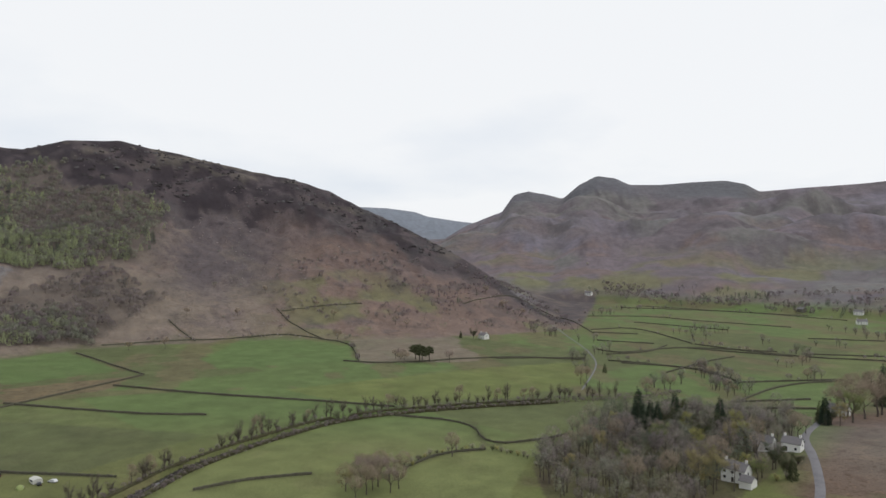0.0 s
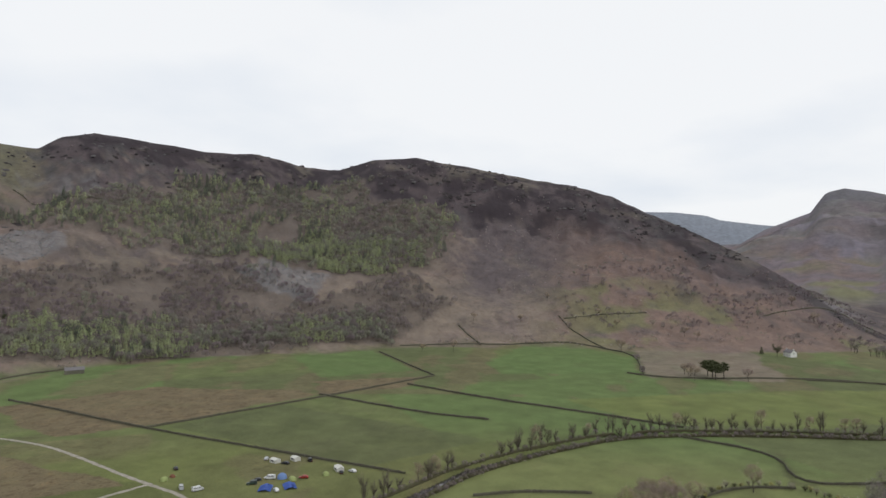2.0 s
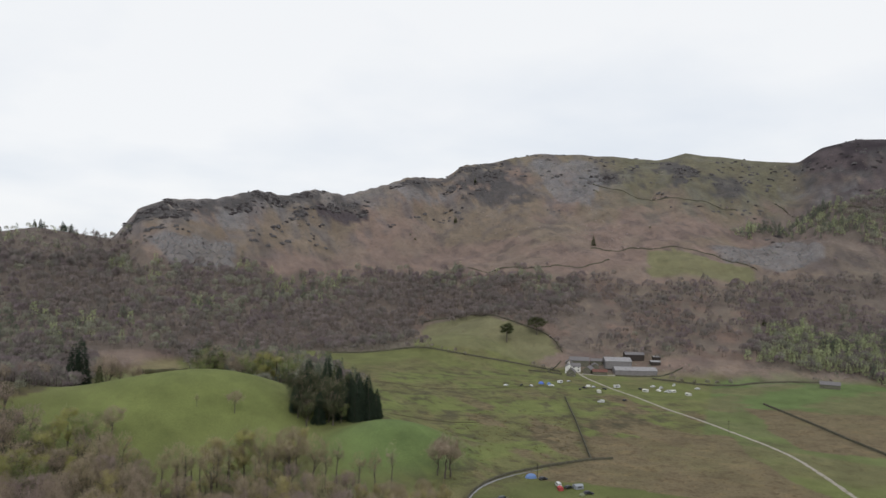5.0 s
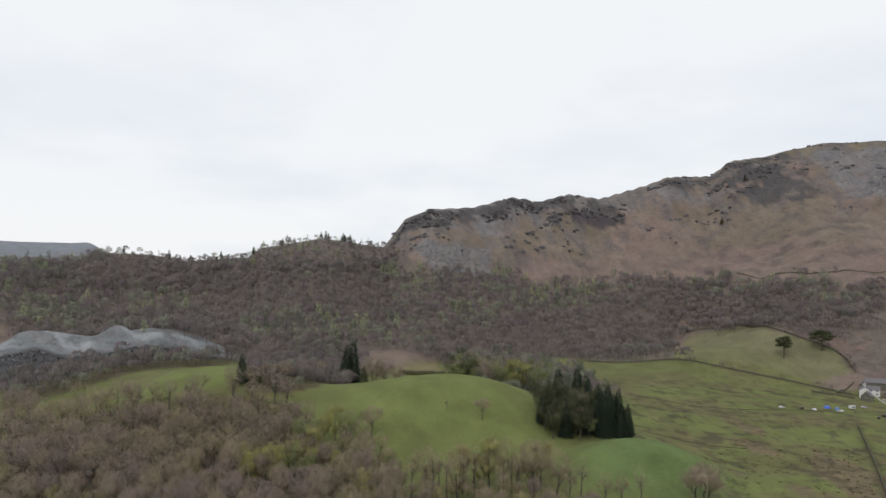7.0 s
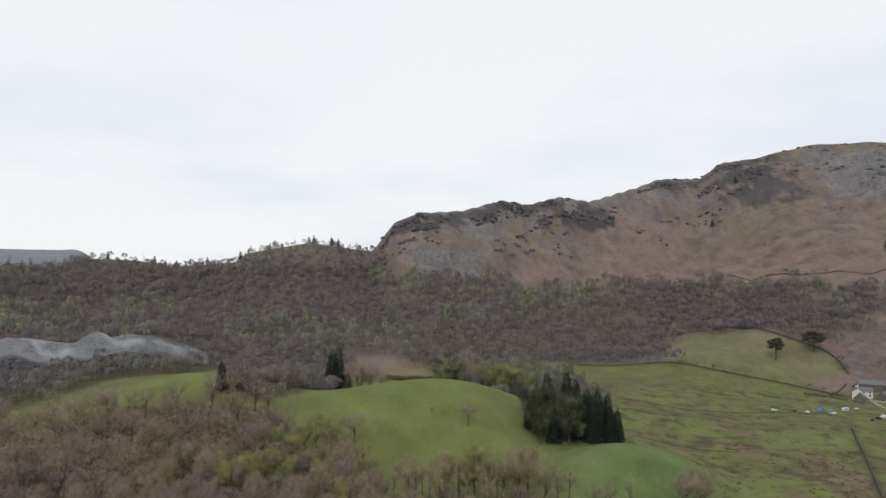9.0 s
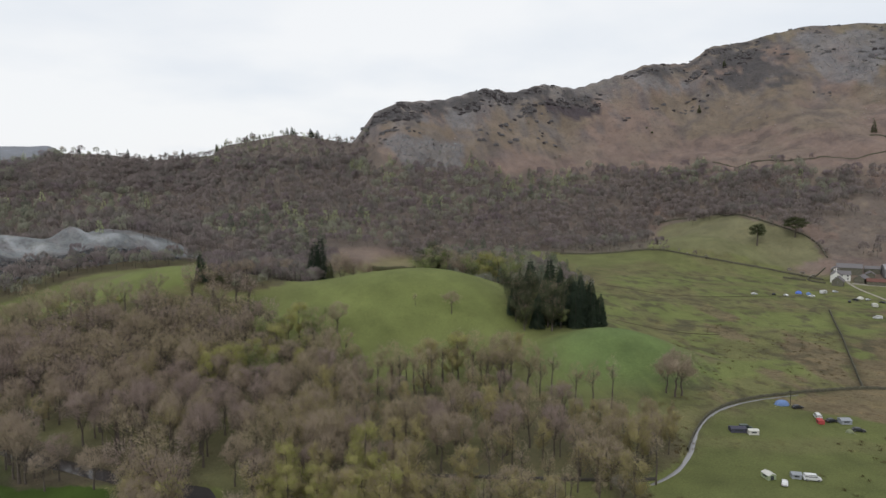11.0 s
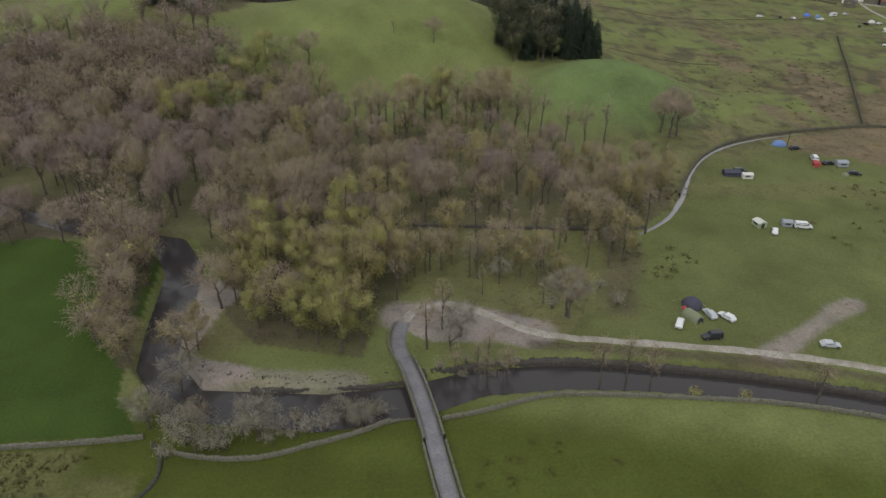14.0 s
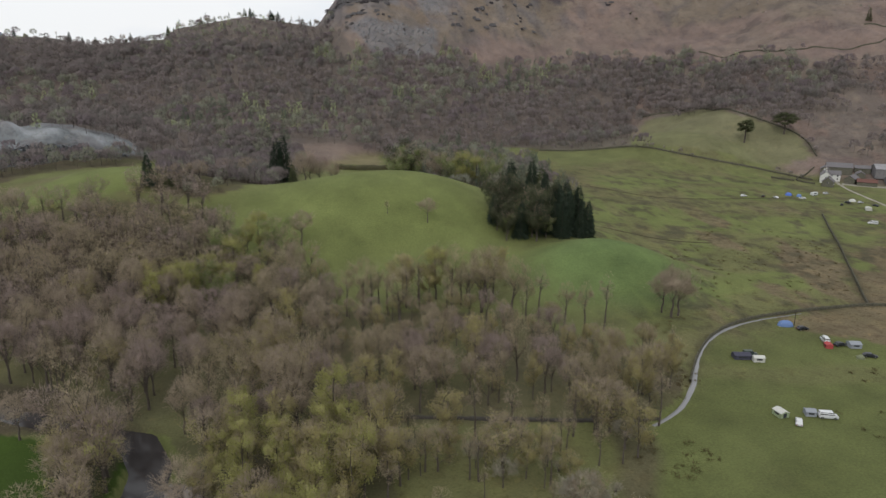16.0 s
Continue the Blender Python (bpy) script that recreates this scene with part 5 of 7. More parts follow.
def blend_in(soups, slots, x, y, z, which, size, turn, soup):
    """Put many trees of a few shapes into one soup. slots: for each shape (verts, tris, material)."""
    for k, (v, f, m, d) in enumerate(soups):
        sel = np.nonzero(which == k)[0]
        if not len(sel):
            continue
        c, s = np.cos(turn[sel])[:, None], np.sin(turn[sel])[:, None]
        sz = size[sel][:, None]
        px = (v[None, :, 0] * c - v[None, :, 1] * s) * sz + x[sel][:, None]
        py = (v[None, :, 0] * s + v[None, :, 1] * c) * sz + y[sel][:, None]
        pz = v[None, :, 2] * sz + z[sel][:, None]
        verts = np.stack([px, py, pz], -1).reshape(-1, 3)
        tris = (f[None] + (np.arange(len(sel)) * len(v))[:, None, None]).reshape(-1, 3)
        soup.v.append(verts)
        soup.f.append(tris + soup.n)
        soup.m.append(np.tile(np.asarray(slots[k])[m], len(sel)))
        soup.d.append(np.stack([d[None, :, 0] * c - d[None, :, 1] * s, d[None, :, 0] * s + d[None, :, 1] * c, d[None, :, 2] + 0 * c], -1).reshape(-1, 3))
        soup.n += len(verts)


def far_tree(seed, tall, wide, sprays, size, conic=False):
    """A small tree for distant woods: a stem and a lobed crown of fine rising sprays (slot 0 stem, 1 crown)."""
    rng = np.random.RandomState(seed)
    s = Soup()
    tube(s, [(0, 0, -1), (0, 0, tall * 0.62)], [0.22, 0.08], 3, 0)
    a = rng.uniform(0, 2 * np.pi, sprays)
    if conic:
        h = 1 - np.sqrt(rng.uniform(0, 1, sprays))
        r = wide / 2 * (1 - h) ** 0.85 * rng.uniform(0.3, 1.0, sprays) ** 0.5
        p = np.column_stack([np.cos(a) * r, np.sin(a) * r, tall * (0.1 + 0.82 * h)])
        d = unit(np.column_stack([np.cos(a), np.sin(a), 0.5 + 0 * a]))
        way = unit(d + (0, 0, 0.5) + rng.normal(0, 0.3, (sprays, 3)))
    else:
        bough = unit(rng.normal(size=(6, 3)) + (0, 0, 0.6))
        d = unit(rng.normal(size=(sprays, 3)))
        d[:, 2] = np.where(d[:, 2] < -0.45, -d[:, 2], d[:, 2])
        lump = (0.58 + 0.36 * np.max(d @ bough.T, 1) ** 2) * rng.uniform(0.45, 1.0, sprays) ** 0.4
        p = d * lump[:, None] * (wide / 2, wide / 2, tall * 0.42) + (0, 0, tall * 0.5)
        way = unit(d * (0.7, 0.7, 0.4) + (0, 0, 0.75) + rng.normal(0, 0.3, (sprays, 3)))
    slivers(s, rng, p, way, rng.uniform(1.2, 2.8, sprays) * size, 0.62 * size, 1, unit(d + (0, 0, 0.25) + rng.normal(0, 0.12, (sprays, 3))))
    return s.arrays()


FAR = [far_tree(21, 12, 11, 150, 0.95), far_tree(22, 13, 10, 145, 0.95), far_tree(23, 9, 8.5, 110, 0.85), far_tree(24, 12, 9.5, 150, 0.9), far_tree(25, 17, 6.5, 110, 0.95, True), far_tree(26, 16, 7, 110, 0.95, True), far_tree(27, 8, 9, 40, 1.1)]
FAR_MATS = [BARK, TWIG, TWIG_B, TWIG_PALE, LEAF_GREEN, NEEDLE, LEAF_SPRING, TWIG_C, FAR_A, FAR_B, FAR_C, FAR_GREEN, FAR_LARCH, FAR_DARK, LEAF_OCHRE]


def far_wood(name, label, key, spacing, mix, seed, reject=0.0, size=(0.75, 1.15), patch=None):
    """One stretch of distant woodland. mix: shares of brown, grey, pale, purple, green, larch, dark conifer."""
    x, y = scatter(WOODS[key], spacing, seed, reject, 70.0)
    if patch is not None:
        keep = patch(x, y)
        x, y = x[keep], y[keep]
    if key == "east":
        g = np.random.RandomState(3)
        a, q = np.radians(g.uniform(-34, -2.5, 620)), g.uniform(860, 985, 620)
        x, y = np.append(x, np.sin(a) * q), np.append(y, np.cos(a) * q)
    if key == "east":
        reach = np.hypot(x, y) < np.interp(bearing(x, y), *np.array(FELL_FOOT).T[[0, 2]]) + 15
        x, y = x[reach], y[reach]
    for cx, cy in SPOTS["pines"]:
        keep = np.hypot(x - cx, y - cy) > 22
        x, y = x[keep], y[keep]
    rng = np.random.RandomState(seed + 1)
    n = len(x)
    pick = rng.uniform(0, 1, n) * 0.4 + 0.6 * np.argsort(np.argsort(fbm(x / 75, y / 75, 4))) / max(1, n)
    pick = np.argsort(np.argsort(pick)) / max(1, n)
    kind = np.searchsorted(np.cumsum(mix) / sum(mix), pick)
    shapes = [FAR[0], FAR[1], FAR[2], FAR[0], FAR[3], FAR[5], FAR[4]]
    slots = [(0, 8), (0, 9), (0, 9), (0, 10), (0, 11), (0, 12), (0, 13)]
    soup = Soup()
    z = height(x, y)
    blend_in(shapes, slots, x, y, z, np.clip(kind, 0, 6), rng.uniform(*size, n) * (1 - rng.uniform(0.2, 0.75, n) * smooth(88, 108, z) * (key == "east")), rng.uniform(0, 6.3, n), soup)
    tagged(new(name, soup.mesh(name, FAR_MATS)), label, "woodland", kind="stuff")


def plant_all():
    rng = np.random.RandomState(5)

    def many(spot, keys, lo=0.8, hi=1.15, group=""):
        for i, (x, y) in enumerate(SPOTS[spot]):
            plant(keys[i % len(keys)], x, y, rng.uniform(lo, hi), rng.uniform(0, 6.3), group)

    bank = np.array(RIVER[16:-1], float)
    row = resample([tuple(q) for q in bank + sides(bank) * 7.0], 5.0)
    for i, (x, y) in enumerate(row):
        if lattice(np.array([i * 0.31]), np.array([2.5]))[0] > 0.3:
            plant(("wisp", "wisp_b", "wisp_c", "wisp", "wisp_b", "feather", "wisp_c")[rng.randint(7)], x + rng.normal(0, 1.1), y + rng.normal(0, 1.1), rng.uniform(0.6, 1.15), rng.uniform(0, 6.3), "trees along the river")
    many("lone_bare", ["oak_b", "feather_b", "oak_c", "oak"], 0.75, 1.05)
    many("lone_dark", ["pine_b", "pine", "cypress", "yew", "cypress", "pine_b", "pine_b"], 0.65, 0.9)
    many("bank_right", ["slim", "slim", "slim", "slim", "slim", "slim", "bush_green", "bush_green"], 0.8, 1.05, "trees along the river")
    many("bank_left", ["pale", "bush", "pale", "bush", "pale", "bush", "bush", "bush", "pale", "bush"], 0.7, 1.1, "shrubs on the river bank")
    many("corner", ["slim", "pale", "slim", "pale", "oak_b", "bush", "bush", "birch_b", "birch"], 0.85, 1.1)
    many("beck_left", ["bud", "oak", "bud", "birch_b", "oak", "bud", "oak", "oak_b", "oak"], 0.8, 1.1)
    many("edge", ["slim", "ash", "slim", "pole_tree", "ash", "slim", "pole_tree", "birch_b"], 1.1, 1.55, "trees of the near wood")
    many("glade", ["slim", "birch_b", "pole_tree", "slim", "bud"], 0.8, 1.25, "trees of the near wood")
    px, py = scatter([(4, 158), (12, 156), (30, 148), (52, 150), (64, 166), (72, 180), (6, 187)], 8.2, 57, 0.12)
    for i in range(len(px)):
        plant(("slim", "pole_tree", "pale", "slim", "birch_b", "bush")[i % 6], px[i], py[i], rng.uniform(0.55, 0.95), rng.uniform(0, 6.3), "trees of the near wood")
    px, py = scatter([(-72, 188), (-62, 183), (-59, 165), (-59, 150), (-57, 134), (-63, 136), (-67, 160), (-74, 178)], 5.6, 58, 0.05)
    for i in range(len(px)):
        plant(("oak", "bud", "oak_b", "bud", "birch_b")[i % 5], px[i], py[i], rng.uniform(0.75, 1.1), rng.uniform(0, 6.3), "trees along the river")
    px, py = scatter([(-36, 152), (-30, 140), (-8, 133), (-5, 146), (2, 156), (1, 172), (-30, 172)], 6.4, 59, 0.1)
    for i in range(len(px)):
        plant(("birch", "birch_b", "birch", "bud")[i % 4], px[i], py[i], rng.uniform(0.85, 1.2), rng.uniform(0, 6.3), "trees of the near wood")
    # the brown clump and the overgrown hedge in the river meadows
    for i, (cx, cy) in enumerate(((241, -71), (258, -83), (264, -90), (247, -63), (268, -72), (250, -77), (245, -85), (268, -80), (236, -66), (252, -70), (260, -76))):
        plant(("oak", "oak_c", "oak_b", "bud")[i % 4], cx, cy, rng.uniform(0.7, 1.05), rng.uniform(0, 6.3), "trees in the river meadows")
    for i, (cx, cy) in enumerate(resample([(270, -92), (280, -98), (290, -107), (297, -117), (296, -129), (293, -140), (284, -146), (273, -154), (264, -163)], 3.4)):
        plant(("bush", "bush_dark", "bush_green", "bush")[i % 4], cx + rng.normal(0, 0.8), cy + rng.normal(0, 0.8), rng.uniform(0.55, 0.95), rng.uniform(0, 6.3), "hedge in the river meadows")
    # small conifers and thorns that stand up along the wooded ridge
    g = np.random.RandomState(18)
    for i in range(46):
        az, q = math.radians(g.uniform(-14.5, -3.2) if i < 30 else g.uniform(-34, -15)), g.uniform(992, 1006)
        plant(("spruce_b", "cypress", "oak_b", "cypress", "pole_tree")[i % 5], math.sin(az) * q, math.cos(az) * q, g.uniform(0.35, 0.85), g.uniform(0, 6.3), "trees along the ridge")
    plant("bud", 56, 178.5, 1.4, 0.4, "trees of the near wood")
    plant("pale", 41.5, 143.7, 1.35, 1.2, "trees of the near wood")
    for table, group in ((VILLAGE_TREES, "trees round the village"), (KNOLL_TREES, "trees about the knoll")):
        for key in sorted(table):
            top = max(v.co.z for v in TREES[key][2].vertices)
            for x, y, tall in table[key]:
                plant(key, x, y, tall / top, rng.uniform(0, 6.3), group)
    many("pines", ["pine", "pine_b"], 1.15, 1.2)
    many("fell_bush", ["cypress", "bush_dark"], 0.7, 1.2)
    many("slope_bare", ["oak_b", "pale", "oak"], 0.7, 1.0)
    # scrub on the river's banks
    px, py = scatter([(-52, 122), (-46, 113), (-36, 107), (-22, 107), (-2, 112.5), (3, 113.5), (-4, 114.5), (-18, 113), (-34, 113.5), (-44, 120)], 3.3, 51, 0.1)
    for i in range(len(px)):
        plant(("bush", "bush", "pale", "bush", "slim")[i % 5], px[i], py[i], rng.uniform(0.8, 1.5) * (1.0 if i % 5 in (0, 1, 3) else 0.6), rng.uniform(0, 6.3), "shrubs on the river bank")
    px, py = scatter([(9, 128), (10, 123), (24, 126), (30, 127.5), (20, 130)], 3.0, 52)
    for i in range(len(px)):
        plant(("bush", "slim")[i % 2], px[i], py[i], rng.uniform(0.6, 0.8), rng.uniform(0, 6.3), "shrubs on the river bank")
    # the dark clump on the knoll's shoulder
    px, py = scatter([(54, 332), (70, 325), (98, 330), (106, 340), (100, 362), (70, 366), (52, 350)], 5.5, 53)
    for i in range(len(px)):
        side = px[i] > 84
        plant(("spruce", "spruce_b", "spruce")[i % 3] if side else ("yew", "yew", "spruce_b", "yew", "green")[i % 5], px[i], py[i], rng.uniform(0.75, 1.05) * (1.35 if i % 5 == 0 and not side else 1.0), rng.uniform(0, 6.3), "dark conifer clump on the knoll")
    # the near wood between the river and the knoll
    x, y = scatter(NEAR_WOOD, 8.1, 40, 0.08, 8.0)
    order = np.argsort(np.hypot(x - 5, y - 20))
    x, y = x[order], y[order]
    keep = (near_line(x, y, RIVER) > 7.5) & (near_line(x, y, TRACK) > 5) & (near_line(x, y, STREAM) > 3) & ((y > 134) | (x < -30))
    x, y = x[keep], y[keep]
    z = height(x, y)
    tone = fbm(x / 26, y / 26, 3) + rng.uniform(-0.13, 0.13, len(x))
    grove, green = inside(x, y, GROVE), inside(x, y, GREEN_BAND)
    keys = np.where(tone > 0.62, 2, np.where(tone > 0.54, 3, np.where(tone > 0.46, 4, 5)))
    keys = np.where((x < -45) & (keys == 2), 4, keys)
    keys = np.where((x > 58) & (tone > 0.45), 1, keys)
    odd = rng.uniform(0, 1, len(x))
    keys = np.where(odd < np.where(x < -50, 0.05, 0.16), 1, np.where(odd > 0.9, 6, keys))
    keys = np.where(grove, np.where(odd < 0.62, 0, np.where(odd < 0.85, 1, 2)), keys)
    keys = np.where(green, np.where(odd < 0.5, 7, np.where(odd < 0.7, 0, keys)), keys)
    names = [("birch", "birch_b"), ("birch_b", "bud"), ("bud", "bud"), ("oak", "oak_b"), ("oak_b", "oak_c"), ("ash", "oak_c"), ("slim", "pole_tree"), ("birch", "green")]
    turn, size = rng.uniform(0, 6.3, len(x)), rng.uniform(0.68, 1.12, len(x))
    size = np.where(keys <= 1, size * 1.1, size) * np.where((x > -16) & (y > 222), 0.62, np.where((x > 50) & (y > 190), 0.75, 1.0))
    second = rng.randint(0, 2, len(x))
    single = 290
    for i in range(min(single, len(x))):
        plant(names[keys[i]][second[i]], x[i], y[i], size[i], turn[i], "trees of the near wood", z[i], 1.32)
    # deeper in the wood they stand too thick to count
    rest = slice(single, None)
    lod = [thin_tree(31, 18, 9, 520, 0), thin_tree(32, 20, 8, 470, 0), thin_tree(33, 17, 7.5, 150, 420), thin_tree(34, 17, 8.4, 300, 240), thin_tree(35, 18, 8.6, 520, 0), thin_conifer(36, 16, 8, 420)]
    slots = [(0, 1, 1), (0, 2, 2), (0, 2, 6), (0, 1, 14), (0, 7, 7), (0, 5, 5)]
    which = np.array([2, 3, 3, 0, 4, 1, 1, 2])[keys]
    soup = Soup()
    blend_in(lod, slots, x[rest], y[rest], z[rest], which[rest], size[rest], turn[rest], soup)
    for key, area, sp, sd in (("beck", WOODS["beck"], 7.0, 60), ("left", WOODS["left"], 8.0, 61), ("clump", WOODS["clump"], 8.0, 62), ("strip", WOODS["strip"], 8.0, 63), ("back", BACK_WOOD, 9.0, 64),
                              ("side", SIDE_WOOD, 9.0, 66)):
        px, py = scatter(area, sp, sd, 0.1, 12.0)
        ok = np.ones(len(px), bool)
        for hx, hy, hr in CLEAR:
            ok &= np.hypot(px - hx, py - hy) > hr
        ok &= near_line(px, py, LANE) > 6
        ok &= near_line(px, py, RIVER) > 6.5
        px, py = px[ok], py[ok]
        n = len(px)
        share = {"back": [0.15, 0.1, 0.3, 0.15, 0.05, 0.25], "village": [0.26, 0.15, 0.12, 0.27, 0.1, 0.10]}.get(key, [0.38, 0.2, 0.06, 0.12, 0.24, 0.0])
        far = key in ("clump", "strip", "back", "side")
        shapes = [FAR[0], FAR[1], FAR[3], FAR[3], FAR[0], FAR[4]] if far else lod
        tints = [(0, 8), (0, 9), (0, 11), (0, 11), (0, 10), (0, 13)] if far else slots
        blend_in(shapes, tints, px, py, height(px, py), rng.choice(6, n, p=share), rng.uniform(0.65, 1.15, n), rng.uniform(0, 6.3, n), soup)
    # the wood round the village: patches of brown, grey, olive and pale trees of many heights
    px, py = scatter(VILLAGE, 6.6, 65, 0.12, 14.0)
    ok = (near_line(px, py, LANE) > 6) & (near_line(px, py, RIVER) > 6.5)
    for hx, hy, hr in CLEAR:
        ok &= np.hypot(px - hx, py - hy) > hr
    px, py = px[ok], py[ok]
    n = len(px)
    rank = np.argsort(np.argsort(fbm(px / 26 + 8, py / 26, 3) + rng.uniform(-0.1, 0.1, n))) / n
    kind = np.searchsorted([0.16, 0.3, 0.4, 0.5, 0.6, 0.76, 0.9], rank)
    shapes = [lod[0], lod[1], lod[0], lod[2], lod[4], lod[3], lod[1], lod[3]]
    tints = [(0, 8, 8), (0, 9, 9), (0, 3, 3), (0, 11, 11), (0, 10, 10), (0, 11, 11), (0, 8, 8), (0, 13, 13)]
    blend_in(shapes, tints, px, py, height(px, py), kind, 0.8 * rng.uniform(0.55, 1.05, n) ** 1.2, rng.uniform(0, 6.3, n), soup)
    tagged(new("woodland", soup.mesh("woodland", FAR_MATS)), "thick brown and olive leafless woodland", "woodland", kind="stuff")
    # scrub along the far reach of the river, dark bushes on the fell, trees about the dale's fields
    soup = Soup()
    for side, sd in ((5.5, 1), (-6.5, 2), (-9, 3)):
        p = resample([tuple(q) for q in np.array(RIVER[16:26]) + sides(np.array(RIVER[16:26], float)) * side], 3.4)
        n = len(p)
        g = np.random.RandomState(sd)
        px, py = p[:, 0] + g.normal(0, 0.8, n), p[:, 1] + g.normal(0, 0.8, n)
        blend_in([FAR[2], FAR[3]], [(0, 8), (0, 10)], px, py, height(px, py), g.randint(0, 2, n), g.uniform(0.16, 0.36, n), g.uniform(0, 6.3, n), soup)
    tagged(new("riverside_scrub", soup.mesh("riverside_scrub", FAR_MATS)), "dark brown scrub along both river banks", "scrub", kind="stuff")
    soup = Soup()
    g = np.random.RandomState(8)
    a, q = g.uniform(-2, 112, 5200), g.uniform(0.03, 0.97, 5200) ** 1.5
    t = np.array(FELL_FOOT).T
    rr = np.interp(a, t[0], t[1]) * (1 - q) + np.interp(a, t[0], t[2]) * q
    px, py = np.sin(np.radians(a)) * rr, np.cos(np.radians(a)) * rr
    keep = fbm(px / 70, py / 70, 4) + 0.04 * (a > 60) - 0.05 * (a < 48) > 0.57
    px, py = px[keep], py[keep]
    n = len(px)
    blend_in([FAR[6], FAR[6], FAR[6]], [(0, 13), (0, 10), (0, 8)], px, py, height(px, py), g.randint(0, 3, n), g.uniform(0.12, 0.5, n), g.uniform(0, 6.3, n), soup)
    tagged(new("fell_bushes", soup.mesh("fell_bushes", FAR_MATS)), "small dark bushes dotted over the bracken fell", "bushes", kind="stuff")
    # clumps of trees about the dale's fields
    soup = Soup()
    for cx, cy, many_of, wide in DALE_CLUMPS:
        px, py = cx + g.normal(0, wide, many_of), cy + g.normal(0, wide, many_of)
        blend_in([lod[0], lod[1], lod[3], lod[4]], [(0, 8, 8), (0, 10, 10), (0, 13, 13), (0, 9, 9)], px, py, height(px, py), g.choice(4, many_of, p=[0.36, 0.3, 0.12, 0.22]), g.uniform(0.35, 0.72, many_of), g.uniform(0, 6.3, many_of), soup)
    for line in DALE_WALLS + FELL_WALLS:
        p = resample(line, 9)
        p = p[(lattice(np.arange(len(p)) * 0.35 + line[0][0], np.full(len(p), 3.3)) > 0.6)]
        if len(p):
            p = p + g.normal(0, 1.5, (len(p), 2))
            blend_in([FAR[0], FAR[1], FAR[2]], [(0, 8), (0, 10), (0, 9)], p[:, 0], p[:, 1], height(p[:, 0], p[:, 1]), g.randint(0, 3, len(p)), g.uniform(0.2, 0.65, len(p)), g.uniform(0, 6.3, len(p)), soup)
    tagged(new("dale_trees", soup.mesh("dale_trees", FAR_MATS)), "scattered bare trees about the dale fields", "trees", kind="stuff")
    # woods on the fells
    def open_wood(wide, limit):
        return lambda x, y: fbm(x / wide + 9, y / wide, 3) > limit

    far_wood("hill_woodland", "grey-brown leafless woodland on the hillside", "east", 9.2, [4, 2.6, 0.8, 2, 2.4, 0.4, 0.35], 70, 0, (0.6, 1.25))
    far_wood("hill_woodland", "sparse brown leafless trees above the farm", "above_farm", 8.4, [5, 2.5, 1.2, 2, 0.3, 0, 0.1], 72, 0.15, (0.45, 1.05), open_wood(45, 0.34))
    far_wood("hill_woodland", "purple-brown leafless woodland on the slope", "mid", 9.2, [4, 2, 0.5, 4, 0.4, 0, 0.1], 74, 0.12, (0.55, 1.15), open_wood(60, 0.33))
    far_wood("green_woodland", "band of yellow-green larches along the fields", "band", 6.3, [0.3, 0.2, 0, 0.2, 2.6, 3.2, 0.4], 76, 0.0, (0.6, 1.15))
    far_wood("hill_woodland", "mixed green and dark trees on the fell", "upper", 7.4, [0.5, 0.8, 0, 0.3, 3.0, 1.6, 1.3], 78, 0.0, (0.5, 1.1), open_wood(60, 0.31))
    far_wood("green_woodland", "bright green larch plantation on the fell", "larch", 6.4, [0.05, 0, 0, 0.05, 1.0, 5, 0.4], 80, 0, (0.6, 1.1), open_wood(45, 0.30))
    far_wood("hill_scrub", "scattered brown scrub on the bracken slope", "slope", 9.5, [4, 2, 0.5, 5, 0.2, 0, 0.2], 82, 0.3, (0.25, 0.75), open_wood(40, 0.52))
    far_wood("dale_trees", "dark trees along the far side of the dale", "farside", 11, [3, 2, 0, 3, 0.6, 0, 1.6], 84, 0.2, (0.5, 1.0), open_wood(60, 0.47))


def joined(a, b):
    """Stem and crown as one set of arrays: slot 0 stem, then the crown's slots."""
    va, fa, ma, da = a.arrays()
    vb, fb, mb, db = b.arrays()
    return np.concatenate([va, vb]), np.concatenate([fa, fb + len(va)]), np.concatenate([ma * 0, mb + 1]), np.concatenate([da, db])


def thin_tree(seed, tall, wide, twigs, leaves):
    return joined(*broadleaf(seed, tall, wide, twigs, leaves, leaf_size=0.36, twig=0.15, coarse=True))


def thin_conifer(seed, tall, wide, tris):
    return joined(*conifer(seed, tall, wide, tris))


plant_all()


# ---- roads, walls, bridge ----
def part(name, bm, mat, parent, label=""):
    """Link a bmesh as one mesh object under a thing or a part."""
    me = bpy.data.meshes.new(name)
    bm.normal_update()
    bm.to_mesh(me)
    bm.free()
    me.materials.append(mat)
    ob = new(name, me)
    ob.parent = parent
    if label:
        tagged(ob, label)
    return ob


def thing(name, x, y, turn, label, category, group="", z=None, size=1.0):
    ob = new(name)
    ob.matrix_basis = pose(x, y, ground_z(x, y) if z is None else z, 0, 0, turn) @ Matrix.Scale(size, 4)
    return tagged(ob, label, category, group)


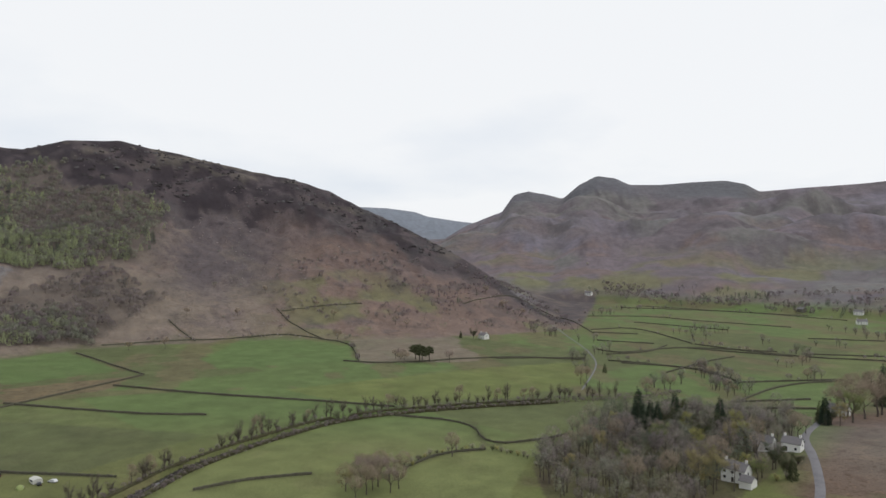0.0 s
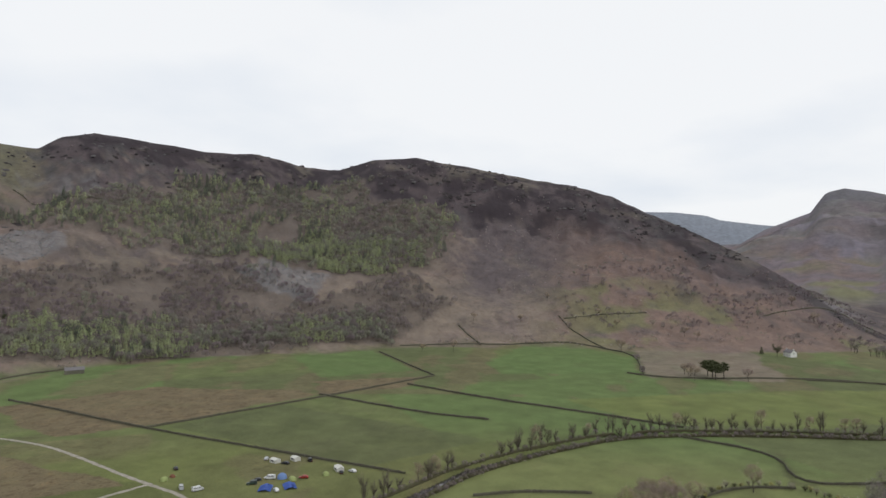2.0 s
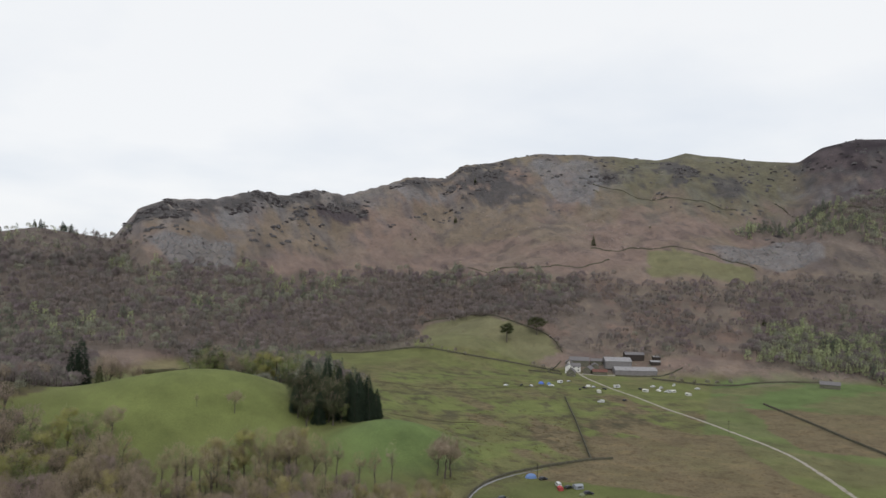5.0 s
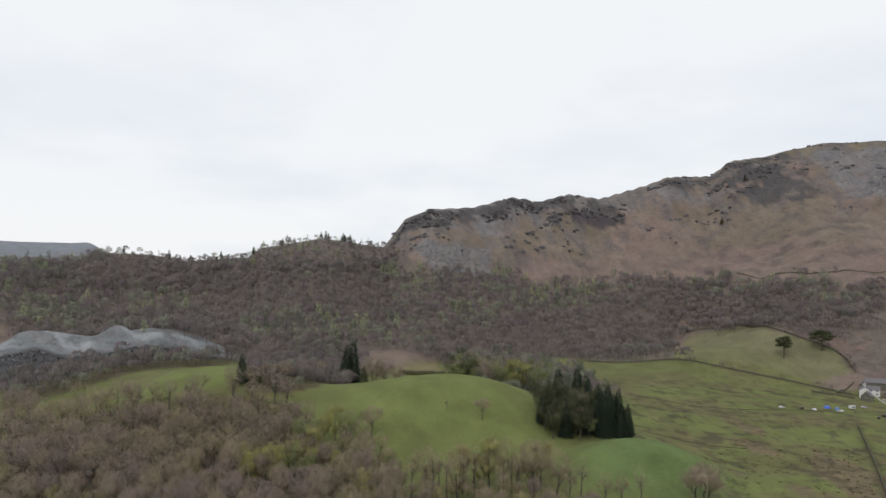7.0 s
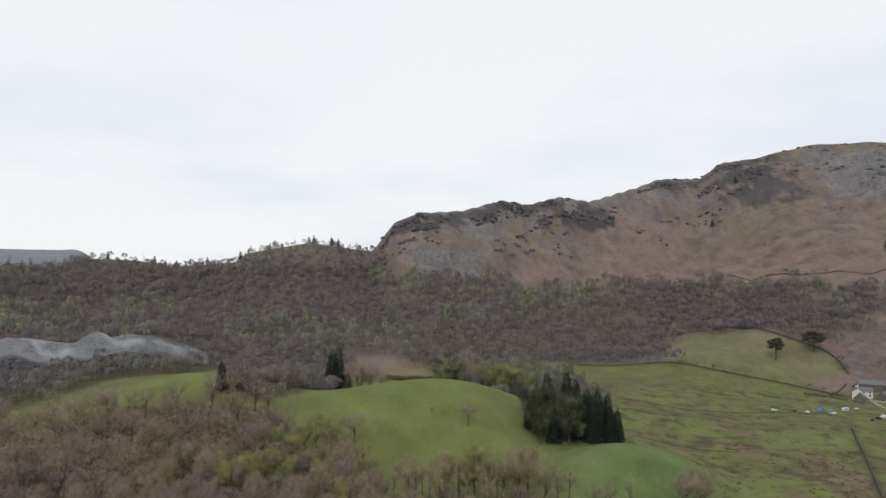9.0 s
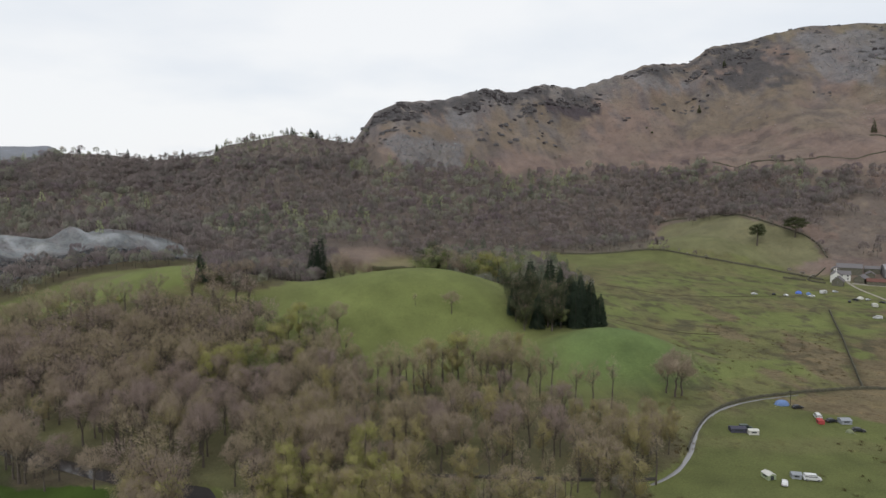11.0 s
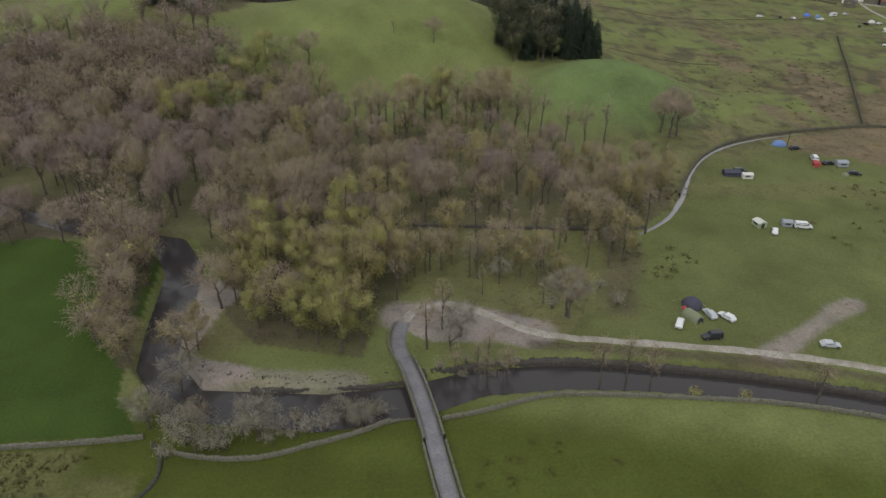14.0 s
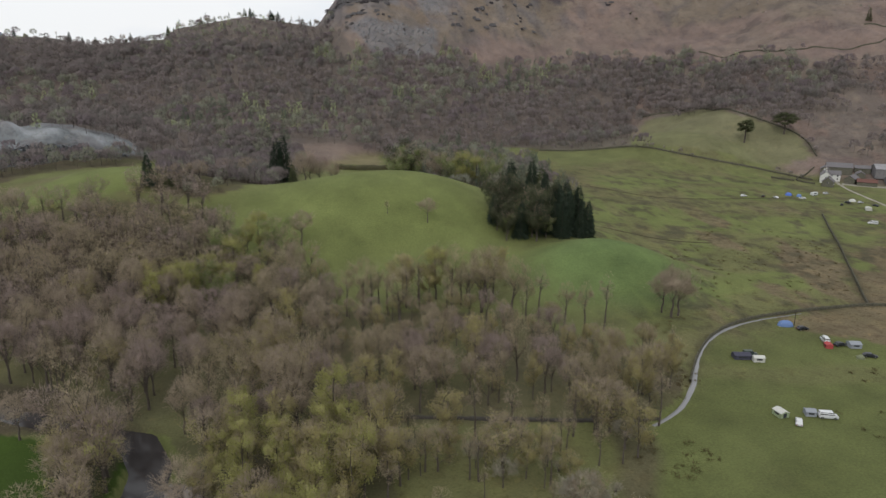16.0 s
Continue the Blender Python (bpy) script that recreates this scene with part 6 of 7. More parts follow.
def box(bm, x0, x1, y0, y1, z0, z1, bevel=0.0):
    """A box, its upright and top edges eased."""
    vs = [bm.verts.new(p) for p in ((x0, y0, z0), (x1, y0, z0), (x1, y1, z0), (x0, y1, z0), (x0, y0, z1), (x1, y0, z1), (x1, y1, z1), (x0, y1, z1))]
    fs = [bm.faces.new([vs[i] for i in q]) for q in ((3, 2, 1, 0), (4, 5, 6, 7), (0, 1, 5, 4), (1, 2, 6, 5), (2, 3, 7, 6), (3, 0, 4, 7))]
    if bevel:
        bmesh.ops.bevel(bm, geom=list(dict.fromkeys(e for f in fs for e in f.edges)), offset=bevel, segments=1, affect="EDGES", clamp_overlap=True)
    return bm


def boxes(*dims, bevel=0.0):
    bm = bmesh.new()
    for d in dims:
        box(bm, *d, bevel)
    return bm


def prism(profile, x0, x1):
    """A closed outline in y, z drawn out along x."""
    bm = bmesh.new()
    a, b = [bm.verts.new((x0, *p)) for p in profile], [bm.verts.new((x1, *p)) for p in profile]
    n = len(profile)
    for i in range(n):
        bm.faces.new((a[i], a[(i + 1) % n], b[(i + 1) % n], b[i]))
    bm.faces.new(a[::-1]), bm.faces.new(b)
    bmesh.ops.recalc_face_normals(bm, faces=bm.faces)
    return bm


def stone_wall(points, tall=1.15, thick=0.6, label="grey dry stone field wall", step=0.9, mat=None, z_of=None, name="stone_wall"):
    """A rough field wall along a polyline, leaning in towards its cope."""
    p = resample(points, step)
    n = sides(p)
    rng = np.random.RandomState(int(abs(points[0][0] * 7 + points[0][1])) % 9999)
    z = height(p[:, 0], p[:, 1]) if z_of is None else z_of(p[:, 0], p[:, 1])
    k = len(p)
    prof = [(-0.5, -0.3), (-0.46, 0.45), (-0.34, 0.95), (0.0, 1.06), (0.34, 0.95), (0.46, 0.45), (0.5, -0.3)]
    rows = []
    for side, up in prof:
        off = side * thick * (1 + rng.uniform(-0.26, 0.26, k))
        zz = z + np.where(up < 0, up, up * tall * (1 + rng.uniform(-0.22, 0.2, k)))
        rows.append(np.column_stack([p + n * off[:, None] + rng.normal(0, 0.03, (k, 2)), zz]))
    v = np.stack(rows, 1)
    w = len(prof)
    i = np.arange(k - 1)[:, None] * w + np.arange(w - 1)[None]
    f = np.stack([i, i + 1, i + w + 1, i + w], -1).reshape(-1, 4)
    ob = new(name, mesh_of(name, v.reshape(-1, 3), f, [mat or STONE]))
    return tagged(ob, label, "wall", kind="structure")


def road_mesh(name, points, width, z_of, mat, step=1.5):
    p = resample(points, step)
    n = sides(p)
    z = z_of(p[:, 0], p[:, 1])
    cols = [np.column_stack([p + n * width * f, z + (0.03 if abs(f) < 0.3 else 0) - (0.3 if abs(f) > 0.5 else 0)]) for f in (-0.52, -0.5, -0.25, 0, 0.25, 0.5, 0.52)]
    v = np.stack(cols, 1)
    w = v.shape[1]
    i = np.arange(len(p) - 1)[:, None] * w + np.arange(w - 1)[None]
    f = np.stack([i, i + 1, i + w + 1, i + w], -1).reshape(-1, 4)[:, ::-1]
    return new(name, mesh_of(name, v.reshape(-1, 3), f, [mat]))


def deck_z(x, y):
    return np.maximum(height(x, y), 0) * (1 - smooth(96, 108, y) * (1 - smooth(128, 138, y))) + 0.12 + 0.75 * smooth(100, 112, y) * (1 - smooth(126, 138, y))


ROAD = [(22, 20), (16, 50), (10.7, 82), (8.9, 94.2), (7.0, 110), (5.7, 117.5), (4.5, 124), (2.6, 131), (1.7, 136), (2.0, 140), (3.2, 144.5)]
tagged(road_mesh("road", ROAD, 3.2, deck_z, ASPHALT), "narrow worn grey asphalt lane", "road", kind="structure")
tagged(ribbon("track", TRACK, 3.0, 0.14, GRAVEL, 1.5, 1.0), "pale gravel farm track", "track", kind="structure")
tagged(ribbon("village_lane", LANE, 4.4, 0.14, ASPHALT, 2.0), "grey asphalt village lane", "road", kind="structure")
tagged(ribbon("dirt_track", [(250, 141), (226, 152), (205, 160), (189, 167), (160, 174)], 3.5, 0.1, GRAVEL, 2.0, 2.5), "faint pale gravel track over grass", "track", kind="structure")
tagged(ribbon("stream", STREAM[2:9], (1.8, 2.4, 2.6, 2.5, 2.2, 1.6, 0.8), 0.06, WATER_PALE, 1.5, 1.2), "shallow stream reflecting the pale sky", "stream", kind="structure")


def offset(points, by):
    p = np.array(points, float)
    return [tuple(q) for q in p + sides(p) * by]


def bridge():
    ob = thing("bridge", 5.8, 118.6, 0, "stone bridge with low parapets over the river", "bridge", z=0)
    inv = ob.matrix_basis.inverted()
    span = [(7.5, 106), (6.6, 112), (5.6, 118), (4.5, 124), (3.1, 129.5)]
    for s in (1, -1):
        p = resample(offset(span, 1.9 * s), 1.0)
        z = deck_z(p[:, 0], p[:, 1])
        n = sides(p)
        k = len(p)
        rng = np.random.RandomState(3 + s)
        rows = [np.column_stack([p + n * o, z + h + rng.uniform(-0.05, 0.05, k)]) for o, h in ((-0.22, -0.5), (-0.22, 0.75), (-0.15, 0.9), (0.15, 0.9), (0.22, 0.75), (0.22, -0.5))]
        v = np.stack(rows, 1)
        i = np.arange(k - 1)[:, None] * 6 + np.arange(5)[None]
        f = np.stack([i, i + 1, i + 7, i + 6], -1).reshape(-1, 4)
        par = new("parapet", mesh_of("parapet", v.reshape(-1, 3) - np.array((5.8, 118.6, 0)), f, [STONE]))
        par.parent = ob
    bm = bmesh.new()
    box(bm, -1.95, 1.95, -6.8, 6.8, 0.2, 0.72, 0.04)
    d = part("deck", bm, STONE_DARK, ob)
    d.matrix_basis = pose(0, 0, 0, 0, 0, 7.5)
    for y in (-8.0, 5.6):
        a = part("abutment", boxes((-2.3, 2.3, y, y + 2.4, -3.0, 0.5), bevel=0.08), STONE_DARK, ob)
        a.matrix_basis = pose(0, 0, 0, 0, 0, 7.5)


bridge()
# road walls on the near side, the river walls and the field walls
for s in (1, -1):
    stone_wall(offset([(22, 20), (16, 50), (10.7, 82), (8.9, 94.2), (7.5, 105.5)], 2.15 * s), 0.8, 0.5, "low mossy stone wall along the lane", 0.38)
stone_wall([(4.6, 113.6), (0.5, 112.6), (-6, 109.4), (-14.4, 107), (-22.4, 104.6), (-28.4, 104.3), (-35.6, 105.4), (-40, 107)], 1.0, 0.6, "low stone wall along the river meadow", 0.38)
stone_wall([(9.4, 111.6), (18, 113), (31, 116.8), (42, 115.8), (58, 113.4), (75, 110.6), (85, 107.7), (95, 104.6), (150, 77), (210, 44)], 0.9, 0.6, "low stone wall along the river meadow", 0.38)
stone_wall([(-140, 116), (-100, 111.5), (-77.6, 111), (-56, 110.9), (-46.5, 111.5)], 1.1, 0.6, "dry stone wall between two meadows", 0.6)
ditch = [(-44.5, 110), (-41.8, 106), (-41.3, 100), (-46.8, 93), (-53.4, 87.4), (-62, 78), (-72, 60)]
stone_wall(ditch, 0.5, 0.7, "low broken bank along a field ditch", 0.7, STONE_DARK)
# the bank's dark face, its shading included in the stone colour
stone_wall([(8.2, 126.6), (20.6, 128.6), (33, 128.6), (45, 127.1), (57, 124.4), (73, 120.6), (85.5, 116.5), (100, 111.4), (150, 87.5), (205, 56)], 1.45, 1.5, "dark stony river bank below the track", 0.7, STONE_DARK, lambda x, y: x * 0 - 1.55, "river_bank")
stone_wall([(3.2, 124.4), (-8, 123.6), (-18, 123.9), (-29, 124.6)], 0.95, 1.2, "undercut brown river bank with roots", 0.7, STONE_DARK, lambda x, y: x * 0 - 1.55, "river_bank")
stone_wall([(2.6, 125.6), (0.9, 131), (-0.5, 136), (-0.2, 140.5), (1.2, 144)], 0.6, 0.6, "low mossy stone wall at the lane's bend", 0.6)
# a dark strip in place of the shadow under the stream's north bank
stone_wall([(1, 193.2), (19, 190.6), (34, 188.7), (51, 186.6), (67, 184.5), (75, 185.2)], 0.75, 1.1, "low stream bank coloured dark for its shadow", 0.8, STONE_DARK, name="stream_bank")
# overgrown banks of the far reach; the bank's shadow is in their dark colour
far_bank = np.array(RIVER[17:-2], float)
for by, tall in ((-6.6, 1.5), (6.2, 0.9)):
    stone_wall([tuple(q) for q in far_bank + sides(far_bank) * by], tall, 2.2, "overgrown river bank, dark with its shadow", 1.5, HEDGE, name="river_bank")
stone_wall(SPOTS["brown_edge"], 3.2, 5.0, "dark earth bank below a tan field", 2.0, HEDGE, name="earth_bank")
tagged(ribbon("dale_track", SPOTS["dale_track"], 1.7, 0.15, ASPHALT, 3.0, 1.0), "pale farm track down to the river", "track", kind="structure")
for line in FIELD_WALLS:
    r = math.hypot(*line[0])
    stone_wall(line, 1.1 if r < 450 else 1.25, 0.55 if r < 450 else 0.7, "grey dry stone wall between fields", 1.2 if r < 450 else 3.0, STONE_FIELD)
for key in ("drain_a", "drain_c"):
    stone_wall(SPOTS[key], 0.22, 0.9, "dark rushy ditch bank across the rough grazing", 1.2, HEDGE, name="ditch_bank")
tagged(ribbon("farmyard", [(348, 506), (372, 492), (410, 478)], 11, 0.1, GRAVEL, 2.0, 3.0), "pale gravel farmyard between the barns", "farmyard", kind="structure")


# ---- cars ----
def disc(bm, x, y0, y1, z, r, k=12):
    """A wheel's disc, its axle along y."""
    a = [bm.verts.new((x + r * math.cos(i * 2 * math.pi / k), y0, z + r * math.sin(i * 2 * math.pi / k))) for i in range(k)]
    b = [bm.verts.new((x + r * math.cos(i * 2 * math.pi / k), y1, z + r * math.sin(i * 2 * math.pi / k))) for i in range(k)]
    for i in range(k):
        bm.faces.new((a[i], b[i], b[(i + 1) % k], a[(i + 1) % k]))
    bm.faces.new(a), bm.faces.new(b[::-1])
    bmesh.ops.recalc_face_normals(bm, faces=bm.faces)
    return bm


def loft(sections, bevel=0.05):
    """A body from cross-sections along x: (x, half width low, half width high, z low, z high)."""
    bm = bmesh.new()
    rings = []
    for x, w0, w1, z0, z1 in sections:
        zm = z0 * 0.5 + z1 * 0.5
        rings.append([bm.verts.new(p) for p in ((x, -w0 * 0.94, z0), (x, -w0, zm), (x, -w1, z1 - 0.04), (x, -w1 * 0.86, z1), (x, w1 * 0.86, z1), (x, w1, z1 - 0.04), (x, w0, zm), (x, w0 * 0.94, z0))])
    for a, b in zip(rings[:-1], rings[1:]):
        for i in range(8):
            bm.faces.new((a[i], a[(i + 1) % 8], b[(i + 1) % 8], b[i]))
    bm.faces.new(rings[0][::-1]), bm.faces.new(rings[-1])
    bmesh.ops.recalc_face_normals(bm, faces=bm.faces)
    return bm


def car(kind, x, y, turn, paint_mat, label, group=""):
    """A parked car, estate, van or off-roader with body, cabin, windows, wheels and lamps."""
    ob = thing("van" if kind == "van" else "car", x, y, turn, label, "van" if kind == "van" else "car", group)
    if kind == "van":
        ln, w, belt, top, cab = 5.0, 0.96, 1.15, 2.0, (-2.4, -2.35, 1.0, 1.75)
    elif kind == "jeep":
        ln, w, belt, top, cab = 4.7, 0.93, 1.12, 1.85, (-2.2, -2.1, 0.55, 1.0)
    else:
        ln, w, belt, top, cab = 4.4, 0.88, 0.92, 1.45, (-2.0, -1.45, 0.35, 1.1)
    h = ln / 2
    part("body", loft([(-h, w * 0.86, w * 0.8, 0.42, belt - 0.1), (-h + 0.25, w, w * 0.95, 0.3, belt), (-0.2, w, w * 0.97, 0.28, belt), (cab[3], w, w * 0.95, 0.28, belt - 0.03), (h - 0.3, w * 0.97, w * 0.86, 0.3, belt - 0.2), (h, w * 0.8, w * 0.7, 0.42, belt - 0.32)]), paint_mat, ob)
    part("roof", loft([(cab[0] + 0.1, w * 0.92, w * 0.82, belt - 0.06, belt + 0.03), (cab[1], w * 0.9, w * 0.74, belt - 0.05, top - 0.03), (-0.4, w * 0.9, w * 0.76, belt - 0.05, top), (cab[2], w * 0.9, w * 0.74, belt - 0.05, top - 0.05), (cab[3], w * 0.92, w * 0.84, belt - 0.06, belt + 0.02)]), paint_mat, ob)
    z0, z1 = belt + 0.07, top - 0.16
    for s in (1, -1):
        bm = bmesh.new()
        q = [(cab[1] + 0.12, z0), (cab[2] + 0.35, z0), (cab[2] - 0.02, z1), (cab[1] + 0.22, z1)]
        y0 = [w * (0.91 if z == z0 else 0.80) * s for _, z in q]
        f = [bm.verts.new((a, b + 0.015 * s, z)) for (a, z), b in zip(q, y0)] + [bm.verts.new((a, b - 0.03 * s, z)) for (a, z), b in zip(q, y0)]
        bm.faces.new(f[:4]), bm.faces.new(f[4:][::-1])
        for i in range(4):
            bm.faces.new((f[i], f[4 + i], f[4 + (i + 1) % 4], f[(i + 1) % 4]))
        bmesh.ops.recalc_face_normals(bm, faces=bm.faces)
        part("side_window", bm, CAR_GLASS, ob, "dark side window")
    for xa, xb, nm in ((cab[3] - 0.08, cab[2] + 0.1, "windscreen"), (cab[0] + 0.16, cab[1] + 0.02, "rear_window")):
        bm = bmesh.new()
        lo, hi = belt + 0.04, top - 0.1
        out = 0.03 if nm == "windscreen" else -0.03
        f = [bm.verts.new(p) for p in ((xa + out, -w * 0.76, lo), (xa + out, w * 0.76, lo), (xb + out, w * 0.66, hi), (xb + out, -w * 0.66, hi), (xa - out, -w * 0.76, lo), (xa - out, w * 0.76, lo), (xb - out, w * 0.66, hi), (xb - out, -w * 0.66, hi))]
        for q in ((0, 1, 2, 3), (7, 6, 5, 4), (0, 4, 5, 1), (1, 5, 6, 2), (2, 6, 7, 3), (3, 7, 4, 0)):
            bm.faces.new([f[i] for i in q])
        bmesh.ops.recalc_face_normals(bm, faces=bm.faces)
        part(nm, bm, CAR_GLASS, ob, "dark sloping glass")
    for wx in (-h + 0.85, h - 0.85):
        for s in (1, -1):
            t = part("wheel", disc(bmesh.new(), wx, s * (w - 0.2), s * (w + 0.02), 0.33, 0.33), TYRE, ob, "black tyre")
            part("rim", disc(bmesh.new(), wx, s * (w + 0.0), s * (w + 0.04), 0.33, 0.19, 8), RIM, t, "grey metal rim")
    for s in (1, -1):
        part("headlight", boxes((h - 0.16, h - 0.02, s * w * 0.55 - 0.14, s * w * 0.55 + 0.14, belt - 0.42, belt - 0.28), bevel=0.02), RIM, ob, "clear headlight")
        part("tail_light", boxes((-h - 0.01, -h + 0.1, s * w * 0.68 - 0.1, s * w * 0.68 + 0.1, belt - 0.4, belt - 0.15), bevel=0.02), RED_LAMP, ob, "red tail light")
    return ob


def paint_of(name, colour, rough=0.35):
    return material(name, colour, rough, 0.06, 2.0, 0.0, 6, coat=0.4, second=[c * 0.9 for c in colour])


WHITE_CAR, SILVER_CAR, BLACK_CAR, BLUE_CAR, RED_CAR = paint_of("white_car_paint", (0.62, 0.63, 0.64)), paint_of("silver_car_paint", (0.42, 0.44, 0.46)), paint_of("black_car_paint", (0.025, 0.027, 0.032)), paint_of("blue_car_paint", (0.05, 0.08, 0.17)), paint_of("red_car_paint", (0.3, 0.04, 0.03))
GREEN_CAR = paint_of("dark_green_car_paint", (0.03, 0.05, 0.04))
CAR_GLASS = paint_of("tinted_car_glass", (0.02, 0.022, 0.025), 0.08)
TYRE, RIM, RED_LAMP = material("tyre_rubber", (0.02, 0.02, 0.02), 0.8), material("wheel_metal", (0.5, 0.5, 0.5), 0.35, metal=0.8), material("red_lamp_glass", (0.35, 0.02, 0.02), 0.2)


# ---- tents ----
def cloth(name, colour):
    return material(name, colour, 0.75, 0.1, 1.2, 0.3, 5, second=[c * 0.85 for c in colour])


CLOTH = {"green": cloth("pale_green_canvas", (0.30, 0.36, 0.22)), "blue": cloth("blue_nylon", (0.10, 0.18, 0.55)), "sky": cloth("light_blue_nylon", (0.14, 0.22, 0.42)), "grey": cloth("grey_nylon", (0.28, 0.30, 0.33)),
         "white": cloth("white_canvas", (0.55, 0.55, 0.51)), "dark": cloth("dark_grey_nylon", (0.06, 0.06, 0.085)), "red": cloth("red_nylon", (0.40, 0.07, 0.07)), "lime": cloth("lime_nylon", (0.26, 0.31, 0.12)),
         "olive": cloth("olive_nylon", (0.19, 0.21, 0.13)), "orange": cloth("orange_nylon", (0.16, 0.07, 0.04))}
# door openings are solid panels; the tents' dark inside is put into this colour
DOOR_CLOTH = cloth("shadowed_mesh_door", (0.04, 0.045, 0.05))


def dome_tent(x, y, turn, ln, wd, tall, key, label, long=False, group=""):
    """A tent of bent poles: a dome, or a tunnel when long."""
    ob = thing("tent", x, y, turn, label, "tent", group)
    bm = bmesh.new()
    n, k = 9, 10
    grid = []
    for i in range(n + 1):
        u = i / n * 2 - 1
        r = (1 - abs(u) ** (5 if long else 2.2)) ** 0.55 if abs(u) < 1 else 0.0
        sag = 1 - 0.05 * (i % 2 if long else 0)
        grid.append([bm.verts.new((u * ln / 2, math.cos(a) * wd / 2 * (0.25 + 0.75 * r) if r else math.cos(a) * wd * 0.1, max(0.02, math.sin(a) ** 0.8 * tall * r * sag))) for a in [j * math.pi / k for j in range(k + 1)]])
    for a, b in zip(grid[:-1], grid[1:]):
        for j in range(k):
            bm.faces.new((a[j], b[j], b[j + 1], a[j + 1]))
    bmesh.ops.recalc_face_normals(bm, faces=bm.faces)
    for f in bm.faces:
        f.smooth = True
    part("flysheet", bm, CLOTH[key], ob)
    bm = bmesh.new()
    out = [(-0.28 * wd, 0.05), (0.28 * wd, 0.05), (0.24 * wd, tall * 0.55), (0, tall * 0.72), (-0.24 * wd, tall * 0.55)]
    x0, x1 = (ln * 0.40, ln * 0.475) if long else (ln * 0.30, ln * 0.40)
    a, b = [bm.verts.new((x1 + 0.05 - 0.12 * ln * (z / tall) * (0.4 if long else 1.3), yy, z)) for yy, z in out], [bm.verts.new((x0, yy, z)) for yy, z in out]
    bm.faces.new(a), bm.faces.new(b[::-1])
    for i in range(5):
        bm.faces.new((a[i], b[i], b[(i + 1) % 5], a[(i + 1) % 5]))
    bmesh.ops.recalc_face_normals(bm, faces=bm.faces)
    part("door", bm, DOOR_CLOTH, ob, "dark tent door opening")
    bm = bmesh.new()
    for sx in (-1, 1):
        for sy in (-1, 1):
            p, q = Vector((sx * ln * 0.3, sy * wd * 0.4, tall * 0.5)), Vector((sx * ln * 0.62, sy * wd * 0.75, 0.02))
            vs = [bm.verts.new(c) for c in (p, p + Vector((0, 0, 0.03)), q + Vector((0.03, 0, 0)), q)]
            bm.faces.new(vs)
    part("guy_lines", bm, CLOTH["white"], ob, "thin pale guy lines")
    return ob


def frame_tent(x, y, turn, ln, wd, eave, ridge, key, label, group=""):
    """A house-shaped frame tent or caravan awning."""
    ob = thing("tent", x, y, turn, label, "tent", group, size=0.82)
    part("wall", prism([(-wd / 2, 0), (wd / 2, 0), (wd / 2 * 0.94, eave), (0, ridge - 0.08), (-wd / 2 * 0.94, eave)], -ln / 2, ln / 2), CLOTH[key], ob)
    part("roof", prism([(-wd / 2 - 0.08, eave - 0.08), (0, ridge - 0.04), (wd / 2 + 0.08, eave - 0.08), (wd / 2 + 0.06, eave - 0.02), (0, ridge + 0.03), (-wd / 2 - 0.06, eave - 0.02)], -ln / 2 - 0.1, ln / 2 + 0.1), CLOTH["white" if key in ("green", "white") else key], ob)
    part("door", boxes((ln / 2 - 0.03, ln / 2 + 0.02, -wd * 0.2, wd * 0.2, 0.05, eave * 0.92), bevel=0.01), DOOR_CLOTH, ob, "dark open doorway")
    for s in (1, -1):
        part("window", boxes((-ln * 0.25, ln * 0.25, s * wd * 0.49 - 0.03, s * wd * 0.49 + 0.03, eave * 0.45, eave * 0.8), bevel=0.01), DOOR_CLOTH, ob, "dark plastic window")
    return ob


def tarp(x, y, turn, ln, wd, key, label):
    """A low sheet slung over poles."""
    ob = thing("tarpaulin", x, y, turn, label, "tarpaulin")
    bm = bmesh.new()
    n = 8
    g = [[bm.verts.new(((i / n - 0.5) * ln, (j / n - 0.5) * wd, 1.1 - 0.9 * abs(j / n - 0.5) * 2 + 0.12 * math.sin(i * 1.9) + 0.08 * math.cos(j * 2.3))) for j in range(n + 1)] for i in range(n + 1)]
    for a, b in zip(g[:-1], g[1:]):
        for j in range(n):
            bm.faces.new((a[j], b[j], b[j + 1], a[j + 1]))
    bmesh.ops.solidify(bm, geom=bm.faces[:], thickness=0.04)
    part("sheet", bm, CLOTH[key], ob)
    for sx in (-1, 1):
        part("pole", boxes((sx * ln * 0.45 - 0.03, sx * ln * 0.45 + 0.03, -0.03, 0.03, -0.1, 1.15), bevel=0.01), RIM, ob)


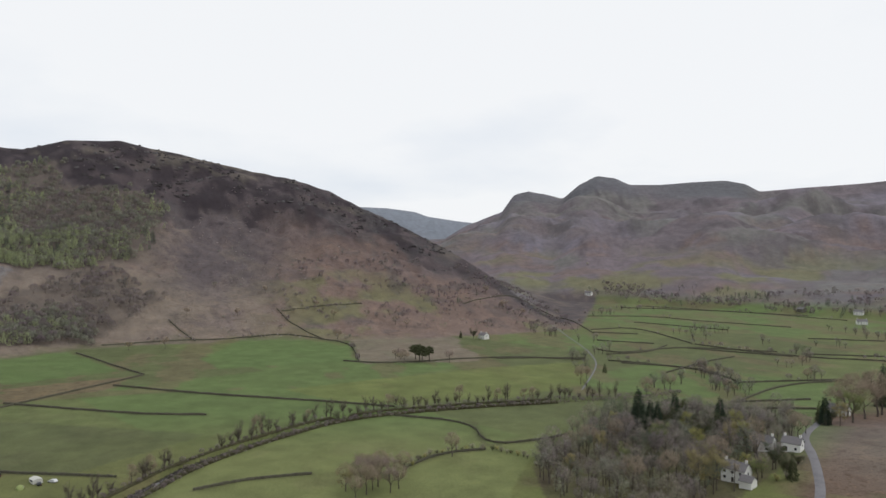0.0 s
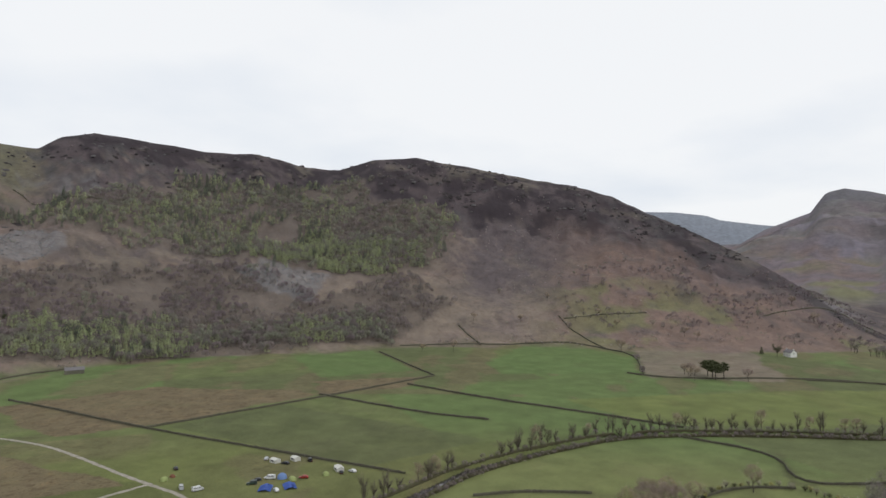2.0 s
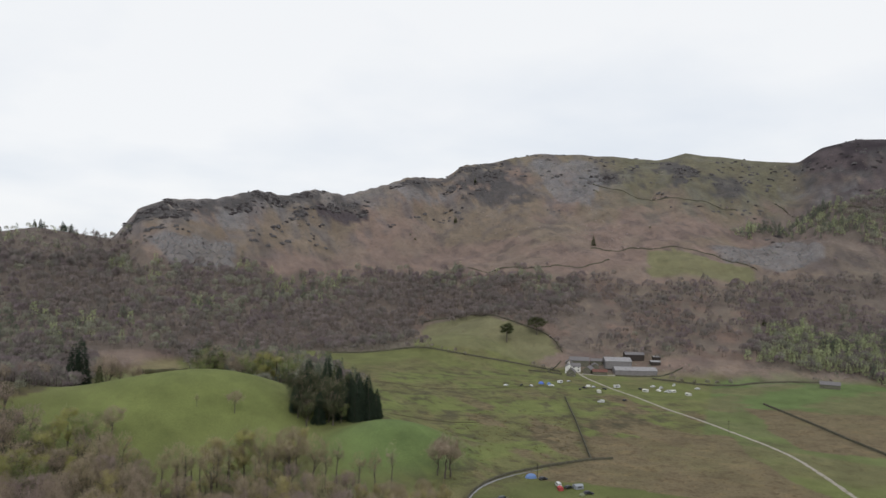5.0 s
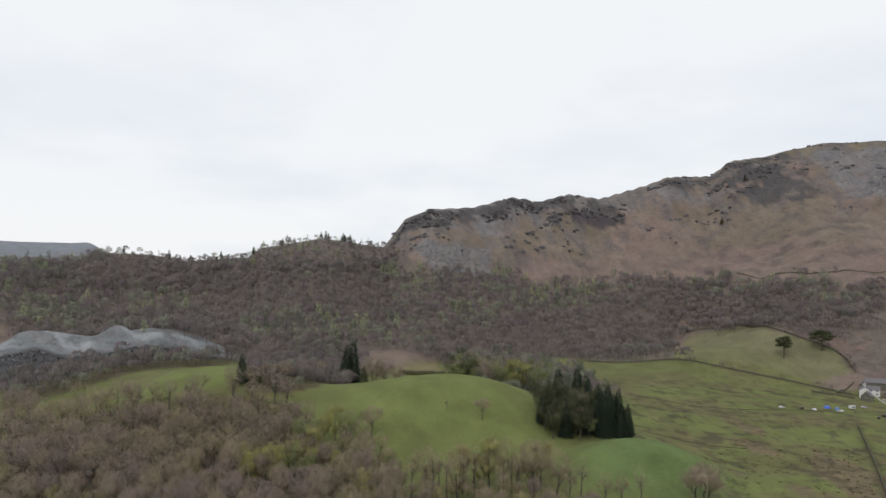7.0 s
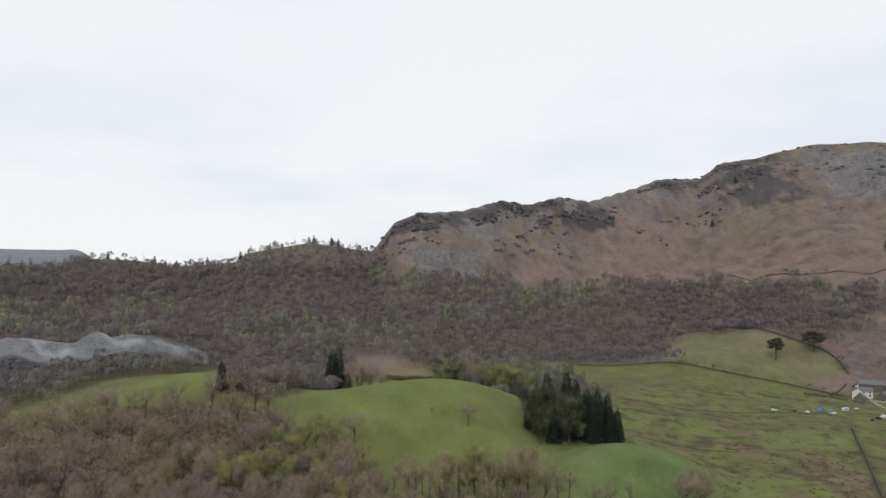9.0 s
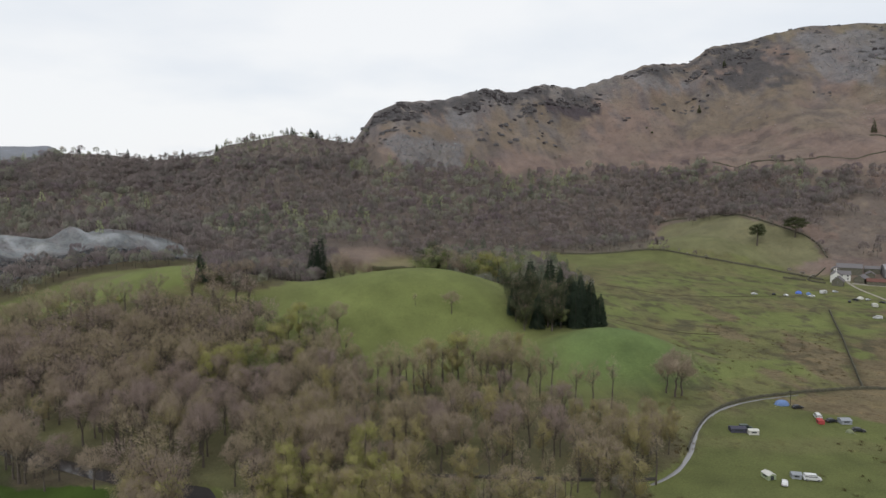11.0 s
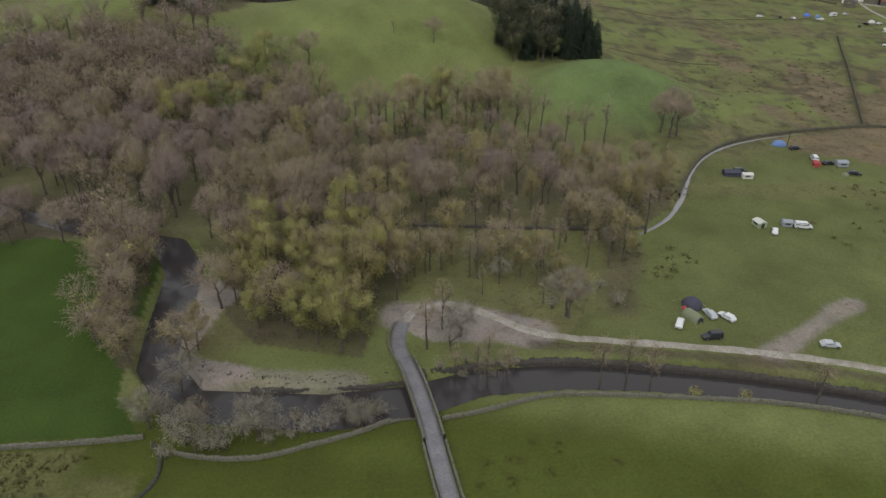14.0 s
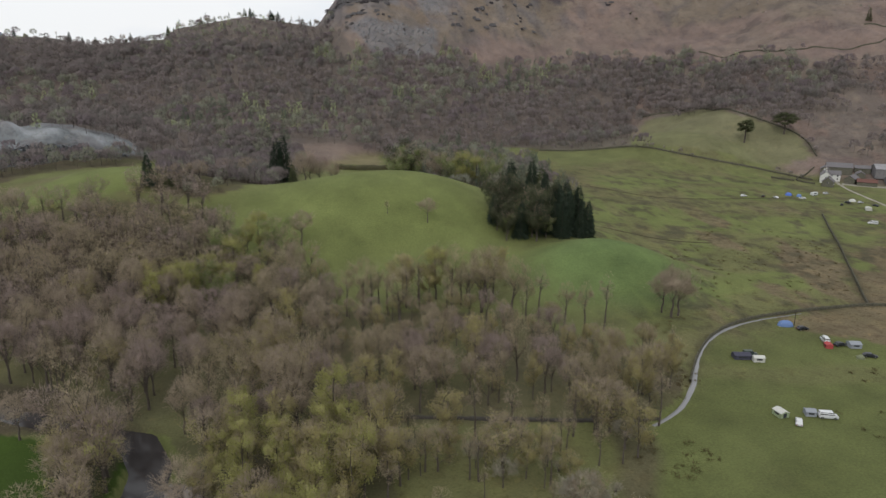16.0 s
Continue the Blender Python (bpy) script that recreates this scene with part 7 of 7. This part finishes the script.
def caravan(x, y, turn, label, group=""):
    ob = thing("caravan", x, y, turn, label, "caravan", group)
    part("shell", loft([(-2.6, 1.0, 0.9, 0.6, 2.1), (-2.3, 1.1, 1.05, 0.45, 2.5), (2.2, 1.1, 1.05, 0.45, 2.5), (2.6, 1.0, 0.85, 0.7, 1.9)]), WHITE_CAR, ob)
    for s in (1, -1):
        part("window", boxes((-1.4, 1.2, s * 1.1 - 0.03, s * 1.1 + 0.03, 1.3, 1.95), bevel=0.02), CAR_GLASS, ob, "dark side window")
        t = part("wheel", disc(bmesh.new(), -0.2, s * 0.85, s * 1.08, 0.33, 0.33), TYRE, ob, "black tyre")
        part("rim", disc(bmesh.new(), -0.2, s * 1.06, s * 1.1, 0.33, 0.18, 8), RIM, t, "grey metal rim")
    part("front_window", boxes((2.36, 2.56, -0.75, 0.75, 1.25, 1.75), bevel=0.02), CAR_GLASS, ob, "dark front window")
    part("drawbar", boxes((2.5, 3.7, -0.08, 0.08, 0.45, 0.55), bevel=0.01), RIM, ob)


CAMP = "pitches on the campsite"
# by the river meadow
car("car", 67, 138, 60, WHITE_CAR, "white estate car parked beside a tent", CAMP)
dome_tent(71, 140.5, -65, 5.5, 3.0, 1.9, "olive", "grey-green tunnel tent pitched on grass", True, CAMP)
dome_tent(73, 145.5, 100, 5.0, 4.6, 2.2, "dark", "dark grey dome tent with red trim", False, CAMP)
dome_tent(70.6, 144.2, 120, 1.3, 1.0, 0.9, "red", "small red porch beside a dark tent", False, CAMP)
car("car", 75.5, 141, 100, SILVER_CAR, "silver hatchback parked by a dome tent", CAMP)
car("car", 79, 139.5, 118, WHITE_CAR, "white car parked alone on the grass", CAMP)
car("jeep", 72.3, 132.3, 182, BLACK_CAR, "dark blue off-road car beside the track", CAMP)
frame_tent(109, 184, -80, 4.0, 3.4, 1.8, 2.4, "green", "pale green frame tent with a white roof", CAMP)
car("car", 111.5, 179.5, 60, WHITE_CAR, "white hatchback with a dark bonnet on grass", CAMP)
car("van", 121, 181.5, -15, WHITE_CAR, "white camper van with a grey awning", CAMP)
frame_tent(117.2, 183.6, -15, 3.4, 3.0, 1.7, 2.2, "grey", "grey awning attached to a camper van", CAMP)
frame_tent(117.3, 220.5, -8, 6.5, 4.0, 1.7, 2.3, "dark", "long dark grey tent with a pitched roof", CAMP)
frame_tent(121.5, 217.8, -8, 4.2, 3.0, 1.8, 2.3, "white", "white frame tent beside a dark one", CAMP)
car("jeep", 121, 222, -5, GREEN_CAR, "dark off-road car behind a white tent", CAMP)
dome_tent(147, 245, -10, 5.5, 3.6, 2.0, "sky", "light blue dome tent by the stream", False, CAMP)
car("car", 151, 241, 5, BLACK_CAR, "dark car beside a blue tent", CAMP)
car("van", 152.5, 230.5, 75, WHITE_CAR, "white camper van with a red awning", CAMP)
frame_tent(150.8, 226, 75, 3.4, 2.6, 1.5, 1.9, "red", "red awning in front of a camper van", CAMP)
frame_tent(159.5, 225.5, -5, 4.6, 4.0, 1.8, 2.4, "grey", "blue-grey frame tent on grass", CAMP)
car("car", 155.5, 226.8, 10, BLACK_CAR, "black car with a white bonnet stripe by a tent", CAMP)
car("car", 159.5, 217.5, -20, BLACK_CAR, "dark car parked near a grey tent", CAMP)
dome_tent(155.8, 216.8, -20, 2.6, 2.0, 1.2, "olive", "small grey-green dome tent", False, CAMP)
car("car", 97, 127, -12, SILVER_CAR, "grey car behind a bare tree by the track", CAMP)
# along the track, further up the field
car("van", 245.5, 124, 35, SILVER_CAR, "silver van parked beside the gravel track", CAMP)
car("van", 245, 116, -35, WHITE_CAR, "white van parked beside the gravel track", CAMP)
dome_tent(255, 138, 20, 4.2, 3.2, 1.7, "lime", "lime green dome tent by the track", False, CAMP)
dome_tent(260, 137, 60, 3.0, 2.4, 1.4, "orange", "dark orange small tent", False, CAMP)
car("car", 271, 142, 40, BLACK_CAR, "dark car near a lime tent", CAMP)
frame_tent(291, 101, 60, 5.5, 4.2, 1.9, 2.5, "white", "large pale canvas frame tent", CAMP)
frame_tent(296, 92.5, 50, 5.5, 4.2, 1.9, 2.5, "white", "large white canvas frame tent", CAMP)
car("car", 289, 95, 80, BLACK_CAR, "dark car between two pale tents", CAMP)
car("jeep", 296, 85, 30, BLACK_CAR, "dark off-road car beside a white tent", CAMP)
tarp(252.5, 88.5, 15, 8.5, 5.5, "blue", "bright blue tarpaulin shelter over camp tables")
tarp(257.5, 79.5, 30, 8.5, 5.5, "blue", "bright blue tarpaulin shelter beside a white car")
dome_tent(268, 87.5, 30, 4.4, 4.4, 2.5, "sky", "tall blue dome tent", False, CAMP)
dome_tent(267, 82, 40, 4.6, 3.0, 1.6, "lime", "lime green tunnel tent", True, CAMP)
car("car", 251, 83, 40, WHITE_CAR, "white car between two blue tarpaulins", CAMP)
car("jeep", 257, 97, 120, GREEN_CAR, "dark green off-road car by a blue shelter", CAMP)
car("car", 262, 97, 120, BLACK_CAR, "black car by a blue shelter", CAMP)
car("car", 270, 78, 100, RED_CAR, "dark red car near a lime tent", CAMP)
car("van", 266, 92.5, 100, WHITE_CAR, "white van behind the blue shelters", CAMP)
dome_tent(276, 69.5, 20, 4.0, 3.0, 1.7, "lime", "yellow-green dome tent by the river field", False, CAMP)
frame_tent(284, 66, 35, 6.5, 4.5, 2.0, 2.7, "white", "large white frame tent with open front", CAMP)
car("car", 280, 63.5, 20, BLACK_CAR, "dark car in front of a white tent", CAMP)
car("car", 282.5, 59, 60, WHITE_CAR, "white car beside a large tent", CAMP)
car("car", 294.5, 107, 10, SILVER_CAR, "silver car by pale tents", CAMP)
dome_tent(167, 193, 10, 4.5, 3.2, 1.8, "blue", "blue dome tent alone in the field", False, CAMP)
dome_tent(205, 191, 60, 3.0, 2.2, 1.2, "grey", "small grey tent in rough grass", False, CAMP)
# in front of the farm
for i, (x, y, k) in enumerate(((248, 463, 0), (262, 463, 4), (269, 460, 0), (286, 457, 0), (312, 471, 1), (299, 435, 4), (307, 441, 4), (314, 446, 5), (316, 441, 1), (307, 421, 2), (319, 431, 4), (285, 387, 3), (305, 386, 4), (347, 422, 4), (345, 413, 2),
                              (364, 428, 0), (366, 420, 3), (357, 412, 5), (359, 404, 3), (365, 405, 2), (386, 428, 3), (368, 391, 2), (394, 410, 0))):
    t = (i * 47) % 180
    if k == 0:
        car("car", x, y, t, WHITE_CAR, "white car parked on the farm campsite", CAMP)
    elif k == 1:
        car("car", x, y, t, SILVER_CAR, "silver car parked on the farm campsite", CAMP)
    elif k == 2:
        frame_tent(x, y, t, 5.0, 4.0, 1.9, 2.5, "white", "white frame tent on the farm field", CAMP)
    elif k == 3:
        car("van", x, y, t, WHITE_CAR, "white van parked on the farm field", CAMP)
    elif k == 4:
        car("car", x, y, t, BLACK_CAR, "dark car parked on the farm campsite", CAMP)
    else:
        dome_tent(x, y, t, 4.5, 3.5, 1.8, "white", "pale dome tent on the farm field", False, CAMP)
caravan(300, 466, 20, "white caravan on the farm campsite", CAMP)
caravan(334, 435, -20, "white caravan beside the farm track", CAMP)
dome_tent(283, 468, 0, 4.6, 3.6, 2.0, "blue", "blue dome tent near the farm", False, CAMP)
dome_tent(288, 464, 40, 4.0, 3.0, 1.8, "sky", "light blue dome tent near the farm", False, CAMP)


# ---- buildings ----
def house(name, x, y, turn, ln, wd, eave, ridge, wall_mat, roof_mat, label, windows=True, chimneys=2, category="house", z=None, door=True):
    """A gabled house along its own x: walls, pitched roof with overhang, chimneys, windows with frames."""
    ob = thing(name, x, y, turn, label, category, z=z)
    part("wall", prism([(-wd / 2, -1.5), (wd / 2, -1.5), (wd / 2, eave), (0, ridge), (-wd / 2, eave)], -ln / 2, ln / 2), wall_mat, ob)
    e = 0.35
    fall = (ridge - eave) / (wd / 2)
    part("roof", prism([(-wd / 2 - e, eave - e * fall), (0, ridge + 0.02), (wd / 2 + e, eave - e * fall), (wd / 2 + e, eave - e * fall + 0.18), (0, ridge + 0.22), (-wd / 2 - e, eave - e * fall + 0.18)], -ln / 2 - 0.3, ln / 2 + 0.3), roof_mat, ob)
    for i in range(chimneys):
        cx = (-1, 1)[i] * (ln / 2 - 0.7)
        c = part("chimney", boxes((cx - 0.45, cx + 0.45, -0.4, 0.4, ridge - 0.6, ridge + 1.3), bevel=0.04), wall_mat, ob)
        for s in (-0.2, 0.2):
            part("chimney_pot", disc(bmesh.new(), 0, 0, 0.35, 0, 0.13, 8), CLAY, c).matrix_basis = pose(cx + s, 0, ridge + 1.3, 90)
    if windows:
        cols = max(2, int(ln / 3.2))
        for s in (1, -1):
            for row, z0 in enumerate((0.9, 3.3)[:1 if eave < 4 else 2]):
                for c in range(cols):
                    wx = (c + 0.5) / cols * ln - ln / 2
                    if door and row == 0 and c == cols // 2 and s == 1:
                        part("door", boxes((wx - 0.5, wx + 0.5, s * wd / 2 - 0.06, s * wd / 2 + 0.06, 0, 2.05), bevel=0.02), DARK_WOOD, ob, "dark painted front door")
                        continue
                    fr = part("window_frame", boxes((wx - 0.6, wx + 0.6, s * wd / 2 - 0.05, s * wd / 2 + 0.05, z0, z0 + 1.25), bevel=0.02), WHITE_PAINT, ob, "white window frame")
                    part("pane", boxes((wx - 0.5, wx + 0.5, s * wd / 2 - 0.07, s * wd / 2 + 0.07, z0 + 0.1, z0 + 1.15), bevel=0.01), CAR_GLASS, fr, "dark window pane")
        for s in (1, -1):
            fr = part("window_frame", boxes((s * ln / 2 - 0.05, s * ln / 2 + 0.05, -0.55, 0.55, eave * 0.62, eave * 0.62 + 1.2), bevel=0.02), WHITE_PAINT, ob, "white window frame")
            part("pane", boxes((s * ln / 2 - 0.07, s * ln / 2 + 0.07, -0.45, 0.45, eave * 0.62 + 0.1, eave * 0.62 + 1.1), bevel=0.01), CAR_GLASS, fr, "dark window pane")
    return ob


WHITEWASH = material("whitewashed_render", (0.72, 0.72, 0.70), 0.9, 0.08, 0.6, 0.2, 8, second=(0.62, 0.62, 0.59))
SLATE = material("grey_roof_slate", (0.17, 0.16, 0.165), 0.7, 0.2, 1.0, 0.5, 6, second=(0.12, 0.115, 0.12))
SHEET = material("grey_sheet_roof", (0.29, 0.285, 0.295), 0.7, 0.12, 0.5, 0.3, 6, second=(0.20, 0.195, 0.20))
RUST = material("rusty_red_roof", (0.16, 0.075, 0.06), 0.85, 0.2, 0.6, 0.3, 6, second=(0.11, 0.06, 0.05))
CLAY, DARK_WOOD, WHITE_PAINT = material("clay_pot", (0.3, 0.14, 0.08)), material("dark_stained_wood", (0.05, 0.04, 0.035), 0.6), material("white_gloss_paint", (0.75, 0.75, 0.74), 0.5, 0.05)

# the farm
house("farmhouse", 341, 516, 57, 14, 7.5, 5.6, 8.6, WHITEWASH, SLATE, "whitewashed farmhouse with a slate roof")
house("farm_cottage", 332, 499, 50, 9, 7.5, 3.8, 6.8, STONE, SLATE, "grey stone farm cottage with a slate roof", chimneys=1)
house("farm_wing", 349, 521, -30, 12, 6.5, 4.8, 7.4, WHITEWASH, SLATE, "white farmhouse wing with a slate roof", chimneys=1)
house("barn", 362, 532, -30, 18, 9, 4.4, 7.2, STONE, SLATE, "grey stone barn behind the farmhouse", False, 0, "barn")
house("barn", 358, 510, 40, 12, 7, 4.0, 6.4, STONE, SLATE, "dark stone barn beside the yard", False, 0, "barn")
house("cowshed", 363, 500, -30, 13, 7, 3.0, 4.8, STONE, RUST, "low farm shed with a rusty red roof", False, 0, "barn")
house("big_barn", 392, 514, -24, 24, 16, 5.6, 8.4, SHEET_WALL, SHEET, "large grey sheet-metal cattle barn", False, 0, "barn")
house("cattle_shed", 397, 494, -24, 38, 14, 3.0, 5.4, SHEET_WALL, SHEET, "long grey cattle shed with a pale roof", False, 0, "barn")
house("hay_barn", 416, 520, -24, 18, 10, 4.6, 6.4, DARK_WOOD, SLATE, "dark open-fronted hay barn", False, 0, "barn")
house("lean_to", 425, 500, -24, 9, 6, 2.6, 3.6, DARK_WOOD, SHEET, "small dark farm shed", False, 0, "barn")
house("field_barn", 508, 381, -48, 15, 7, 3.4, 5.6, STONE, SLATE, "grey stone field barn with a slate roof", False, 0, "barn")
house("farm_shed", 371, 519, 60, 9, 6, 3.0, 4.8, STONE, SLATE, "low stone shed between the farm barns", False, 0, "barn")
house("farm_shed", 378, 527, -30, 11, 6, 3.2, 5.0, STONE, SLATE, "dark slate-roofed shed behind the yard", False, 0, "barn")
house("farm_shed", 352, 534, 55, 10, 6, 3.4, 5.4, STONE, SLATE, "old stone shed behind the farmhouse", False, 0, "barn")
house("open_shed", 433, 508, -24, 7, 5, 2.4, 3.2, DARK_WOOD, SHEET, "small dark open shed beside the barns", False, 0, "barn")
for line in ([(326, 505), (318, 518), (330, 532), (350, 545)], [(372, 489), (392, 478), (416, 474), (440, 480)], [(318, 518), (306, 530)]):
    stone_wall(line, 1.2, 0.7, "grey dry stone wall round the farmyard", 1.0, STONE_FIELD)
# the village
house("cottage", 209, -220, 28, 10, 6.5, 5.2, 7.8, WHITEWASH, SLATE, "white rendered house with a grey slate roof")
house("outbuilding", 200, -219, 28, 5, 5, 2.8, 4.6, WHITEWASH, SLATE, "white outbuilding with a slate roof", False, 0)
house("cottage", 237, -254, 35, 9, 6.5, 4.4, 7.0, WHITEWASH, SLATE, "white cottage beside the lane")
house("cottage", 229, -263, 35, 8, 6, 3.8, 6.2, WHITEWASH, SLATE, "small white cottage with a dark slate roof")
house("cottage", 298, -349, 30, 11, 6.5, 3.8, 6.2, WHITEWASH, SLATE, "white cottage among dark trees")
house("cottage", 753, -266, 20, 12, 7, 4.8, 7.4, WHITEWASH, SLATE, "small white cottage beside dark trees")
house("farm_cottage", 1400, -690, 30, 16, 8, 5, 8, WHITEWASH, SLATE, "distant white farmhouse below the fell")
house("farm_cottage", 930, -955, 30, 14, 8, 5, 8, WHITEWASH, SLATE, "distant white cottage at the dale side")
house("farm_cottage", 836, -872, 60, 14, 8, 5, 8, WHITEWASH, SLATE, "distant white farmhouse near trees")
house("farm_cottage", 1010, -912, 10, 14, 8, 5, 8, STONE, SLATE, "distant grey farmhouse near trees")


# ---- rushes and tussocks ----
def rushes():
    rng = np.random.RandomState(90)
    soup = Soup()
    areas = (([(14, 84), (44, 86), (46, 100), (30, 106), (16, 102)], 3.2, 0.6), ([(-80, 80), (-50, 90), (-46, 104), (-60, 109), (-90, 108)], 1.7, 0.35), ([(60, 150), (84, 165), (82, 182), (70, 178), (58, 160)], 2.2, 0.3),
             ([(84, 192), (96, 208), (106, 232), (120, 250), (98, 262), (84, 220)], 2.6, 0.3), ([(110, 252), (190, 270), (240, 350), (200, 390), (130, 330)], 4.2, 0.55), ([(120, 165), (175, 190), (170, 212), (125, 205)], 4.5, 0.6),
             ([(30, 290), (62, 288), (60, 318), (40, 318)], 2.6, 0.3))
    for k, (area, step, drop) in enumerate(areas):
        x, y = scatter(area, step, 91 + k, drop, 8.0)
        keep = fbm(x / 9 + k, y / 9, 3) > 0.45
        x, y = x[keep], y[keep]
        z = height(x, y)
        for i in range(len(x)):
            n = 18
            b = np.column_stack([x[i] + rng.normal(0, 0.5, n), y[i] + rng.normal(0, 0.5, n), np.full(n, z[i] - 0.05)])
            slivers(soup, rng, b, unit(rng.normal(0, 0.45, (n, 3)) + (0, 0, 1)), rng.uniform(0.4, 0.9, n), 0.22, 0, np.tile((0.0, 0.0, 1.0), (n, 1)))
    tagged(new("rush_tufts", soup.mesh("rush_tufts", [RUSH])), "dark brown-green rush tufts in the meadows", "rushes", kind="stuff")


def pole(x, y, tall, label):
    ob = thing("post", x, y, 0, label, "post")
    bm = bmesh.new()
    bmesh.ops.create_cone(bm, cap_ends=True, segments=8, radius1=0.14, radius2=0.1, depth=tall, matrix=Matrix.Translation((0, 0, tall / 2 - 0.2)))
    part("shaft", bm, DARK_WOOD, ob)
    part("crossarm", boxes((-0.8, 0.8, -0.06, 0.06, tall - 0.9, tall - 0.75), bevel=0.02), DARK_WOOD, ob)


def boulders():
    """Loose shingle and boulders along the water's edge."""
    rng = np.random.RandomState(97)
    soup = Soup()
    p = resample([(-47, 158), (-46, 142), (-40, 130), (-26, 126.5), (-8, 125), (2, 124.6)], 0.55)
    for x, y in p:
        for _ in range(2):
            r = rng.uniform(0.1, 0.34)
            v = unit(rng.normal(size=(7, 3))) * r * (1, 1, 0.6)
            c = np.array((x + rng.normal(0, 1.2), y + rng.normal(0, 1.0), 0))
            c[2] = ground_z(c[0], c[1]) + r * 0.2
            f = [(0, 1, 2), (0, 2, 3), (1, 3, 4), (2, 4, 5), (3, 5, 6), (0, 4, 6), (1, 5, 2), (6, 0, 1)]
            soup.add(v + c, f, 0)
    tagged(new("shingle_stones", soup.mesh("shingle_stones", [STONE])), "grey boulders and shingle at the river's edge", "stones", kind="stuff")


rushes()
boulders()
pole(150, 244.5, 6.5, "dark wooden pole beside the stream")
pole(302, 283, 8.5, "wooden telegraph pole in rough grass")


def spoil_blocks():
    """Slate blocks tipped down the quarry's face and over the fell's screes."""
    rng = np.random.RandomState(99)
    soup = Soup()
    f = [(0, 1, 2), (0, 2, 3), (1, 3, 4), (2, 4, 5), (3, 5, 6), (0, 4, 6), (1, 5, 2), (6, 0, 1)]
    for key, count, big in (("quarry", 4200, 1.3), ("scree_c", 800, 1.2), ("scree_b", 600, 1.2), ("scree_d", 700, 1.1), ("scree_a", 500, 1.2)):
        area = COVER[key] if key != "quarry" else [(-420, 380), (-100, 380), (-100, 600), (-420, 600)]
        p = np.array(area, float)
        x, y = rng.uniform(p[:, 0].min(), p[:, 0].max(), count * 9), rng.uniform(p[:, 1].min(), p[:, 1].max(), count * 9)
        ok = inside(x, y, area)
        if key == "quarry":
            tu, tv = tip(x, y)
            ok = (np.hypot((tu + 30) / 128, (tv - 4) / 42) < 1) & (tv < -13 + 8 * (fbm(x / 20, y / 20, 3) - 0.5))
        x, y = x[ok][:count], y[ok][:count]
        z = height(x, y)
        for i in range(len(x)):
            r = rng.uniform(0.4, 1.0) * big
            soup.add(unit(rng.normal(size=(7, 3))) * r * (1, 1, 0.7) + (x[i], y[i], z[i] + r * 0.2), f, rng.randint(0, 2) if key == "quarry" else 0)
    tagged(new("slate_blocks", soup.mesh("slate_blocks", [SLATE_SPOIL, SLATE_DARK])), "grey slate blocks tipped on the quarry and screes", "stones", kind="stuff")


spoil_blocks()


def outcrops():
    """Knuckles of rock and heather that break the fell's upper slopes and skyline."""
    rng = np.random.RandomState(120)
    soup = Soup()
    t = np.array(FELL_FOOT).T
    n = 5200
    a, u = rng.uniform(-3, 112, n), rng.uniform(0.3, 1.0, n) ** 0.6
    r = np.interp(a, t[0], t[1]) * (1 - u) + np.interp(a, t[0], t[2]) * u
    x, y = np.sin(np.radians(a)) * r, np.cos(np.radians(a)) * r
    crag = 1 - np.abs(fbm(x / 90 + 5, y / 90, 4) - 0.5) * 2
    keep = (crag + 0.25 * u + rng.normal(0, 0.04, n) > np.where(a < 48, 1.135, 1.06)) & ((a < 50) | (u > 0.72)) & ((a > 48) | (u > 0.7))
    x, y, a, u = x[keep], y[keep], a[keep], u[keep]
    knots = np.array(CRAGS)
    pick = rng.randint(0, len(knots), 620)
    ka, ku = knots[pick, 0] + rng.normal(0, 0.55, 620) * knots[pick, 1], np.minimum(knots[pick, 2] + rng.normal(0, 0.55, 620) * knots[pick, 3], 0.995)
    kr = np.interp(ka, t[0], t[1]) * (1 - ku) + np.interp(ka, t[0], t[2]) * ku
    x, y, a, u = np.append(x, np.sin(np.radians(ka)) * kr), np.append(y, np.cos(np.radians(ka)) * kr), np.append(a, ka), np.append(u, ku)
    z = height(x, y)
    ring = np.arange(6) * math.pi / 3
    for i in range(len(x)):
        w, h = rng.uniform(2.0, 7.5), rng.uniform(0.8, 2.6) * (1 - 0.6 * (u[i] > 0.96))
        along = math.radians(a[i]) + rng.normal(0, 0.4)
        k = rng.uniform(0.6, 1.1, 12)
        low = np.column_stack([np.cos(ring) * w * k[:6], np.sin(ring) * w * 0.45 * k[:6], np.full(6, -1.2)])
        top = np.column_stack([np.cos(ring) * w * 0.6 * k[6:], np.sin(ring) * w * 0.25 * k[6:], h * rng.uniform(0.7, 1.2, 6)])
        v = np.concatenate([low, top])
        c, s = math.cos(-along), math.sin(-along)
        v = np.column_stack([v[:, 0] * c - v[:, 1] * s, v[:, 0] * s + v[:, 1] * c, v[:, 2]]) + (x[i], y[i], z[i])
        f = [(j, (j + 1) % 6, 6 + (j + 1) % 6) for j in range(6)] + [(j, 6 + (j + 1) % 6, 6 + j) for j in range(6)] + [(6, 7, 8), (6, 8, 9), (6, 9, 10), (6, 10, 11)]
        dark = rng.uniform() < (0.35 if i >= len(x) - 620 else 0.75 if a[i] > 48 else 0.15)
        soup.add(v, f, int(dark))
    tagged(new("rock_outcrops", soup.mesh("rock_outcrops", [ROCK, ROCK_DARK])), "dark rock outcrops and heather along the fell", "rocks", kind="stuff")


outcrops()
